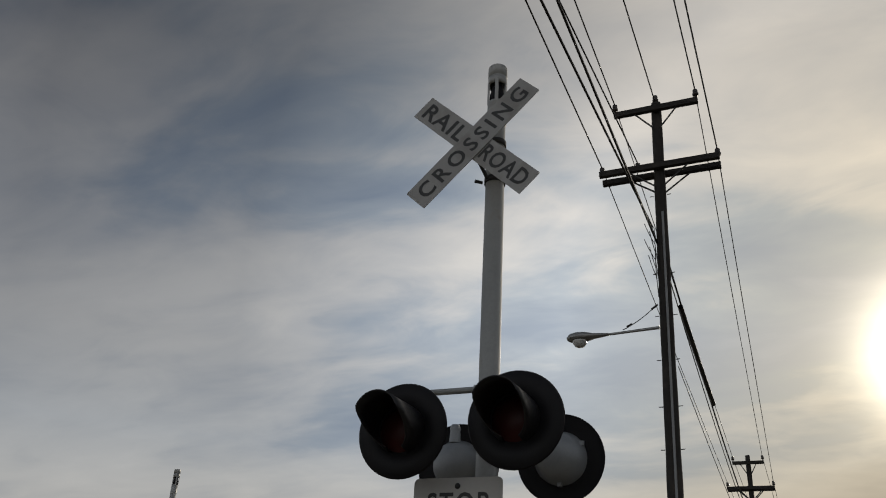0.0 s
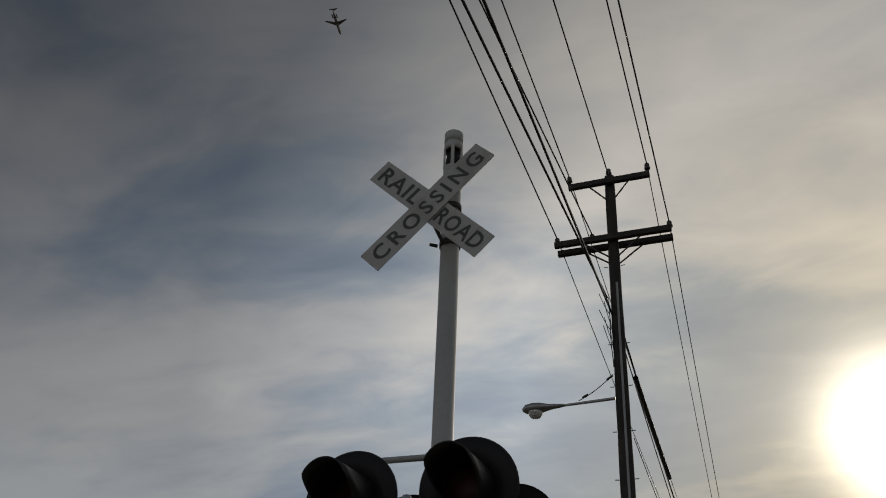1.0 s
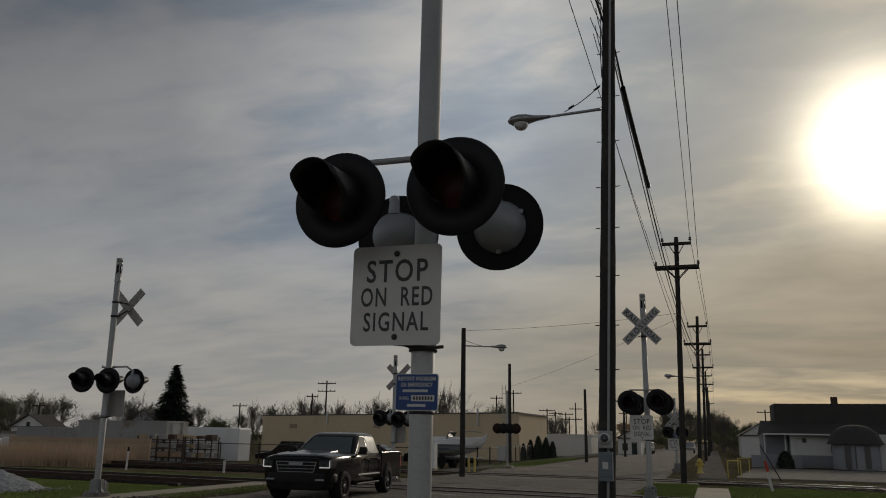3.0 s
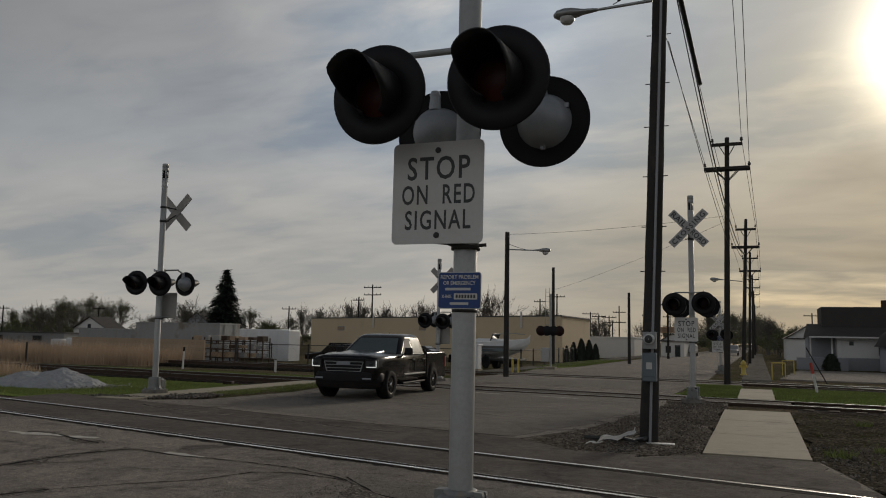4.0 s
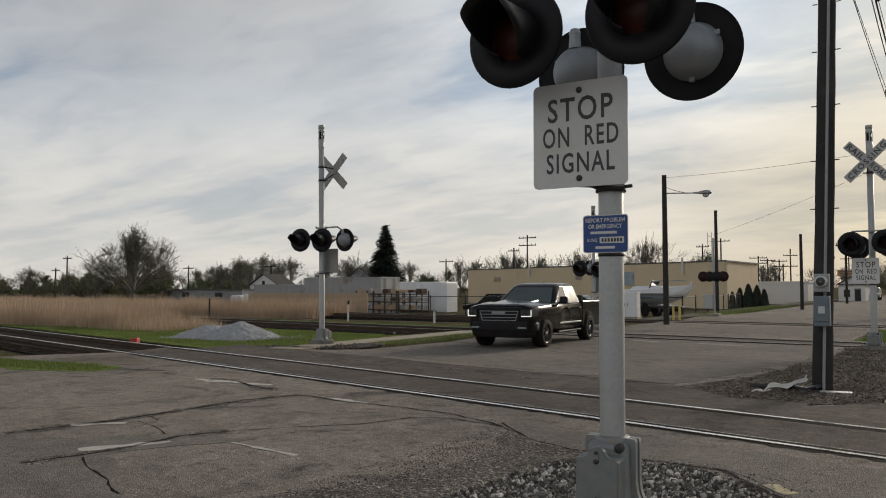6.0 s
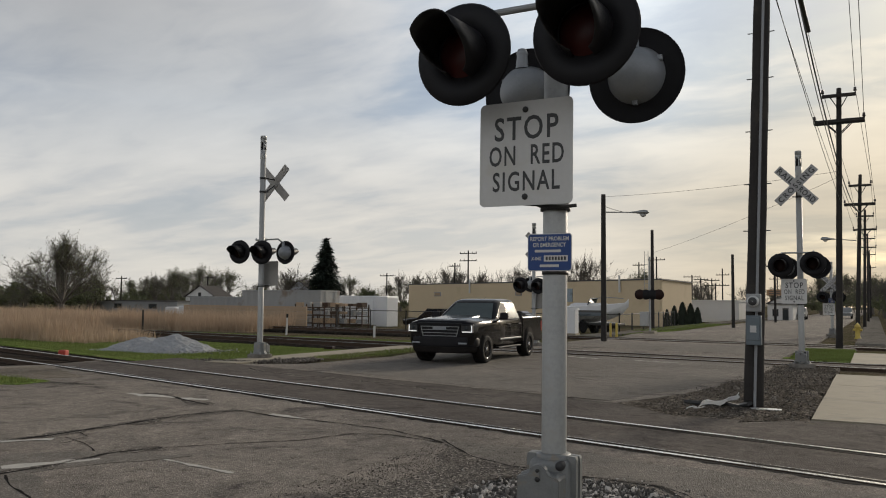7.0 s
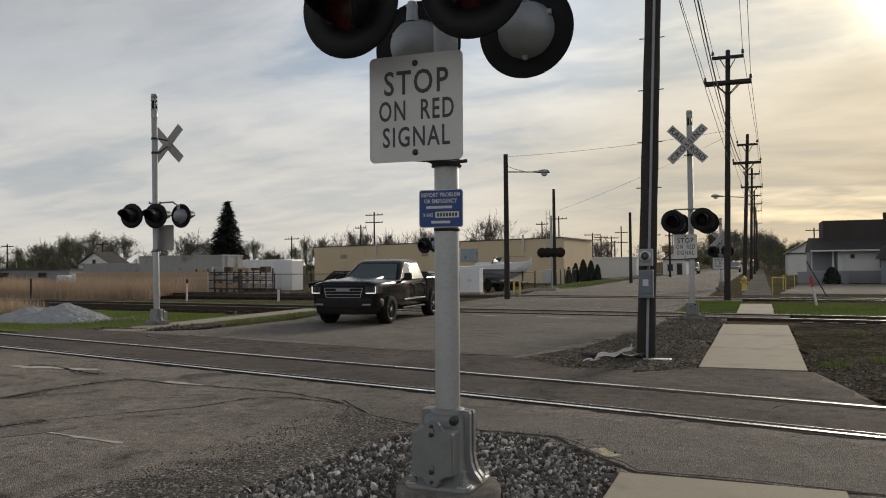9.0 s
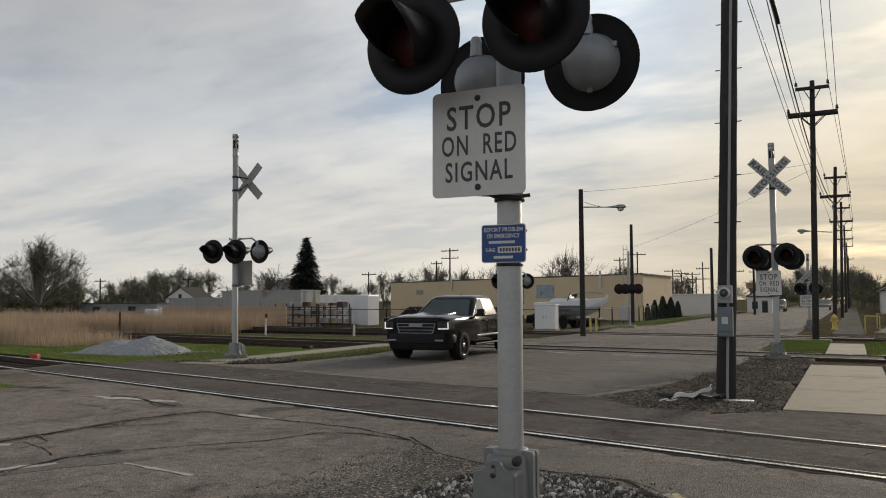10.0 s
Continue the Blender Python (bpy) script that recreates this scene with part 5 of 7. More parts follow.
def signal_far():
    """The last signal: a thin ladder mast with round discs and a white case."""
    root = thing("crossing_signal", pose(-8.55, 37.2, 0), "slim crossing signal with ladder and dark discs by a fence", "railway signal", "flashing signals of the crossings")
    part("mast", rod(bmesh.new(), (0, 0, 0), (0, 0, 4.0), 0.06, 0.05, 10), "mast", root)
    bm = bmesh.new()
    for sx in (-0.1, 0.1):
        rod(bm, (sx - 0.2, 0.1, 2.0), (sx - 0.2, 0.1, 4.3), 0.015, seg=6)
    for k in range(9):
        rod(bm, (-0.3, 0.1, 2.1 + 0.25 * k), (-0.1, 0.1, 2.1 + 0.25 * k), 0.01, seg=6)
    part("ladder", bm, "steel", root)
    for sx, mt in ((-0.5, "redpaint"), (-0.18, "black"), (0.18, "black"), (0.5, "redpaint")):
        bm = bmesh.new()
        lathe(bm, [(0, -0.05), (0.2, -0.04), (0.27, 0.0), (0.27, 0.02), (0, 0.03)], Matrix.Translation((sx, -0.1, 2.02)) @ TY, 20)
        part("lamp", bm, "black" if mt == "black" else "dimred", root)
    part("arm", rod(bmesh.new(), (-0.6, -0.03, 2.1), (0.6, -0.03, 2.1), 0.025, seg=8), "steel", root)
    part("case", box(bmesh.new(), (-0.25, -0.1, 0.75), (0.45, 0.3, 0.75), 0.03), "mast", root, "pale relay case")
    part("foundation", box(bmesh.new(), (0, 0, 0.03), (0.6, 0.6, 0.2), 0.03), "concrete", root)


signal_far()


# ---- pickup truck ----
def pickup(m, s=0.94):
    root = thing("pickup_truck", m, "black crew-cab pickup truck standing on the asphalt street", "truck")
    S = Matrix.Scale(s, 4)

    def done(name, bm, mat, parent=None, label=""):
        bmesh.ops.transform(bm, matrix=S @ Matrix.Diagonal((1, 1, 0.955, 1)), verts=bm.verts)
        return part(name, bm, mat, parent or root, label)

    def loft(stations, ring):
        bm = bmesh.new()
        rows = [[bm.verts.new(p) for p in ring(*st)] for st in stations]
        n = len(rows[0])
        for p, q in zip(rows, rows[1:]):
            for i in range(n):
                bm.faces.new((p[i], p[(i + 1) % n], q[(i + 1) % n], q[i]))
        bm.faces.new(rows[0][::-1])
        bm.faces.new(rows[-1])
        bmesh.ops.recalc_face_normals(bm, faces=bm.faces)
        return bm

    def ring(y, w, z0, z1, crown=0.03):
        half = [(w * 0.90, z0), (w * 0.975, z0 + 0.05), (w * 0.99, z0 + 0.16), (w, (z0 + z1) / 2), (w * 0.992, z1 - 0.16), (w * 0.975, z1 - 0.07), (w * 0.93, z1 - 0.02), (w * 0.82, z1), (w * 0.72, z1 + crown * 0.9), (w * 0.4, z1 + crown)]
        return [(x, y, z) for x, z in half] + [(-x, y, z) for x, z in half[::-1]]

    body = loft([(-0.95, 0.86, 0.62, 1.10, 0.02), (-0.92, 0.92, 0.54, 1.17, 0.03), (-0.82, 0.965, 0.51, 1.21, 0.035), (-0.5, 1.0, 0.50, 1.245, 0.045), (0.0, 1.012, 0.50, 1.27, 0.05), (0.75, 1.008, 0.48, 1.275, 0.045), (1.1, 0.995, 0.46, 1.275, 0.02), (3.05, 0.99, 0.46, 1.28, 0.02)], ring)
    for f in body.faces:
        f.smooth = len(f.verts) == 4
    done("body", body, "truckpaint", label="glossy black front and cab body")
    bed = bmesh.new()
    for sx in (-1, 1):
        box(bed, (sx * 0.945, 4.0, 0.90), (0.10, 1.88, 0.82), 0.03)
    box(bed, (0, 4.90, 0.92), (1.95, 0.09, 0.80), 0.03)
    box(bed, (0, 4.0, 0.72), (1.85, 1.85, 0.1), 0.01)
    box(bed, (0, 3.1, 0.95), (1.9, 0.08, 0.65), 0.02)
    done("cargo_bed", bed, "truckpaint", label="black open cargo bed")
    # cabin: rounded sections narrowing to the roof
    bm = bmesh.new()
    rows = []
    for z, ya, yb, w, c in ((1.20, 0.78, 3.09, 0.935, 0.10), (1.27, 0.87, 3.08, 0.915, 0.11), (1.50, 1.20, 3.03, 0.84, 0.13), (1.76, 1.565, 2.97, 0.745, 0.15), (1.83, 1.70, 2.92, 0.70, 0.17), (1.868, 1.84, 2.82, 0.62, 0.18), (1.885, 2.02, 2.66, 0.46, 0.16)):
        ring_pts = []
        for sx, yc, sy, a0 in ((1, yb, 1, 0), (-1, yb, 1, 90), (-1, ya, -1, 180), (1, ya, -1, 270)):
            for k in range(6):
                a = radians(a0 + 18 * k)
                ring_pts.append(bm.verts.new((sx * (w - c) + c * math.cos(a), yc - sy * c + c * math.sin(a), z)))
        rows.append(ring_pts)
    for p, q in zip(rows, rows[1:]):
        for i in range(24):
            bm.faces.new((p[i], p[(i + 1) % 24], q[(i + 1) % 24], q[i])).smooth = True
    bm.faces.new(rows[-1])
    bmesh.ops.recalc_face_normals(bm, faces=bm.faces)
    done("cabin", bm, "truckpaint", label="black cabin with four doors")

    def pane(name, quad, off, mat="glass"):
        v = [Vector(p) for p in quad]
        nrm = (v[1] - v[0]).cross(v[3] - v[0]).normalized()
        c = sum(v, Vector()) / 4
        if nrm.dot(Vector(off)) < 0:
            nrm = -nrm
        bm = bmesh.new()
        f = bm.faces.new([bm.verts.new(c + (p - c) * 0.995 + nrm * 0.008) for p in v])
        r = bmesh.ops.extrude_face_region(bm, geom=[f])
        bmesh.ops.translate(bm, vec=-nrm * 0.014, verts=[e for e in r["geom"] if isinstance(e, bmesh.types.BMVert)])
        bmesh.ops.recalc_face_normals(bm, faces=bm.faces)
        return done(name, bm, mat)

    pane("windshield", [(-0.80, 0.885, 1.28), (0.80, 0.885, 1.28), (0.60, 1.545, 1.745), (-0.60, 1.545, 1.745)], (0, -1, 1), "windshield")
    pane("rear_window", [(-0.7, 3.07, 1.32), (0.7, 3.07, 1.32), (0.58, 2.985, 1.72), (-0.58, 2.985, 1.72)], (0, 1, 0.3))
    for sx in (-1, 1):
        # front: black sheet for the dark cab behind a lowered window; rear: painted sheen
        pane("side_window", [(sx * 0.91, 1.06, 1.285), (sx * 0.91, 1.98, 1.285), (sx * 0.748, 1.98, 1.76), (sx * 0.748, 1.70, 1.76)], (sx, 0, 0.4), "black")
        pane("side_window", [(sx * 0.91, 2.04, 1.285), (sx * 0.91, 2.93, 1.285), (sx * 0.748, 2.82, 1.76), (sx * 0.748, 2.04, 1.76)], (sx, 0, 0.4), "sideglass")
        done("belt_trim", box(bmesh.new(), (sx * 0.925, 2.0, 1.272), (0.02, 1.86, 0.012), 0.004), "steel", label="thin bright strip under the windows")
        for y in (1.02, 1.97, 2.92):
            done("door_gap", box(bmesh.new(), (sx * 0.992, y, 0.9), (0.006, 0.012, 0.66)), "black")
        for y in (1.80, 2.75):
            done("door_handle", box(bmesh.new(), (sx * 1.0, y, 1.10), (0.04, 0.2, 0.035), 0.01), "black")
        done("side_trim", box(bmesh.new(), (sx * 0.997, 2.0, 0.66), (0.02, 1.8, 0.045), 0.006), "steel", label="bright strip along the doors")
        mir = bmesh.new()
        box(mir, (sx * 1.10, 1.12, 1.36), (0.24, 0.12, 0.22), 0.04)
        rod(mir, (sx * 0.93, 1.15, 1.28), (sx * 1.05, 1.13, 1.33), 0.03, seg=8)
        done("mirror", mir, "black")
        done("side_step", box(bmesh.new(), (sx * 0.93, 1.95, 0.40), (0.14, 1.9, 0.06), 0.02), "black")
        for y in (0.0, 3.65):
            arch = bmesh.new()
            lathe(arch, [(0.455, -0.35), (0.455, 0.006), (0.492, 0.006), (0.50, 0.0), (0.50, -0.03)], Matrix.Translation((sx * 0.995, y, 0.47)) @ Matrix.Rotation(radians(90 * sx), 4, "Y"), 36)
            for v in [v for v in arch.verts if v.co.z < 0.44]:
                v.co.z = 0.44 + (v.co.z - 0.44) * 0.08
            done("wheel_arch", arch, "black", label="black wheel arch flare")
            # the body has no opening: a near-black drum paints the shaded hollow
            shade_drum = bmesh.new()
            lathe(shade_drum, [(0.0, 0.0), (0.475, 0.0), (0.475, -0.25), (0.0, -0.25)], Matrix.Translation((sx * 1.003, y, 0.50)) @ Matrix.Rotation(radians(90 * sx), 4, "Y"), 30)
            done("wheel_well", shade_drum, "tar")
            W = Matrix.Translation((sx * 0.86, y, 0.41)) @ Matrix.Rotation(radians(90 * sx), 4, "Y")
            tyre = bmesh.new()
            lathe(tyre, [(0.27, 0.165), (0.33, 0.175), (0.385, 0.165), (0.41, 0.12), (0.412, 0.0), (0.41, -0.12), (0.38, -0.15), (0.27, -0.14)], W, 40)
            wheel = done("wheel", tyre, "rubber", label="black tyre")
            rim = bmesh.new()
            lathe(rim, [(0.275, 0.165), (0.255, 0.165), (0.245, 0.10), (0.245, 0.02), (0.0, 0.02)], W, 36)
            done("rim", rim, "rim", wheel)
            for k in range(6):
                sp = bmesh.new()
                a = 2 * math.pi * k / 6
                box(sp, (0.14, 0, 0.125), (0.25, 0.06, 0.04), 0.012)
                bmesh.ops.transform(sp, matrix=W @ Matrix.Rotation(a, 4, "Z"), verts=sp.verts)
                done("spoke", sp, "rim", wheel)
            hub = bmesh.new()
            lathe(hub, [(0.06, 0.10), (0.06, 0.16), (0.045, 0.17), (0.0, 0.172)], W, 16)
            done("hub", hub, "chrome", wheel)
        # lights
        turn = Matrix.Rotation(radians(sx * 13), 3, "Z")
        lamp = done("headlight", box(bmesh.new(), (sx * 0.80, -0.90, 1.02), (0.34, 0.14, 0.24), 0.025, turn), "black", label="headlight with a bright rim of daytime light")
        done("reflector", box(bmesh.new(), (sx * 0.79, -0.974, 1.02), (0.26, 0.012, 0.16), 0.004, turn), "darksteel", lamp)
        for ox, oz, bw, bh in ((0, -0.095, 0.28, 0.026), (sx * 0.13, 0.0, 0.026, 0.18)):
            c = turn @ Vector((ox, -0.084, 0))
            done("light_strip", box(bmesh.new(), (sx * 0.80 + c.x, -0.90 + c.y, 1.02 + oz), (bw, 0.02, bh), 0.006, turn), "daylamp", lamp)
        lens = bmesh.new()
        lathe(lens, [(0.058, 0.0), (0.05, 0.02), (0.0, 0.03)], Matrix.Translation((sx * 0.80, -0.978, 1.02)) @ TY, 18)
        done("lamp_core", lens, "glass", lamp)
        done("fog_lamp", box(bmesh.new(), (sx * 0.70, -1.005, 0.60), (0.24, 0.05, 0.05), 0.012), "housing")
        done("tail_light", box(bmesh.new(), (sx * 0.95, 4.93, 0.98), (0.12, 0.08, 0.36), 0.02), "redpaint")
    gr = bmesh.new()
    box(gr, (0, -0.92, 0.96), (1.22, 0.10, 0.40), 0.04)
    grille = done("grille", gr, "black", label="black grille with bright bars")
    for z, bw in ((0.80, 1.02), (0.885, 1.08), (0.975, 1.12), (1.065, 1.14)):
        done("grille_bar", box(bmesh.new(), (0, -0.975, z), (bw, 0.03, 0.018), 0.005), "steel", grille)
    for sx in (-1, 1):
        done("grille_bar", rod(bmesh.new(), (sx * 0.50, -0.975, 0.80), (sx * 0.575, -0.965, 1.07), 0.012, seg=8), "steel", grille)
    done("emblem", box(bmesh.new(), (0, -0.99, 1.01), (0.40, 0.03, 0.085), 0.01), "housing", grille, "plain raised emblem")
    # bumper and lower fascia as one swept, rounded form
    sweep = [(-1.0, -0.50), (-0.995, -0.66), (-0.94, -0.84), (-0.80, -0.97), (-0.5, -1.03), (0.0, -1.05), (0.5, -1.03), (0.80, -0.97), (0.94, -0.84), (0.995, -0.66), (1.0, -0.50)]
    for name, levels, mat, lab in (("front_bumper", ((0.50, 0.955), (0.53, 0.985), (0.60, 1.0), (0.70, 1.0), (0.755, 0.985), (0.775, 0.95)), "black", "black front bumper"), ("skid_plate", ((0.32, 0.86), (0.36, 0.91), (0.50, 0.95), (0.51, 0.90)), "tar", "")):
        bm = bmesh.new()
        rows = [[bm.verts.new((x * k, y * (0.9 + 0.1 * k) if k < 1 else y, z)) for x, y in sweep] + [bm.verts.new((0.8 * k, -0.5, z)), bm.verts.new((-0.8 * k, -0.5, z))] for z, k in levels]
        n = len(rows[0])
        for p, q in zip(rows, rows[1:]):
            for i in range(n):
                bm.faces.new((p[i], p[(i + 1) % n], q[(i + 1) % n], q[i])).smooth = True
        bm.faces.new(rows[0]), bm.faces.new(rows[-1])
        bmesh.ops.recalc_face_normals(bm, faces=bm.faces)
        done(name, bm, mat, label=lab)
    done("hood_bulge", box(bmesh.new(), (0, -0.05, 1.285), (1.05, 1.45, 0.07), 0.034, Matrix.Rotation(radians(4.5), 3, "X")), "truckpaint")
    done("hood_lip", box(bmesh.new(), (0, -0.90, 1.145), (1.30, 0.16, 0.07), 0.03), "black")
    done("rear_bumper", box(bmesh.new(), (0, 5.0, 0.56), (1.96, 0.16, 0.2), 0.05), "black")
    done("chassis", box(bmesh.new(), (0, 2.0, 0.42), (1.4, 5.0, 0.16), 0.03), "tar")
    done("antenna", rod(bmesh.new(), (0, 2.3, 1.86), (0, 2.36, 1.92), 0.03, 0.01, 8), "black")
    done("windshield_wiper", rod(bmesh.new(), (0.35, 0.86, 1.36), (-0.2, 0.84, 1.33), 0.008, seg=6), "black")
    return root


pickup(pose(-7.62, 13.3, 0.0, 0, 0, 3.5), 0.89)


# ---- gravel pile, markers and small things near the tracks ----
def heap(x, y, w, d, h, seed):
    rng = random.Random(seed)
    nx, ny = 90, 54
    v, f = [], []
    for j in range(ny + 1):
        for i in range(nx + 1):
            u, q = i / nx * 2 - 1, j / ny * 2 - 1
            r1 = math.hypot((u + 0.38) / 0.62, q)
            r2 = math.hypot((u - 0.30) / 0.70, q)
            z = max(0.80 * max(0, 1 - r1) ** 0.85, max(0, 1 - r2) ** 0.85)
            z = h * z * (1 + 0.18 * noise.noise(Vector((u * 6, q * 6, seed)))) + 0.035 * noise.noise(Vector((u * 13, q * 13, 3))) + 0.03 * noise.noise(Vector((u * 40, q * 30, 7))) - 0.05
            v.append((x + u * w / 2, y + q * d / 2, z - 0.05))
    for j in range(ny):
        for i in range(nx):
            a = j * (nx + 1) + i
            f.append((a, a + 1, a + nx + 2, a + nx + 1))
    return tagged(raw("heap", v, f, "pile"), "low double heap of pale grey crushed stone on grass", "gravel pile", kind="stuff")


heap(-18.0, 13.3, 3.9, 2.5, 0.53, 3)
scatter("gravel", [(-19.6, 12.2), (-15.0, 12.4), (-14.8, 14.0), (-19.4, 14.6)], 500, 0.018, "stones", "loose pale stones spread round a heap", -0.05, 9, 0.3)


def post(name, x, y, z0, h, r, mat, lab, category, tilt=(0, 0), bands=()):
    root = thing(name, pose(x, y, z0, tilt[0], tilt[1], 0), lab, category)
    part("shaft", rod(bmesh.new(), (0, 0, -0.1), (0, 0, h), r, r * 0.9, 10), mat, root)
    for a, b, mt in bands:
        part("band", rod(bmesh.new(), (0, 0, a), (0, 0, b), r * 1.12, r * 1.05, 10), mt, root)
    return root


post("marker_post", -24.3, 27.1, -0.2, 1.05, 0.05, "white", "thin white marker post with a dark top in grass", "post", (0, 2), ((0.85, 1.05, "black"),))
post("fence_post", -32.2, 25.0, -0.2, 1.15, 0.05, "pole", "dark wooden post beside the railway track", "post")
post("marker_post", -19.3, 27.5, -0.2, 0.55, 0.06, "white", "short white marker post beside the track", "post")
post("marker_post", -11.0, 24.2, -0.2, 0.6, 0.06, "white", "short white marker post beside the street", "post")
post("crossing_post", 3.5, 24.2, -0.02, 0.98, 0.045, "white", "leaning red and white post in grass", "post", (0, -10), ((0.62, 0.98, "redpaint"),))
post("dark_stick", 4.35, 32.0, -0.05, 1.75, 0.025, "darksteel", "thin dark leaning rod beside the track", "post", (18, -28))
for x in (-9.26, -8.97):
    post("bollard", x, 32.5, 0, 0.62, 0.055, "yellow", "yellow steel bollard beside the fence", "bollard")
bm = box(bmesh.new(), (0, 0, 0.1), (0.22, 0.18, 0.17), 0.03)
ob = tagged(part("track_device", bm, "redpaint"), "small red-orange box lying beside the track", "box")
ob.matrix_world = pose(-18.1, 9.95, -0.12, 0, 0, 20)
bm = box(bmesh.new(), (0, 0, 0.10), (0.32, 0.2, 0.10), 0.02)
ob = tagged(part("track_device", bm, "dimred"), "small faded red box beside the rails", "box")
ob.matrix_world = pose(-14.2, 17.0, -0.15, 0, 0, 5)


def guard(x, y):
    root = thing("guard_rail", pose(x, y, 0), "yellow pipe guard rail beside the pavement", "rail", "yellow guards")
    for k in (0, 0.55):
        part("leg", rod(bmesh.new(), (k, 0, -0.1), (k, 0, 0.72), 0.025, seg=10), "yellow", root)
    part("bar", rod(bmesh.new(), (0, 0, 0.7), (0.55, 0, 0.7), 0.025, seg=10), "yellow", root)


guard(2.3, 34.5)
guard(2.9, 41)


def hydrant(x, y):
    root = thing("fire_hydrant", pose(x, y, 0), "yellow fire hydrant beside the pavement", "hydrant")
    bm = bmesh.new()
    lathe(bm, [(0.16, 0), (0.16, 0.05), (0.11, 0.07), (0.11, 0.5), (0.14, 0.52), (0.13, 0.6), (0.06, 0.7), (0.0, 0.75)], None, 16)
    part("barrel", bm, "yellow", root)
    part("outlet", rod(bmesh.new(), (-0.2, 0, 0.42), (0.2, 0, 0.42), 0.055, seg=10), "yellow", root)


hydrant(1.05, 37.5)


def cabinet(x, y):
    root = thing("equipment_cabinet", pose(x, y, -0.05, 0, 0, 4), "white metal equipment cabinet on a concrete base", "cabinet")
    part("body", box(bmesh.new(), (0, 0, 0.68), (1.0, 0.7, 1.16), 0.02), "boatwhite", root)
    part("roof", box(bmesh.new(), (0, 0, 1.28), (1.08, 0.78, 0.05), 0.01), "boatwhite", root)
    part("plinth", box(bmesh.new(), (0, 0, 0.05), (1.1, 0.8, 0.16), 0.01), "concrete", root)
    for sx in (-0.24, 0.24):
        d = part("door", box(bmesh.new(), (sx, -0.356, 0.68), (0.46, 0.02, 1.06), 0.006), "boatwhite", root)
        part("handle", box(bmesh.new(), (sx * 0.3, -0.375, 0.70), (0.025, 0.02, 0.14), 0.004), "darksteel", d)


cabinet(-11.4, 32.4)


# ---- fence, boat, parked vehicles ----
def fence(name, pts, h, step, z):
    root = thing(name, pose(0, 0, 0), "dark chain-link fence with steel posts round the yard", "fence")
    for (a, b), (c, d) in zip(pts, pts[1:]):
        L = math.hypot(c - a, d - b)
        n = max(1, round(L / step))
        for k in range(n + 1):
            x, y = a + (c - a) * k / n, b + (d - b) * k / n
            part("post", rod(bmesh.new(), (x, y, z - 0.2), (x, y, z + h + 0.08), 0.04, seg=8), "darksteel", root)
        for zz in (0.06, h):
            part("rail", rod(bmesh.new(), (a, b, z + zz), (c, d, z + zz), 0.022, seg=6), "darksteel", root)
        v, f = [], []
        cells = int(L / 0.22)
        up = 0.003
        for k in range(-6, cells):
            for sg in (1, -1):
                t0, t1 = (k, k + 6) if sg > 0 else (k + 6, k)
                p = [(min(max(t, 0), cells), 0 if i == 0 else 1) for i, t in enumerate((t0, t1))]
                if k < 0 or k + 6 > cells:
                    continue
                q = [(a + (c - a) * t / cells, b + (d - b) * t / cells, z + 0.06 + (h - 0.06) * w) for t, w in p]
                o = len(v)
                v += [(q[0][0], q[0][1], q[0][2] - up), (q[0][0], q[0][1], q[0][2] + up), (q[1][0], q[1][1], q[1][2] + up), (q[1][0], q[1][1], q[1][2] - up)]
                f.append((o, o + 1, o + 2, o + 3))
        if v:
            tagged(raw("mesh", v, f, "darksteel", root), kind="stuff")


fence("chain_fence", [(-31.5, 37.8), (-23.3, 37.1), (-13.0, 36.6), (-10.4, 38.0), (-10.6, 46.5), (-12.2, 60.0)], 1.25, 2.6, -0.3)


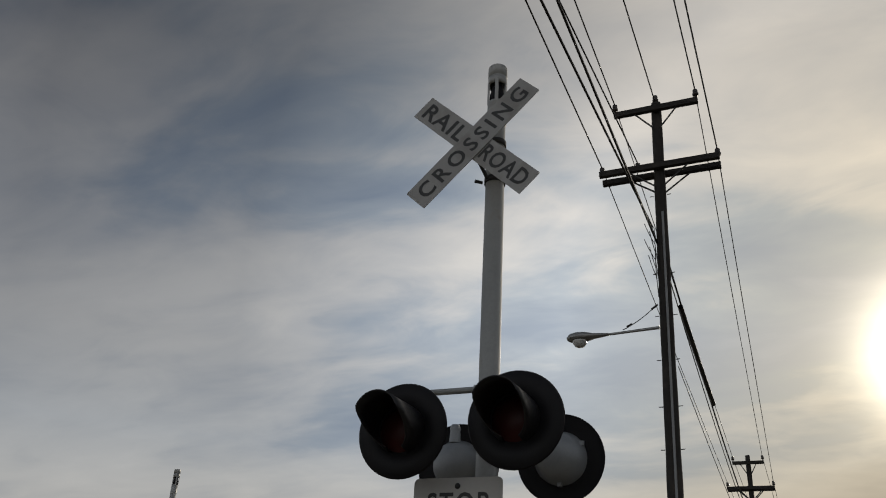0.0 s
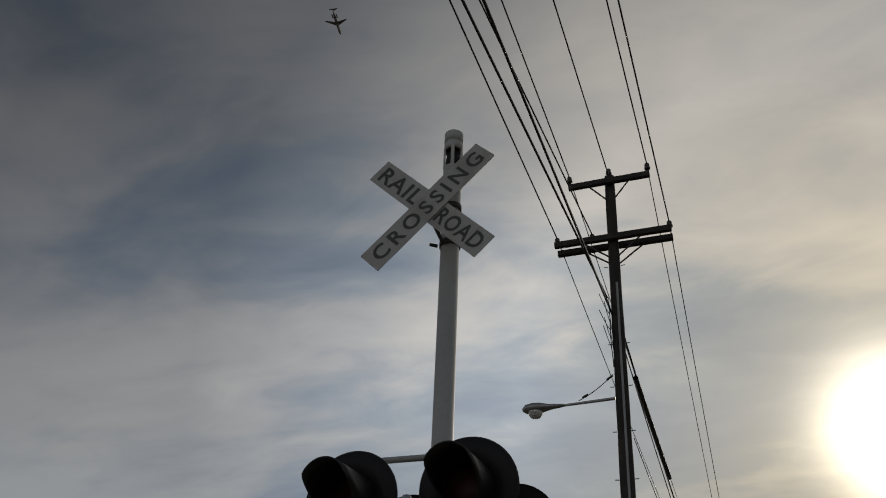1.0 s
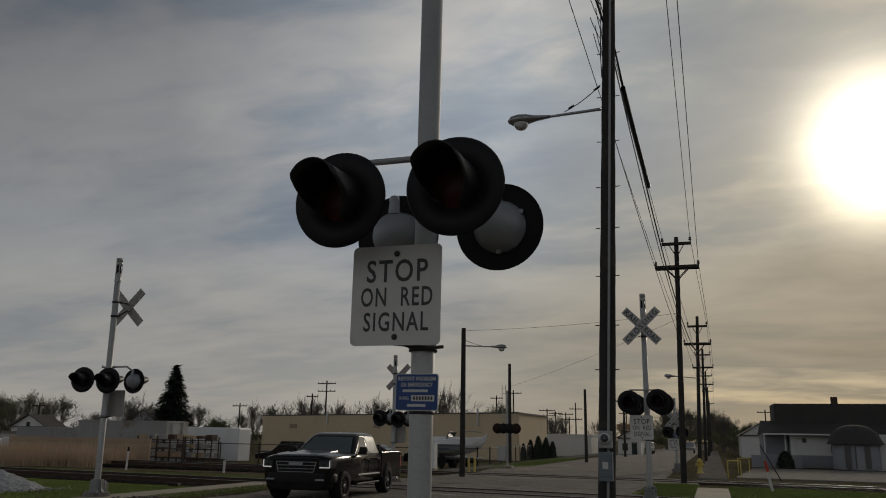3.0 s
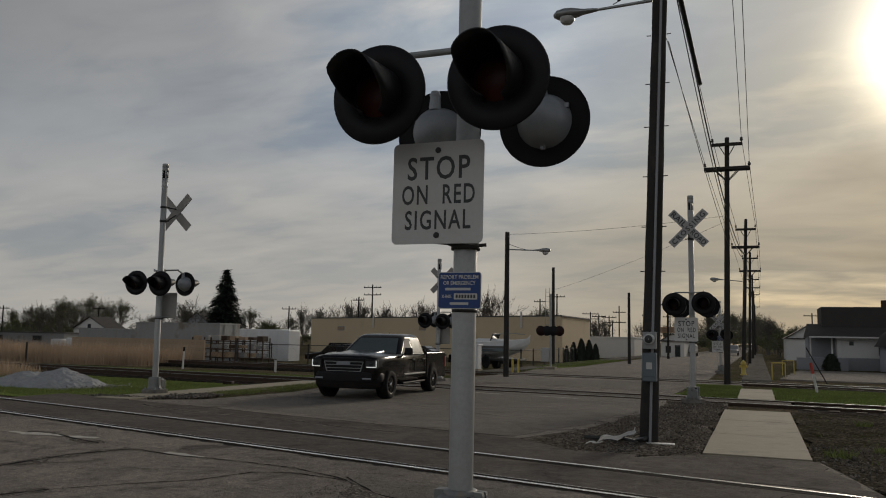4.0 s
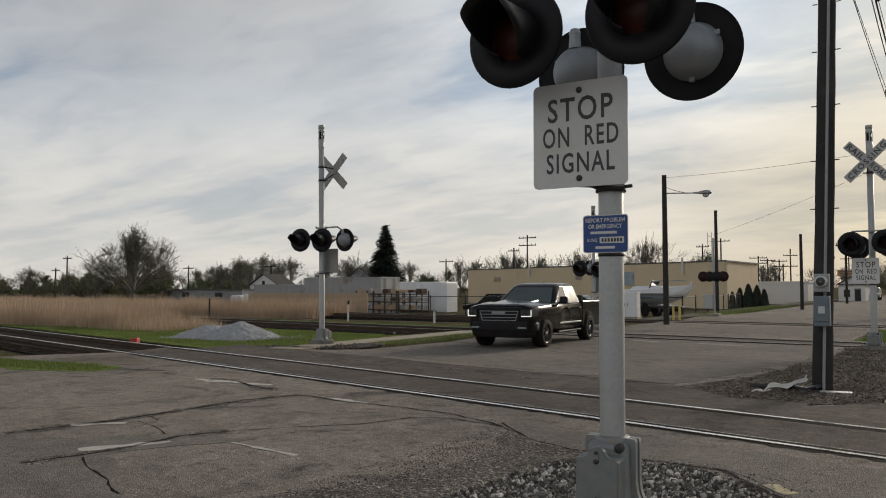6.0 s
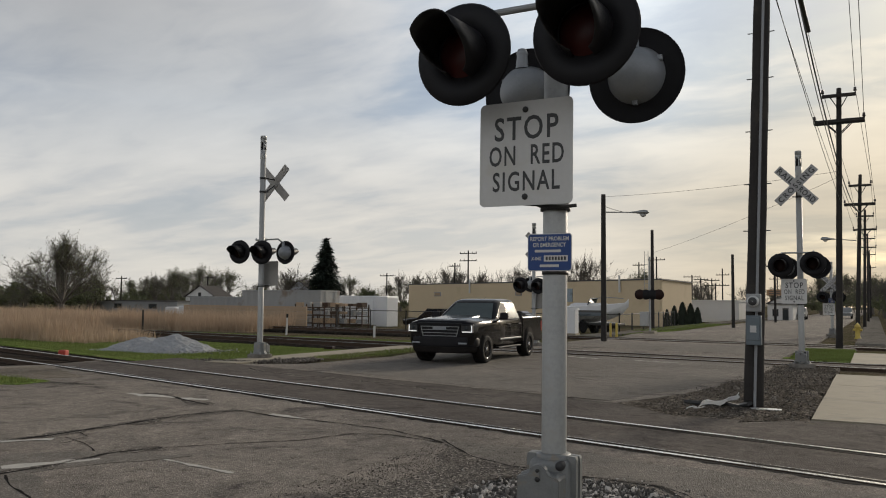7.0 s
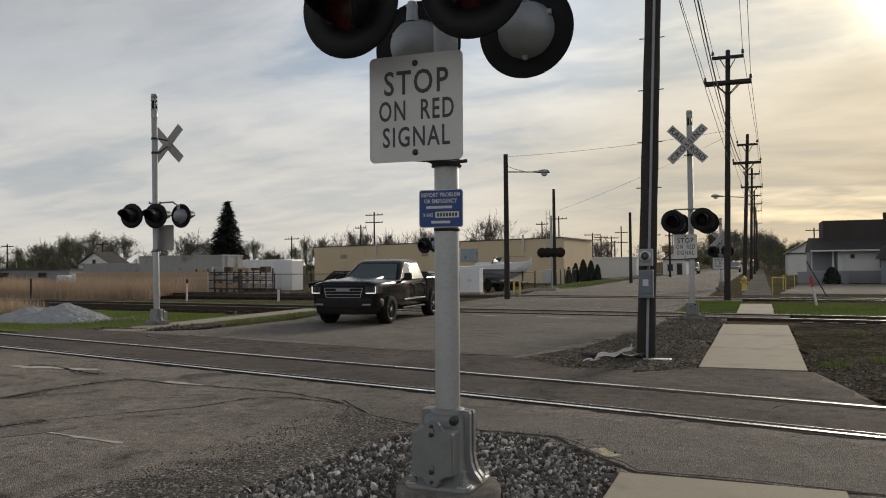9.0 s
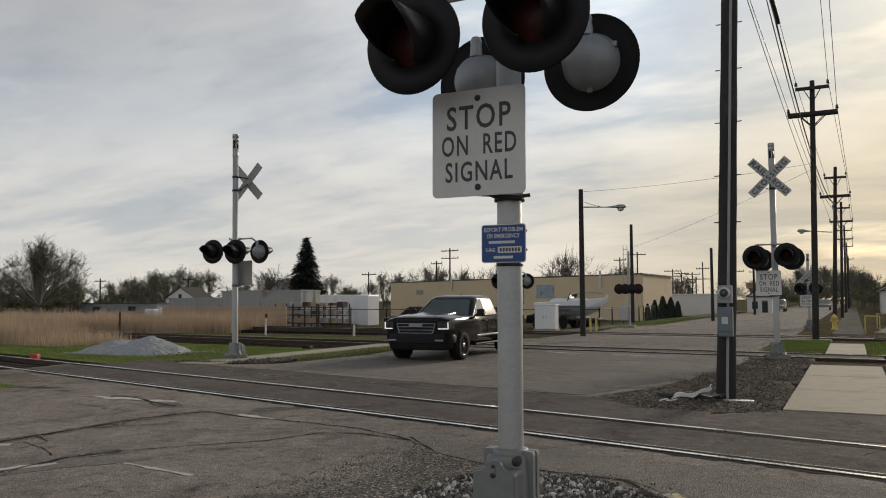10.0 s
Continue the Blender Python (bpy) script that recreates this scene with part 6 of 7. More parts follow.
def boat(m):
    root = thing("motor_boat", m, "white motor boat with windscreen on a trailer behind a fence", "boat")
    bm = bmesh.new()
    rows = []
    for u, w, keel, sheer in ((0, 0.95, 0.55, 1.15), (1.2, 1.0, 0.5, 1.18), (2.6, 0.98, 0.5, 1.22), (3.8, 0.75, 0.6, 1.28), (4.8, 0.35, 0.85, 1.34), (5.3, 0.03, 1.2, 1.38)):
        rows.append([bm.verts.new(p) for p in ((u, 0, keel), (u, w * 0.7, keel + 0.16), (u, w, keel + 0.34), (u, w * 1.02, sheer), (u, w * 0.85, sheer + 0.02), (u, 0, sheer - 0.02), (u, -w * 0.85, sheer + 0.02), (u, -w * 1.02, sheer), (u, -w, keel + 0.34), (u, -w * 0.7, keel + 0.16))])
    for p, q in zip(rows, rows[1:]):
        for i in range(10):
            bm.faces.new((p[i], p[(i + 1) % 10], q[(i + 1) % 10], q[i]))
    bm.faces.new(rows[0][::-1])
    bm.faces.new(rows[-1])
    bmesh.ops.recalc_face_normals(bm, faces=bm.faces)
    hull = part("hull", bm, "boatwhite", root)
    part("stripe", box(bmesh.new(), (1.9, -1.0, 0.98), (3.6, 0.06, 0.10), 0.01), "trim", hull)
    part("windscreen", box(bmesh.new(), (2.6, 0, 1.42), (0.05, 1.5, 0.4), 0.01, Matrix.Rotation(radians(35), 3, "Y")), "glass", root)
    bm = bmesh.new()
    rows = []
    for z, xa, xb, w in ((1.16, 1.0, 4.4, 0.72), (1.30, 1.2, 3.9, 0.66), (1.36, 1.5, 3.3, 0.55)):
        rows.append([bm.verts.new(q) for q in ((xa, -w, z), ((xa + xb) / 2, -w * 1.02, z), (xb, -w * 0.45, z), (xb, w * 0.45, z), ((xa + xb) / 2, w * 1.02, z), (xa, w, z))])
    for p, q in zip(rows, rows[1:]):
        for i in range(6):
            bm.faces.new((p[i], p[(i + 1) % 6], q[(i + 1) % 6], q[i]))
    bm.faces.new(rows[-1])
    bmesh.ops.recalc_face_normals(bm, faces=bm.faces)
    part("cabin", bm, "boatwhite", root, "low white foredeck cabin")
    part("bow_rail", wire_run(bmesh.new(), (2.6, -0.75, 1.52), (5.0, -0.2, 1.56), -0.06, 0.02, 8), "steel", root)
    part("hull_band", box(bmesh.new(), (2.0, -0.99, 0.86), (3.9, 0.07, 0.16), 0.02), "switchbox", root, "blue-grey band along the hull")
    part("trailer", box(bmesh.new(), (2.4, 0, 0.42), (4.8, 1.5, 0.1), 0.02), "darksteel", root)
    for x in (1.5, 2.25):
        for sy in (-0.95, 0.95):
            bm = bmesh.new()
            lathe(bm, [(0, 0.08), (0.16, 0.08), (0.18, 0.1), (0.29, 0.09), (0.31, 0), (0.29, -0.09), (0, -0.09)], Matrix.Translation((x, sy, 0.31)) @ TY, 24)
            part("wheel", bm, "rubber", root)


boat(pose(-13.9, 38.2, -0.1, 0, 0, 2) @ Matrix.Diagonal((0.74, 1, 1.22, 1)))


def car(m, mat, lab):
    root = thing("parked_car", m, lab, "car", "parked cars")
    prof = [(-2.2, 0.35), (-2.25, 0.7), (-1.2, 0.85), (-0.6, 1.38), (1.1, 1.40), (1.8, 0.95), (2.2, 0.9), (2.25, 0.35)]
    bm = bmesh.new()
    rows = []
    for y, k in ((-0.85, 0.9), (-0.7, 1.0), (0.7, 1.0), (0.85, 0.9)):
        rows.append([bm.verts.new((x * (0.98 + 0.02 * k), y, 0.35 + (z - 0.35) * k)) for x, z in prof])
    n = len(prof)
    for p, q in zip(rows, rows[1:]):
        for i in range(n):
            bm.faces.new((p[i], p[(i + 1) % n], q[(i + 1) % n], q[i]))
    bm.faces.new(rows[0])
    bm.faces.new(rows[-1][::-1])
    bmesh.ops.recalc_face_normals(bm, faces=bm.faces)
    part("body", bm, mat, root)
    for sy in (-0.8, 0.8):
        part("side_window", box(bmesh.new(), (0.25, sy, 1.1), (1.5, 0.06, 0.34), 0.02), "glass", root)
        for x in (-1.4, 1.4):
            bm = bmesh.new()
            lathe(bm, [(0, 0.09), (0.2, 0.09), (0.31, 0.08), (0.32, -0.08), (0, -0.08)], Matrix.Translation((x, sy, 0.32)) @ TY, 20)
            part("wheel", bm, "rubber", root)


for x, y, r, mt, lab in ((-25.2, 44.5, 10, "truckpaint", "dark car parked behind the fence"), (-20.2, 45.5, 5, "truckpaint", "dark car parked by the cream building"), (-15.3, 46.2, 170, "truckpaint", "dark car parked by the cream building")):
    car(pose(x, y, fall(x, y), 0, 0, r), mt, lab)
for x, y in ((-5.9, 95), (-1.6, 110)):
    car(pose(x, y, 0, 0, 0, 90), "greymetal", "grey car parked along the street far off")


# ---- buildings ----
def cream_building():
    z = -0.4
    A, B, C, D = (-14.7, 66.0), (-14.3, 77.5), (-47.5, 93.0), (-50.3, 82.8)
    root = thing("workshop", pose(0, 0, 0), "long low cream workshop with a flat dark roof edge", "building")
    T = 3.68
    for name, a, b in (("wall", D, A), ("wall", A, B), ("wall", B, C), ("wall", C, D)):
        d = Vector((b[0] - a[0], b[1] - a[1]))
        nrm = Vector((d.y, -d.x)).normalized() * 0.25
        bm = bmesh.new()
        slab(bm, [a, b, (b[0] - nrm.x, b[1] - nrm.y), (a[0] - nrm.x, a[1] - nrm.y)], z, T)
        part("wall", bm, "cream", root)
    bm = bmesh.new()
    c = Vector(((A[0] + C[0]) / 2, (A[1] + C[1]) / 2))
    out = [tuple(c + (Vector(p) - c) * 1.008) for p in (A, B, C, D)]
    slab(bm, out, T, T + 0.12)
    part("roof", bm, "trim", root)
    d = (Vector(A) - Vector(D)).normalized()
    ang = math.atan2(d.y, d.x)
    rot = Matrix.Rotation(ang, 3, "Z")
    L = (Vector(A) - Vector(D)).length
    n = Vector((d.y, -d.x))
    for t, w, h, zz in ((0.16, 1.3, 0.5, 2.5), (0.53, 1.0, 0.45, 2.55)):
        p = Vector(D) + d * (L * t) + n * 0.03
        win = part("window", box(bmesh.new(), (p.x, p.y, zz), (w, 0.1, h), 0.01, rot), "greyblock", root)
        q = p + n * 0.05
        part("pane", box(bmesh.new(), (q.x, q.y, zz), (w - 0.2, 0.04, h - 0.15), 0.005, rot), "tanwood", win)
    for t in (0.60, 0.885, 0.32):
        p = Vector(D) + d * (L * t) + n * 0.15
        part("vent_pipe", rod(bmesh.new(), (p.x, p.y, 2.6), (p.x, p.y, 4.15), 0.10, seg=8), "siding", root)
    p = Vector(D) + d * (L * 0.70) + n * 0.04
    part("sign_board", box(bmesh.new(), (p.x, p.y, 2.35), (2.4, 0.08, 1.3), 0.01, rot), "paleboard", root, "pale blue-grey painted board on the wall")
    for t in (0.2, 0.32, 0.42, 0.5):
        p = Vector(D) + d * (L * t) + n * 1.2
        ob = tagged(part("covered_stack", box(bmesh.new(), (0, 0, 0.6), (2.8, 1.4, 1.25), 0.12), "tar"), "stack under a black tarpaulin by the cream wall", "stack", "tarpaulin stacks")
        ob.matrix_world = pose(p.x, p.y, -0.45, 0, 0, math.degrees(ang))


cream_building()


def hall(name, x0, x1, y, depth, z0, top, mat, lab, gable=0.0, roof="roofdark", windows=()):
    """A plain house: walls, roof with eaves, windows with frames on the front."""
    root = thing(name, pose(0, 0, 0), lab, "building")
    for a, b, c, d in ((x0, x1, y, y + 0.2), (x0, x1, y + depth - 0.2, y + depth), (x0, x0 + 0.2, y + 0.2, y + depth - 0.2), (x1 - 0.2, x1, y + 0.2, y + depth - 0.2)):
        part("wall", slab(bmesh.new(), [(a, c), (b, c), (b, d), (a, d)], z0, top), mat, root)
    bm = bmesh.new()
    e = 0.25
    if gable:
        xm = (x0 + x1) / 2
        for yy in (y - e, y + depth + e):
            bm.verts.new((x0 - e, yy, top)), bm.verts.new((xm, yy, top + gable)), bm.verts.new((x1 + e, yy, top))
        v = list(bm.verts)
        for f in ((0, 1, 4, 3), (1, 2, 5, 4), (0, 3, 5, 2)):
            bm.faces.new([v[i] for i in f])
        bmesh.ops.recalc_face_normals(bm, faces=bm.faces)
        bmesh.ops.solidify(bm, geom=bm.faces[:], thickness=0.08)
        part("roof", bm, roof, root)
        g = bmesh.new()
        p = [g.verts.new(q) for q in ((x0, y, top), (x1, y, top), (xm, y, top + gable * 0.95))]
        q = [g.verts.new((w.co.x, y + 0.15, w.co.z)) for w in p]
        g.faces.new(p), g.faces.new(q[::-1])
        for i in range(3):
            g.faces.new((p[i], q[i], q[(i + 1) % 3], p[(i + 1) % 3]))
        bmesh.ops.recalc_face_normals(g, faces=g.faces)
        part("gable", g, mat, root)
    else:
        slab(bm, [(x0 - 0.1, y - 0.1), (x1 + 0.1, y - 0.1), (x1 + 0.1, y + depth + 0.1), (x0 - 0.1, y + depth + 0.1)], top, top + 0.15)
        part("roof", bm, roof, root)
    for cx, cz, w, h in windows:
        win = part("window", box(bmesh.new(), (cx, y - 0.02, cz), (w, 0.08, h), 0.01), "trim", root)
        part("pane", box(bmesh.new(), (cx, y - 0.06, cz), (w * 0.8, 0.03, h * 0.8), 0.005), "glass", win)
    return root


hall("white_shed", -17.4, -11.6, 90, 12, -0.4, 1.95, "siding", "long low white shed beside the street", roof="siding")
hall("corner_shop", -8.4, -5.9, 88, 8, -0.2, 1.7, "siding", "small white shop with a dark roof", 0.9, windows=((-7.6, 0.8, 0.6, 0.8), (-6.6, 0.6, 0.6, 1.4)))
hall("gable_house", -90.5, -84.5, 84, 3.5, -0.6, 2.0, "siding", "small white gabled house among trees", 1.7, windows=((-87.6, 2.3, 0.6, 0.7),))
hall("far_house", -64.6, -60.3, 76, 3, -0.5, 2.6, "greyblock", "grey house with a dark roof behind the yard", 1.6)
hall("low_shed", -84, -70, 63, 5, -0.5, 1.25, "greymetal", "low grey shed beyond the dry reeds", roof="trim", windows=((-80, 0.7, 1.4, 0.6), (-74, 0.7, 1.4, 0.6)))
for k in range(5):
    ob = tagged(part("wrapped_bundle", box(bmesh.new(), (0, 0, 0.5), (1.5, 1.2, 0.9 + 0.25 * (k % 2)), 0.18), "boatwhite"), "white wrapped bundle stacked behind the reeds", "bundle", "wrapped bundles")
    ob.matrix_world = pose(-69.0 + 1.75 * k, 61.5 + 0.4 * (k % 3), -0.25, 0, 0, 13 * k)
board = thing("shop_sign", pose(-8.0, 91.5, -0.2), "weathered orange sign board on a post above the shop", "sign")
part("post", rod(bmesh.new(), (0, 0.1, -0.1), (0, 0.1, 3.3), 0.06, seg=8), "darksteel", board)
part("panel", box(bmesh.new(), (0, 0, 3.2), (1.7, 0.12, 0.65), 0.02), "orangeboard", board)
for dz in (0.12, -0.12):
    part("writing_bar", box(bmesh.new(), (0, -0.07, 3.2 + dz), (1.2, 0.02, 0.1), 0.004), "trim", board)
hall("far_house", 15, 22, 78, 9, -0.2, 2.4, "siding", "house with dark roof down the street", 1.8)
hall("far_house", 4.5, 9, 88, 9, -0.2, 2.2, "siding", "small house with dark roof down the street", 1.5)


def big_house():
    """The house on the corner lot: dark roof, white wall, stone base, porch and turret entrance."""
    root = thing("corner_house", pose(0, 0, 0), "white house with dark roof, porch and grey block base", "building")
    part("base_wall", box(bmesh.new(), (13.2, 57.2, 0.30), (16.4, 6.0, 0.9), 0.01), "greyblock", root, "grey block base")
    part("porch_wall", box(bmesh.new(), (5.6, 53.4, 0.28), (3.0, 1.2, 0.86), 0.01), "greyblock", root)
    part("wall", box(bmesh.new(), (13.4, 57.2, 1.40), (13.6, 5.9, 1.42), 0.01), "siding", root, "white sided wall")
    part("porch_recess", box(bmesh.new(), (5.75, 57.6, 1.40), (1.6, 4.2, 1.4), 0.01), "greyblock", root, "shaded porch wall")
    for x in (5.0, 6.3):
        part("porch_post", box(bmesh.new(), (x, 54.4, 1.40), (0.09, 0.09, 1.4), 0.01), "siding", root)
    bm = bmesh.new()
    for pts in (((4.9, 53.7, 2.08), (22, 53.7, 2.08), (22, 56.2, 3.0), (4.9, 56.2, 3.0)), ((22, 61.2, 2.08), (4.9, 61.2, 2.08), (4.9, 56.2, 3.0), (22, 56.2, 3.0)), ((4.9, 61.2, 2.08), (4.9, 53.7, 2.08), (4.9, 56.2, 3.0)), ((4.9, 53.7, 2.08), (4.9, 61.2, 2.08), (22, 61.2, 2.08), (22, 53.7, 2.08))):
        bm.faces.new([bm.verts.new(p) for p in pts])
    bmesh.ops.remove_doubles(bm, verts=bm.verts, dist=0.001)
    bmesh.ops.recalc_face_normals(bm, faces=bm.faces)
    roof = part("roof", bm, "roofdark", root, "dark shingled roof")
    part("upper_wall", box(bmesh.new(), (14.0, 57.6, 3.05), (16.4, 4.0, 2.2), 0.01), "roofdark", root, "dark shingled upper storey")
    part("gutter", box(bmesh.new(), (13.4, 53.68, 2.08), (17.0, 0.08, 0.10), 0.01), "siding", root)
    part("chimney", box(bmesh.new(), (9.9, 57.6, 4.3), (0.4, 0.4, 0.8), 0.02), "rust", roof)
    part("downpipe", rod(bmesh.new(), (6.9, 54.1, 0.2), (6.9, 54.1, 2.0), 0.03, seg=8), "siding", root)
    for x, z, w, h in ((7.45, 1.7, 0.26, 0.28), (9.3, 1.2, 0.55, 0.55)):
        win = part("window", box(bmesh.new(), (x, 54.22, z), (w, 0.08, h), 0.01), "trim", root)
        part("pane", box(bmesh.new(), (x, 54.17, z), (w * 0.8, 0.03, h * 0.8), 0.004), "glass", win)
    # entrance with a bell-shaped roof
    bm = bmesh.new()
    lathe(bm, [(1.35, 0.0), (1.35, 1.55), (0.0, 1.55)], Matrix.Translation((10.1, 51.6, -0.02)), 8)
    ent = part("entrance", bm, "greyblock", root, "grey entrance bay")
    bm = bmesh.new()
    lathe(bm, [(1.65, 1.5), (1.5, 1.75), (1.3, 2.2), (0.85, 2.55), (0.3, 2.68), (0, 2.7)], Matrix.Translation((10.1, 51.6, 0)), 8)
    part("canopy", bm, "roofdark", ent, "dark bell-shaped canopy")
    for x in (9.45, 10.0, 10.55):
        part("door", box(bmesh.new(), (x, 50.36, 0.75), (0.32, 0.08, 1.35), 0.01), "trim", ent)
    part("side_wall", box(bmesh.new(), (14.5, 53.0, 0.95), (6.5, 2.2, 2.1), 0.01), "siding", root)


big_house()


def container(x0, x1, y, z, h, mat, lab, door=True, name="shipping_container", cat="container"):
    """A corrugated steel box with end doors."""
    root = thing(name, pose(0, 0, 0), lab, cat)
    bm = bmesh.new()
    n = int((x1 - x0) / 0.16)
    pts = []
    for k in range(n + 1):
        pts.append((x0 + (x1 - x0) * k / n, y - (0.04 if k % 4 in (1, 2) else 0.0)))
    slab(bm, pts + [(x1, y + 2.4), (x0, y + 2.4)], z + 0.12, z + h - 0.08)
    part("shell", bm, mat, root)
    for zz in (z + 0.06, z + h - 0.05):
        part("frame", box(bmesh.new(), ((x0 + x1) / 2, y + 1.2, zz), (x1 - x0 + 0.06, 2.5, 0.12), 0.01), mat, root)
    if door:
        for k in (0.25, 0.75):
            part("door_bar", rod(bmesh.new(), (x1 + 0.04, y + 2.4 * k, z + 0.15), (x1 + 0.04, y + 2.4 * k, z + h - 0.12), 0.025, seg=6), "steel", root)
    return root


container(-51.5, -43.0, 47.0, -0.45, 2.25, "greymetal", "long grey steel container beyond the dry reeds")
container(-41.8, -34.2, 43.0, -0.45, 2.75, "greymetal", "grey corrugated shipping container behind a fence")
container(-37.2, -32.2, 48.0, -0.3, 2.25, "boatwhite", "white box trailer parked in the yard", True, "box_trailer", "trailer")
bm = box(bmesh.new(), (-31.3, 47.6, 0.75), (1.0, 1.6, 2.3), 0.05)
tagged(part("camper_cab", bm, "boatwhite"), "white cab with a small window in the yard", "trailer")


def board_fence():
    root = thing("board_fence", pose(0, 0, 0), "tan fence of horizontal boards beside the yard", "fence")
    for k in range(9):
        part("board", box(bmesh.new(), (-35.6, 36.2, -0.25 + 0.165 * k), (11.5, 0.05, 0.155), 0.006, Matrix.Rotation(radians(-4), 3, "Z")), "tanwood", root)
    for x in (-41.2, -37.6, -33.8, -30.0):
        part("post", box(bmesh.new(), (x, 36.35 - (x + 35.6) * 0.07, 0.35), (0.12, 0.1, 1.6), 0.01), "tanwood", root)


board_fence()


def rack(x, y, z, seed):
    rng = random.Random(seed)
    root = thing("steel_rack", pose(x, y, z), "rusty rack stacked with crates and rods in the yard", "rack", "racks in the yard")
    for sx in (-1.0, 0, 1.0):
        for sy in (-0.4, 0.4):
            part("upright", box(bmesh.new(), (sx, sy, 0.85), (0.07, 0.07, 1.7), 0.005), "rust", root)
    for k in range(3):
        part("shelf", box(bmesh.new(), (0, 0, 0.35 + 0.55 * k), (2.1, 0.9, 0.06), 0.005), "rust", root)
        for j in range(3):
            part("crate", box(bmesh.new(), (-0.7 + 0.7 * j, 0, 0.56 + 0.55 * k), (0.6 * rng.uniform(0.7, 1), 0.7, 0.36 * rng.uniform(0.5, 1)), 0.02), rng.choice(("greymetal", "tanwood", "rust")), root)


for i, (x, y) in enumerate(((-31.6, 40.4), (-29.6, 40.6), (-33.6, 41.0))):
    rack(x, y, -0.4, i)
bm = bmesh.new()
for a, b in (((0, 0, 0), (0.35, 0, 0.55)), ((0.35, 0, 0.55), (0.6, 0, 0.2)), ((0.6, 0, 0.2), (0.85, 0, 0.55)), ((0.85, 0, 0.55), (1.2, 0, 0))):
    rod(bm, a, b, 0.05, seg=8)
ob = tagged(part("yellow_stand", bm, "yellow"), "yellow bent steel stand on the ground", "stand")
ob.matrix_world = pose(-24.6, 40.5, -0.4)


# ---- trees ----
def mesh_of_branches(segs):
    v, f = [], []
    for p, q, r0, r1 in segs:
        d = (q - p).normalized()
        a = d.orthogonal().normalized()
        b = d.cross(a)
        n = 6 if r0 > 0.06 else 3
        o = len(v)
        for c, r in ((p, r0), (q, r1)):
            for k in range(n):
                t = 2 * math.pi * k / n
                w = c + (a * math.cos(t) + b * math.sin(t)) * r
                v.append((w.x, w.y, w.z))
        f += [(o + k, o + (k + 1) % n, o + n + (k + 1) % n, o + n + k) for k in range(n)]
    return v, f


def curve_limb(rng, p, q, r0, r1, n, out, lift):
    """A limb that leaves upwards and bends towards q."""
    mid = p.lerp(q, 0.45) + Vector((rng.gauss(0, 0.06), rng.gauss(0, 0.06), lift)) * (q - p).length
    pts = [p * (1 - u) ** 2 + mid * (2 * u * (1 - u)) + q * (u * u) for u in [k / n for k in range(n + 1)]]
    for k in range(n):
        out.append((pts[k], pts[k + 1], r0 + (r1 - r0) * k / n, r0 + (r1 - r0) * (k + 1) / n))
    return pts


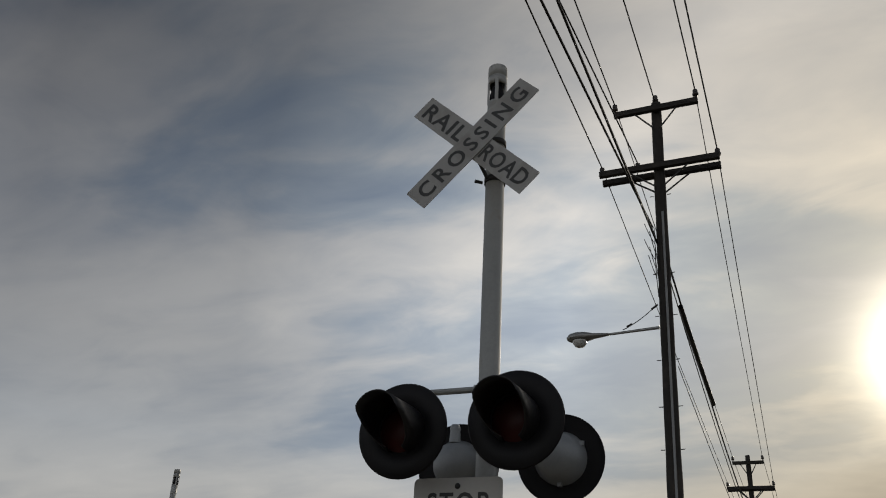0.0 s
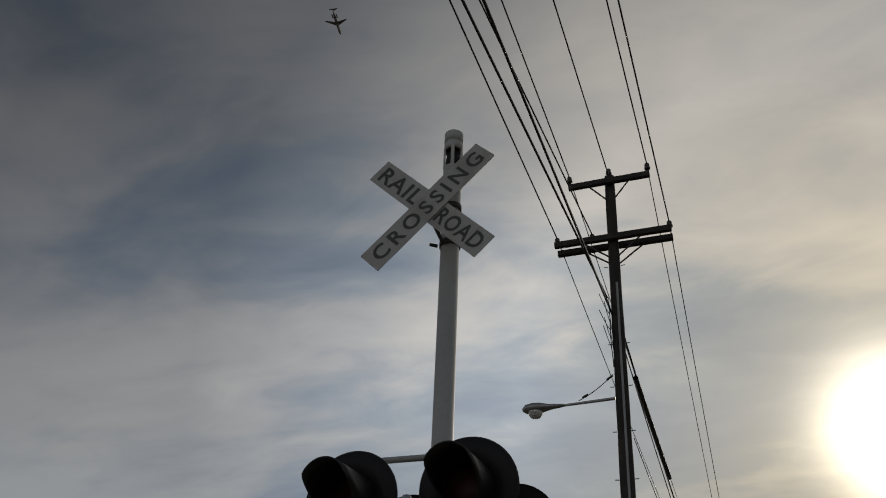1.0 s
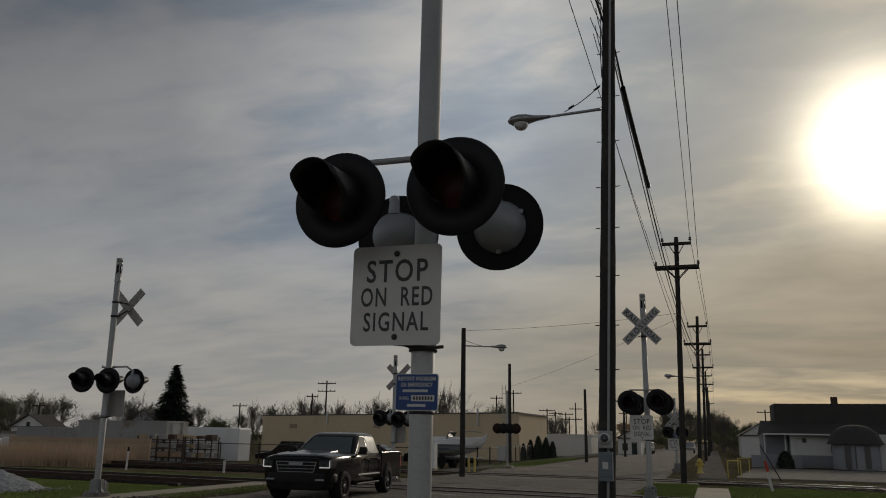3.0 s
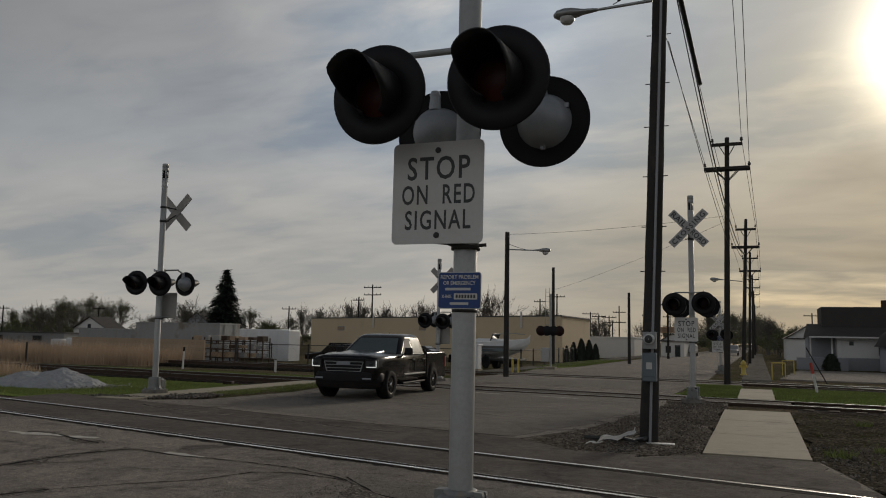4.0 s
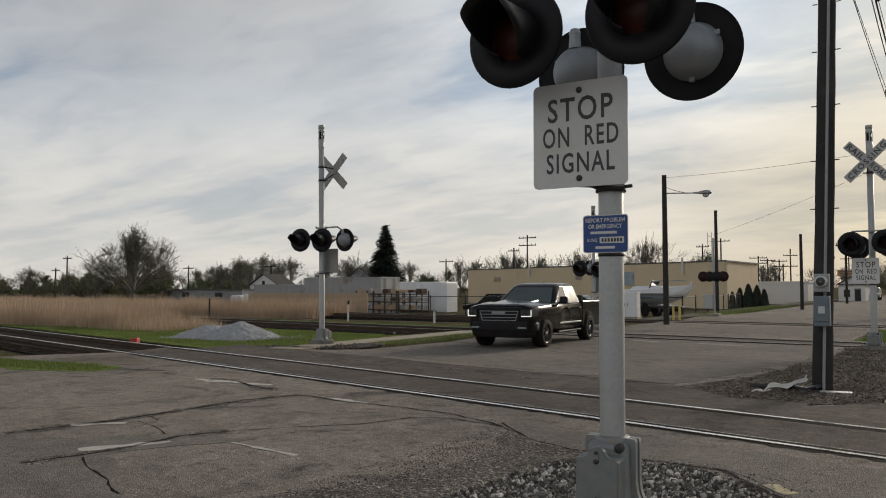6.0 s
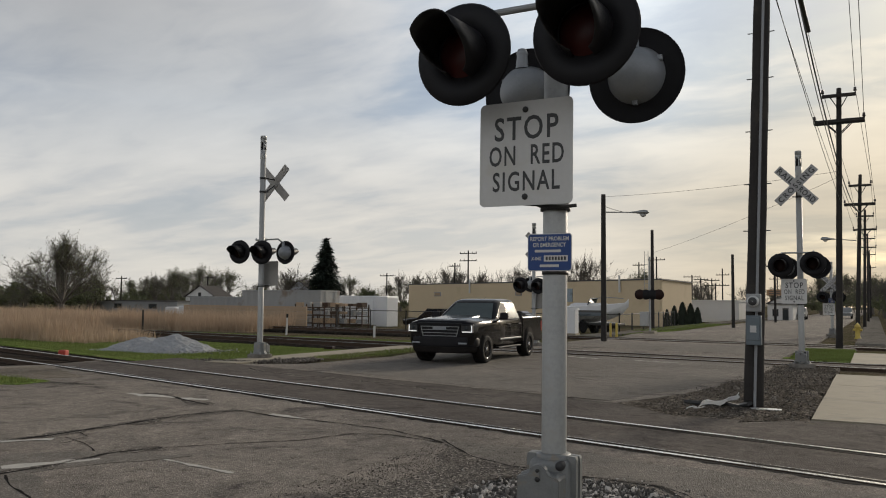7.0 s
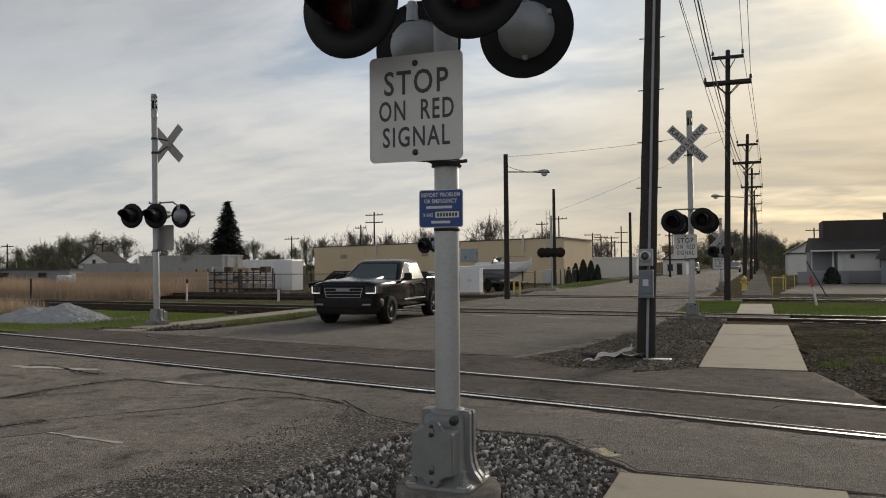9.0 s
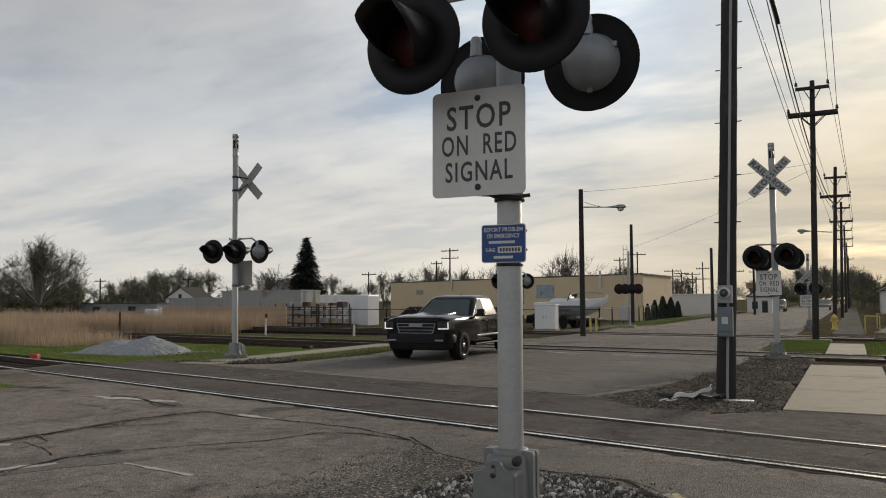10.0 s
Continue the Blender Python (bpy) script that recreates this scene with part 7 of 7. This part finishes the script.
def bare_tree(h, seed, leaves, lab, width=0.75, leaf=0.16, counts=(7, 9, 7, 3)):
    """A short trunk that forks into a rounded fan of limbs, branches and twigs."""
    rng = random.Random(seed)
    thick, thin, tips = [], [], []
    fork = Vector((rng.uniform(-0.1, 0.1), rng.uniform(-0.1, 0.1), h * 0.2))
    rx, base = h * width, h * 0.22
    bumps = [rng.uniform(0.86, 1.06) for _ in range(8)]
    r = h * 0.028
    curve_limb(rng, Vector((0, 0, -0.2)), fork, r * 1.25, r, 3, thick, 0.0)

    def crown_point(a, e, k):
        g = bumps[int(a / 6.2832 * 8) % 8] * k
        return Vector((rx * math.cos(a) * math.cos(e) * g, rx * math.sin(a) * math.cos(e) * g, base + (h - base) * max(0.04, math.sin(e)) * g))

    for i in range(counts[0]):
        a, e = 6.2832 * (i + rng.uniform(-0.35, 0.35)) / counts[0], radians(rng.choice((22, 38, 55, 75, 85)))
        end = crown_point(a % 6.2832, e, 0.86)
        limb = curve_limb(rng, fork - Vector((0, 0, h * rng.uniform(0, 0.05))), end, r * 0.55, r * 0.12, 6, thick, 0.10)
        for _ in range(counts[1]):
            k = rng.randint(2, 6)
            p = limb[k]
            q = crown_point((a + rng.gauss(0, 0.65)) % 6.2832, min(1.5, max(0.06, e + rng.gauss(0, 0.42))), rng.uniform(0.6, 1.0))
            q = p.lerp(q, 0.95 if k < 5 else 0.8)
            bough = curve_limb(rng, p, q, r * 0.17, r * 0.05, 4, thin, 0.08)
            for _ in range(counts[2]):
                p2 = bough[rng.randint(1, 4)]
                out = (p2 - Vector((0, 0, base * 0.8))).normalized()
                d = (out * 0.8 + Vector((rng.gauss(0, 0.5), rng.gauss(0, 0.5), rng.uniform(0.0, 0.7)))).normalized()
                L = h * rng.uniform(0.06, 0.15)
                spray = curve_limb(rng, p2, p2 + d * L, 0.022, 0.012, 2, thin, 0.05)
                for _ in range(counts[3]):
                    p3 = spray[rng.randint(0, 2)]
                    d3 = (d * 0.8 + Vector((rng.gauss(0, 0.5), rng.gauss(0, 0.5), rng.gauss(0.2, 0.4)))).normalized()
                    q3 = p3 + d3 * h * rng.uniform(0.03, 0.075)
                    thin.append((p3, q3, 0.011, 0.007))
                    tips.append(q3)
    root = thing("tree", pose(0, 0, 0), lab, "tree", "trees beyond the tracks")
    for name, segs in (("trunk", thick), ("branchwork", thin)):
        v, f = mesh_of_branches([(p, q, max(0.014, a), max(0.009, b)) for p, q, a, b in segs])
        ob = raw(name, v, f, "bark", root)
        if name == "branchwork":
            ob["kind"] = "stuff"
    if leaves:
        v, f = [], []
        for _ in range(leaves):
            c = rng.choice(tips) + Vector((rng.gauss(0, 0.13), rng.gauss(0, 0.13), rng.gauss(0, 0.13)))
            m3 = Euler((rng.uniform(0, 6), rng.uniform(0, 6), rng.uniform(0, 6))).to_matrix() * (leaf * rng.uniform(0.5, 1.2))
            o = len(v)
            for q in ((-0.5, 0, 0), (0, -0.35, 0.1), (0.5, 0, 0), (0, 0.35, 0.1)):
                w = c + m3 @ Vector(q)
                v.append((w.x, w.y, w.z))
            f.append((o, o + 1, o + 2, o + 3))
        tagged(raw("crown", v, f, "leaf", root), kind="stuff")
    return root


def spruce(h, w, seed):
    rng = random.Random(seed)
    root = thing("spruce_tree", pose(0, 0, 0), "tall dark spruce with drooping dense boughs", "tree")
    part("trunk", rod(bmesh.new(), (0, 0, -0.3), (0, 0, h), 0.22, 0.02, 8), "bark", root)
    v, f = [], []
    z = 0.9
    while z < h - 0.1:
        R = w * (1 - z / h) ** 0.8 + 0.1
        for _ in range(int(9 + 9 * R)):
            a, L = rng.uniform(0, 6.283), R * rng.uniform(0.65, 1.1)
            steps = max(2, int(L / 0.14))
            for s_ in range(steps):
                t = (s_ + 0.5) / steps
                c = Vector((math.cos(a) * L * t, math.sin(a) * L * t, z - 0.35 * L * t * t + 0.12 * t + rng.uniform(-0.06, 0.06)))
                for _ in range(3):
                    m3 = Euler((rng.uniform(-0.6, 0.6), rng.uniform(-0.6, 0.6), a + rng.uniform(-0.9, 0.9))).to_matrix()
                    o = len(v)
                    e = rng.uniform(0.22, 0.45)
                    for q in ((-e * 0.3, -0.09, 0), (e, 0, -0.12), (-e * 0.3, 0.09, 0)):
                        g = c + m3 @ Vector(q)
                        v.append((g.x, g.y, g.z))
                    f.append((o, o + 1, o + 2))
        z += 0.16 + 0.008 * h
    tagged(raw("needle_foliage", v, f, "needles", root), kind="stuff")
    return root


def cedar(h, seed):
    rng = random.Random(seed)
    root = thing("cedar_shrub", pose(0, 0, 0), "narrow dark upright cedar beside the building", "shrub", "row of cedars")
    part("trunk", rod(bmesh.new(), (0, 0, -0.1), (0, 0, h * 0.8), 0.05, 0.01, 6), "bark", root)
    v, f = [], []
    for _ in range(900):
        z = h * rng.uniform(0.02, 1) ** 0.8
        R = 0.42 * (1 - (z / h) ** 2.2) ** 0.6 * rng.uniform(0.6, 1.05)
        a = rng.uniform(0, 6.283)
        c = Vector((R * math.cos(a), R * math.sin(a), z))
        m3 = Euler((rng.uniform(-0.5, 0.5), rng.uniform(-0.5, 0.5), a)).to_matrix()
        o = len(v)
        for q in ((0, -0.07, -0.1), (0.03, 0, 0.14), (0, 0.07, -0.1)):
            g = c + m3 @ Vector(q)
            v.append((g.x, g.y, g.z))
        f.append((o, o + 1, o + 2))
    tagged(raw("foliage", v, f, "cedar", root), kind="stuff")
    return root


def place(ob, x, y, turn=0, s=1.0):
    c = copy_thing(ob, pose(x, y, fall(x, y) if x < 3 else -0.1, 0, 0, turn))
    c.scale = (s, s, s)
    return c


ob = spruce(8.4, 2.75, 3)
ob.matrix_world = pose(-47.2, 61, -0.4)
kinds = [bare_tree(8.1, 11, 9500, "broad rounded tree with thin spring leaves", 0.84, 0.10, (9, 12, 8, 3)), bare_tree(6.6, 12, 2400, "rounded tree with young green leaves", 0.78, 0.16, (8, 8, 6, 2)), bare_tree(7.4, 13, 0, "bare spreading tree without leaves", 0.78, 0.1, (8, 8, 6, 3)), bare_tree(5.4, 14, 800, "small tree with fine bare twigs", 0.8, 0.10, (6, 7, 6, 2))]
kinds[0].matrix_world = pose(-71.5, 49, -0.45)
kinds[1].matrix_world = pose(-90, 92, -0.45)
kinds[2].matrix_world = pose(-31.5, 96, -0.45)
kinds[2].scale = (1.12, 1.12, 1.12)
kinds[3].matrix_world = pose(-51, 60, -0.45)
rng = random.Random(21)
place(kinds[0], -76, 52, 80, 0.9)
place(kinds[1], -96, 92, 130, 1.1)
place(kinds[1], -102, 92, 40, 1.05)
place(kinds[2], -106, 92, 200, 0.85)
for x, y, k, s in ((-91.5, 54, 1, 0.6), (-93.5, 50.5, 1, 0.66), (-96, 47.5, 1, 0.64), (-90, 57.5, 1, 0.5), (-87, 60, 3, 0.7), (-98, 44, 1, 0.7), (-84, 62, 1, 0.42)):
    place(kinds[k], x, y, x * 31, s)
place(kinds[3], -108, 50, 20, 0.8)
place(kinds[1], -100, 47, 60, 0.75)
place(kinds[1], -94, 43, 160, 0.7)
place(kinds[3], -54, 92, 70, 1.1)
place(kinds[2], -58, 98, 10, 0.72)
place(kinds[2], -50, 104, 100, 0.8)
place(kinds[2], -43, 106, 250, 0.78)
place(kinds[3], -68, 88, 300, 1.0)
place(kinds[2], -27, 104, 170, 0.75)
for k in range(52):
    a = -170 + k * 3.38 + rng.uniform(-1.5, 1.5)
    y = rng.uniform(105, 140)
    if -9 < a < 3:
        continue
    place(kinds[rng.choice((1, 1, 2, 2, 3))], a, y, rng.uniform(0, 360), rng.uniform(0.8, 1.1) * (0.75 if a > -20 else 1))
for x, y, k, s in ((4.5, 128, 1, 0.62), (6.5, 114, 0, 0.5), (9, 132, 2, 0.5), (-7.5, 112, 2, 0.6), (-9, 124, 1, 0.8), (4.5, 150, 1, 0.85), (-6.5, 150, 0, 0.85), (8, 106, 1, 0.45), (12, 110, 1, 0.5), (3.2, 170, 1, 0.95), (-5.5, 170, 1, 1.2), (4.5, 98, 3, 0.5), (15, 118, 1, 0.6), (1.5, 185, 1, 1.2), (-2.0, 240, 1, 1.4), (-4.5, 230, 0, 1.2), (0.5, 250, 1, 1.3)):
    place(kinds[k], x, y, x * 50, s)
shrub = bare_tree(3.0, 15, 2000, "dense low shrub with brown-green leaves", 0.95, 0.22, (6, 6, 4, 2))
shrub["category"] = "shrub"
shrub.name = "shrub"
shrub.matrix_world = pose(4.2, 104, -0.1)
for x, y, sc in ((5.6, 112, 1.1), (7.5, 118, 1.2), (3.4, 132, 1.2), (9.5, 108, 0.9), (12.5, 112, 1.0), (4.6, 160, 1.5), (2.6, 190, 1.6), (-6.8, 118, 1.0), (-8.2, 130, 1.2), (-6.2, 150, 1.3), (-5.5, 190, 1.6), (-1.0, 215, 1.6), (1.2, 230, 1.6), (-3.0, 240, 1.6)):
    place(shrub, x, y, x * 40, sc)
for k in range(38):
    a = -172 + 4.1 * k + rng.uniform(-1.2, 1.2)
    place(shrub, a, rng.uniform(97, 108), rng.uniform(0, 360), rng.uniform(0.8, 1.35) * (0.7 if a > -24 else 1))
for k in range(18):
    place(shrub, -128 + 2.6 * k + rng.uniform(-0.8, 0.8), 58 + 0.35 * k + rng.uniform(-3, 3), rng.uniform(0, 360), rng.uniform(0.8, 1.25))
c0 = cedar(1.95, 5)
c0.matrix_world = pose(-12.0, 62, -0.3)
for x, s in ((-12.7, 0.85), (-11.4, 0.95), (-10.85, 0.8), (-13.3, 0.7)):
    c = copy_thing(c0, pose(x, 62.2, -0.3, 0, 0, x * 70))
    c.scale = (s, s, s)
c = copy_thing(c0, pose(6.0, 51.5, -0.1))
c.scale = (1.3, 1.3, 0.55)


# ---- grass and reeds ----
def blades(name, outline, n, h, w, mat, label, z, seed, lean=0.25):
    rng = np.random.default_rng(seed)
    xs, ys = np.array([p[0] for p in outline]), np.array([p[1] for p in outline])
    pts = []
    while len(pts) < n:
        x, y = rng.uniform(xs.min(), xs.max(), 4 * n), rng.uniform(ys.min(), ys.max(), 4 * n)
        c = np.zeros(len(x), bool)
        for i in range(len(xs)):
            x1, y1, x2, y2 = xs[i], ys[i], xs[(i + 1) % len(xs)], ys[(i + 1) % len(xs)]
            if y1 != y2:
                c ^= ((y1 > y) != (y2 > y)) & (x < (x2 - x1) * (y - y1) / (y2 - y1) + x1)
        pts += list(zip(x[c], y[c]))
    p = np.array(pts[:n])
    a = rng.uniform(0, 6.283, n)
    patchy = np.array([0.75 + 0.45 * noise.noise(Vector((q[0] * 0.7, q[1] * 0.7, seed))) for q in p])
    hh = h * rng.uniform(0.55, 1.1, n) * patchy
    ww = w * rng.uniform(0.6, 1.3, n)
    tip = rng.normal(0, lean, (n, 2)) * hh[:, None]
    zz = np.array([z(q[0], q[1]) if callable(z) else z for q in p])
    v = np.empty((n, 3, 3))
    v[:, 0] = np.c_[p[:, 0] - np.cos(a) * ww, p[:, 1] - np.sin(a) * ww, zz]
    v[:, 1] = np.c_[p[:, 0] + np.cos(a) * ww, p[:, 1] + np.sin(a) * ww, zz]
    v[:, 2] = np.c_[p[:, 0] + tip[:, 0], p[:, 1] + tip[:, 1], zz + hh]
    ob = raw(name, v.reshape(-1, 3).tolist(), [(3 * i, 3 * i + 1, 3 * i + 2) for i in range(n)], mat)
    return tagged(ob, label, "grass", kind="stuff")


blades("dry_reeds", [(-25.5, 14.6), (-25.2, 17.6), (-34, 20.0), (-95, 28), (-95, 22), (-40, 15.2)], 110000, 1.3, 0.014, "dry", "tall tan dry reeds beside the track", -0.2, 1, 0.12)
blades("dry_reeds", [(-22.6, 14.2), (-22.4, 17.4), (-26.5, 18.6), (-26.5, 14.3)], 2600, 0.8, 0.012, "dry", "thin dry reeds at the edge of the grass", -0.18, 14, 0.2)
blades("dry_reeds", [(-28.4, 28.9), (-29.2, 34.0), (-40, 36), (-95, 44), (-95, 34), (-38, 28.0)], 110000, 1.45, 0.02, "dry", "tall tan dry reeds beyond the second track", lambda x, y: fall(x, y) - 0.02, 2, 0.12)
blades("grass", [(-12.6, 9.6), (-14.6, R1(-14.6) + 2.2), (-30, R1(-30) + 2.3), (-30, 18.6), (-12.6, 16.8)], 60000, 0.075, 0.010, "grass", "green grass between the tracks", -0.11, 3)
blades("grass", [(-12.4, 4.7), (-11.4, 4.5), (-11.4, 4.0), (-12.2, 3.7), (-15.5, 3.3), (-20, 3.1), (-20, 4.8), (-15.0, 4.5)], 9000, 0.12, 0.008, "grass", "thin green grass patch beside the asphalt", -0.01, 4)
blades("grass", [(2.18, 18.7), (2.18, 26.0), (22, 23.6), (22, 16.2)], 50000, 0.065, 0.010, "grass", "green grass strip between tracks", -0.02, 5)
blades("grass", [(-0.4, 20.1), (1.16, 19.7), (1.16, 26.1), (-0.4, 26.3)], 12000, 0.065, 0.010, "grass", "green grass beside the street", 0.004, 6)
blades("grass", [(-11.4, 12.2), (-11.4, 18.0), (-10.75, 18.0), (-10.2, 14.0), (-10.4, 12.2)], 1500, 0.10, 0.012, "grass", "weeds along the edge of the street", 0.0, 7, 0.5)
rng = random.Random(31)
for k in range(16):
    x, y, w = rng.uniform(2.7, 6.5), rng.uniform(6.8, 14.5), rng.uniform(0.12, 0.4)
    blades("weed_tuft", [(x - w, y - w * 0.6), (x + w * 0.8, y - w), (x + w, y + w * 0.7), (x - w * 0.6, y + w)], int(500 * w), 0.16, 0.008, "grass", "low tuft of green weeds in dark soil", -0.02, 100 + k, 0.7)
blades("grass", [(2.5, 7.0), (2.5, 15.0), (14, 13.6), (14, 4.0)], 1500, 0.07, 0.006, "grass", "thin weeds in dirt beside the pavement", -0.02, 8, 0.6)
blades("grass", [(-13, 24.5), (-30, 26.2), (-60, 29.5), (-60, 27.2), (-30, 24.5), (-13, 22.4)], 24000, 0.09, 0.014, "grass", "grass along the second track", lambda x, y: fall(x, y), 9)
blades("grass", [(3.0, 49.5), (22, 48), (22, 53), (4, 53)], 6000, 0.12, 0.02, "grass", "lawn in front of the corner house", -0.17, 10)
blades("grass", [(-9.4, 40), (-10.4, 40), (-10.4, 62), (-8.3, 62), (-8.3, 44)], 5000, 0.12, 0.016, "grass", "green verge beside the far pavement", 0.003, 11)


# ---- aeroplane high above ----
def aeroplane(m):
    root = thing("aeroplane", m, "dark silhouette of a twin-engined jet high in the sky", "aeroplane")
    bm = bmesh.new()
    lathe(bm, [(0, -20), (0.9, -19), (1.7, -15), (1.8, 8), (1.2, 14), (0.4, 19), (0, 19.5)], Matrix.Rotation(radians(-90), 4, "X"), 14)
    part("fuselage", bm, "trim", root)
    for sx in (-1, 1):
        bm = bmesh.new()
        slab(bm, [(sx * 1.0, -4.5), (sx * 14.5, 4.0), (sx * 14.5, 5.6), (sx * 1.0, 1.8)], -0.4, -0.1)
        part("wing", bm, "trim", root)
        bm = bmesh.new()
        slab(bm, [(0, 16.5), (sx * 5.5, 19.0), (sx * 5.5, 20.2), (0, 19.5)], 4.4, 4.6)
        part("tailplane", bm, "trim", root)
        part("engine", rod(bmesh.new(), (sx * 2.9, -12 + 20, 0.6), (sx * 2.9, -6 + 20, 0.6), 0.9, 0.7, 12), "trim", root)
    part("fin", box(bmesh.new(), (0, 17.2, 2.4), (0.4, 4.0, 4.6), 0.1), "trim", root)
    return root


aeroplane(pose(-387.5, 618.0, 819.0, 0, 0, 190))
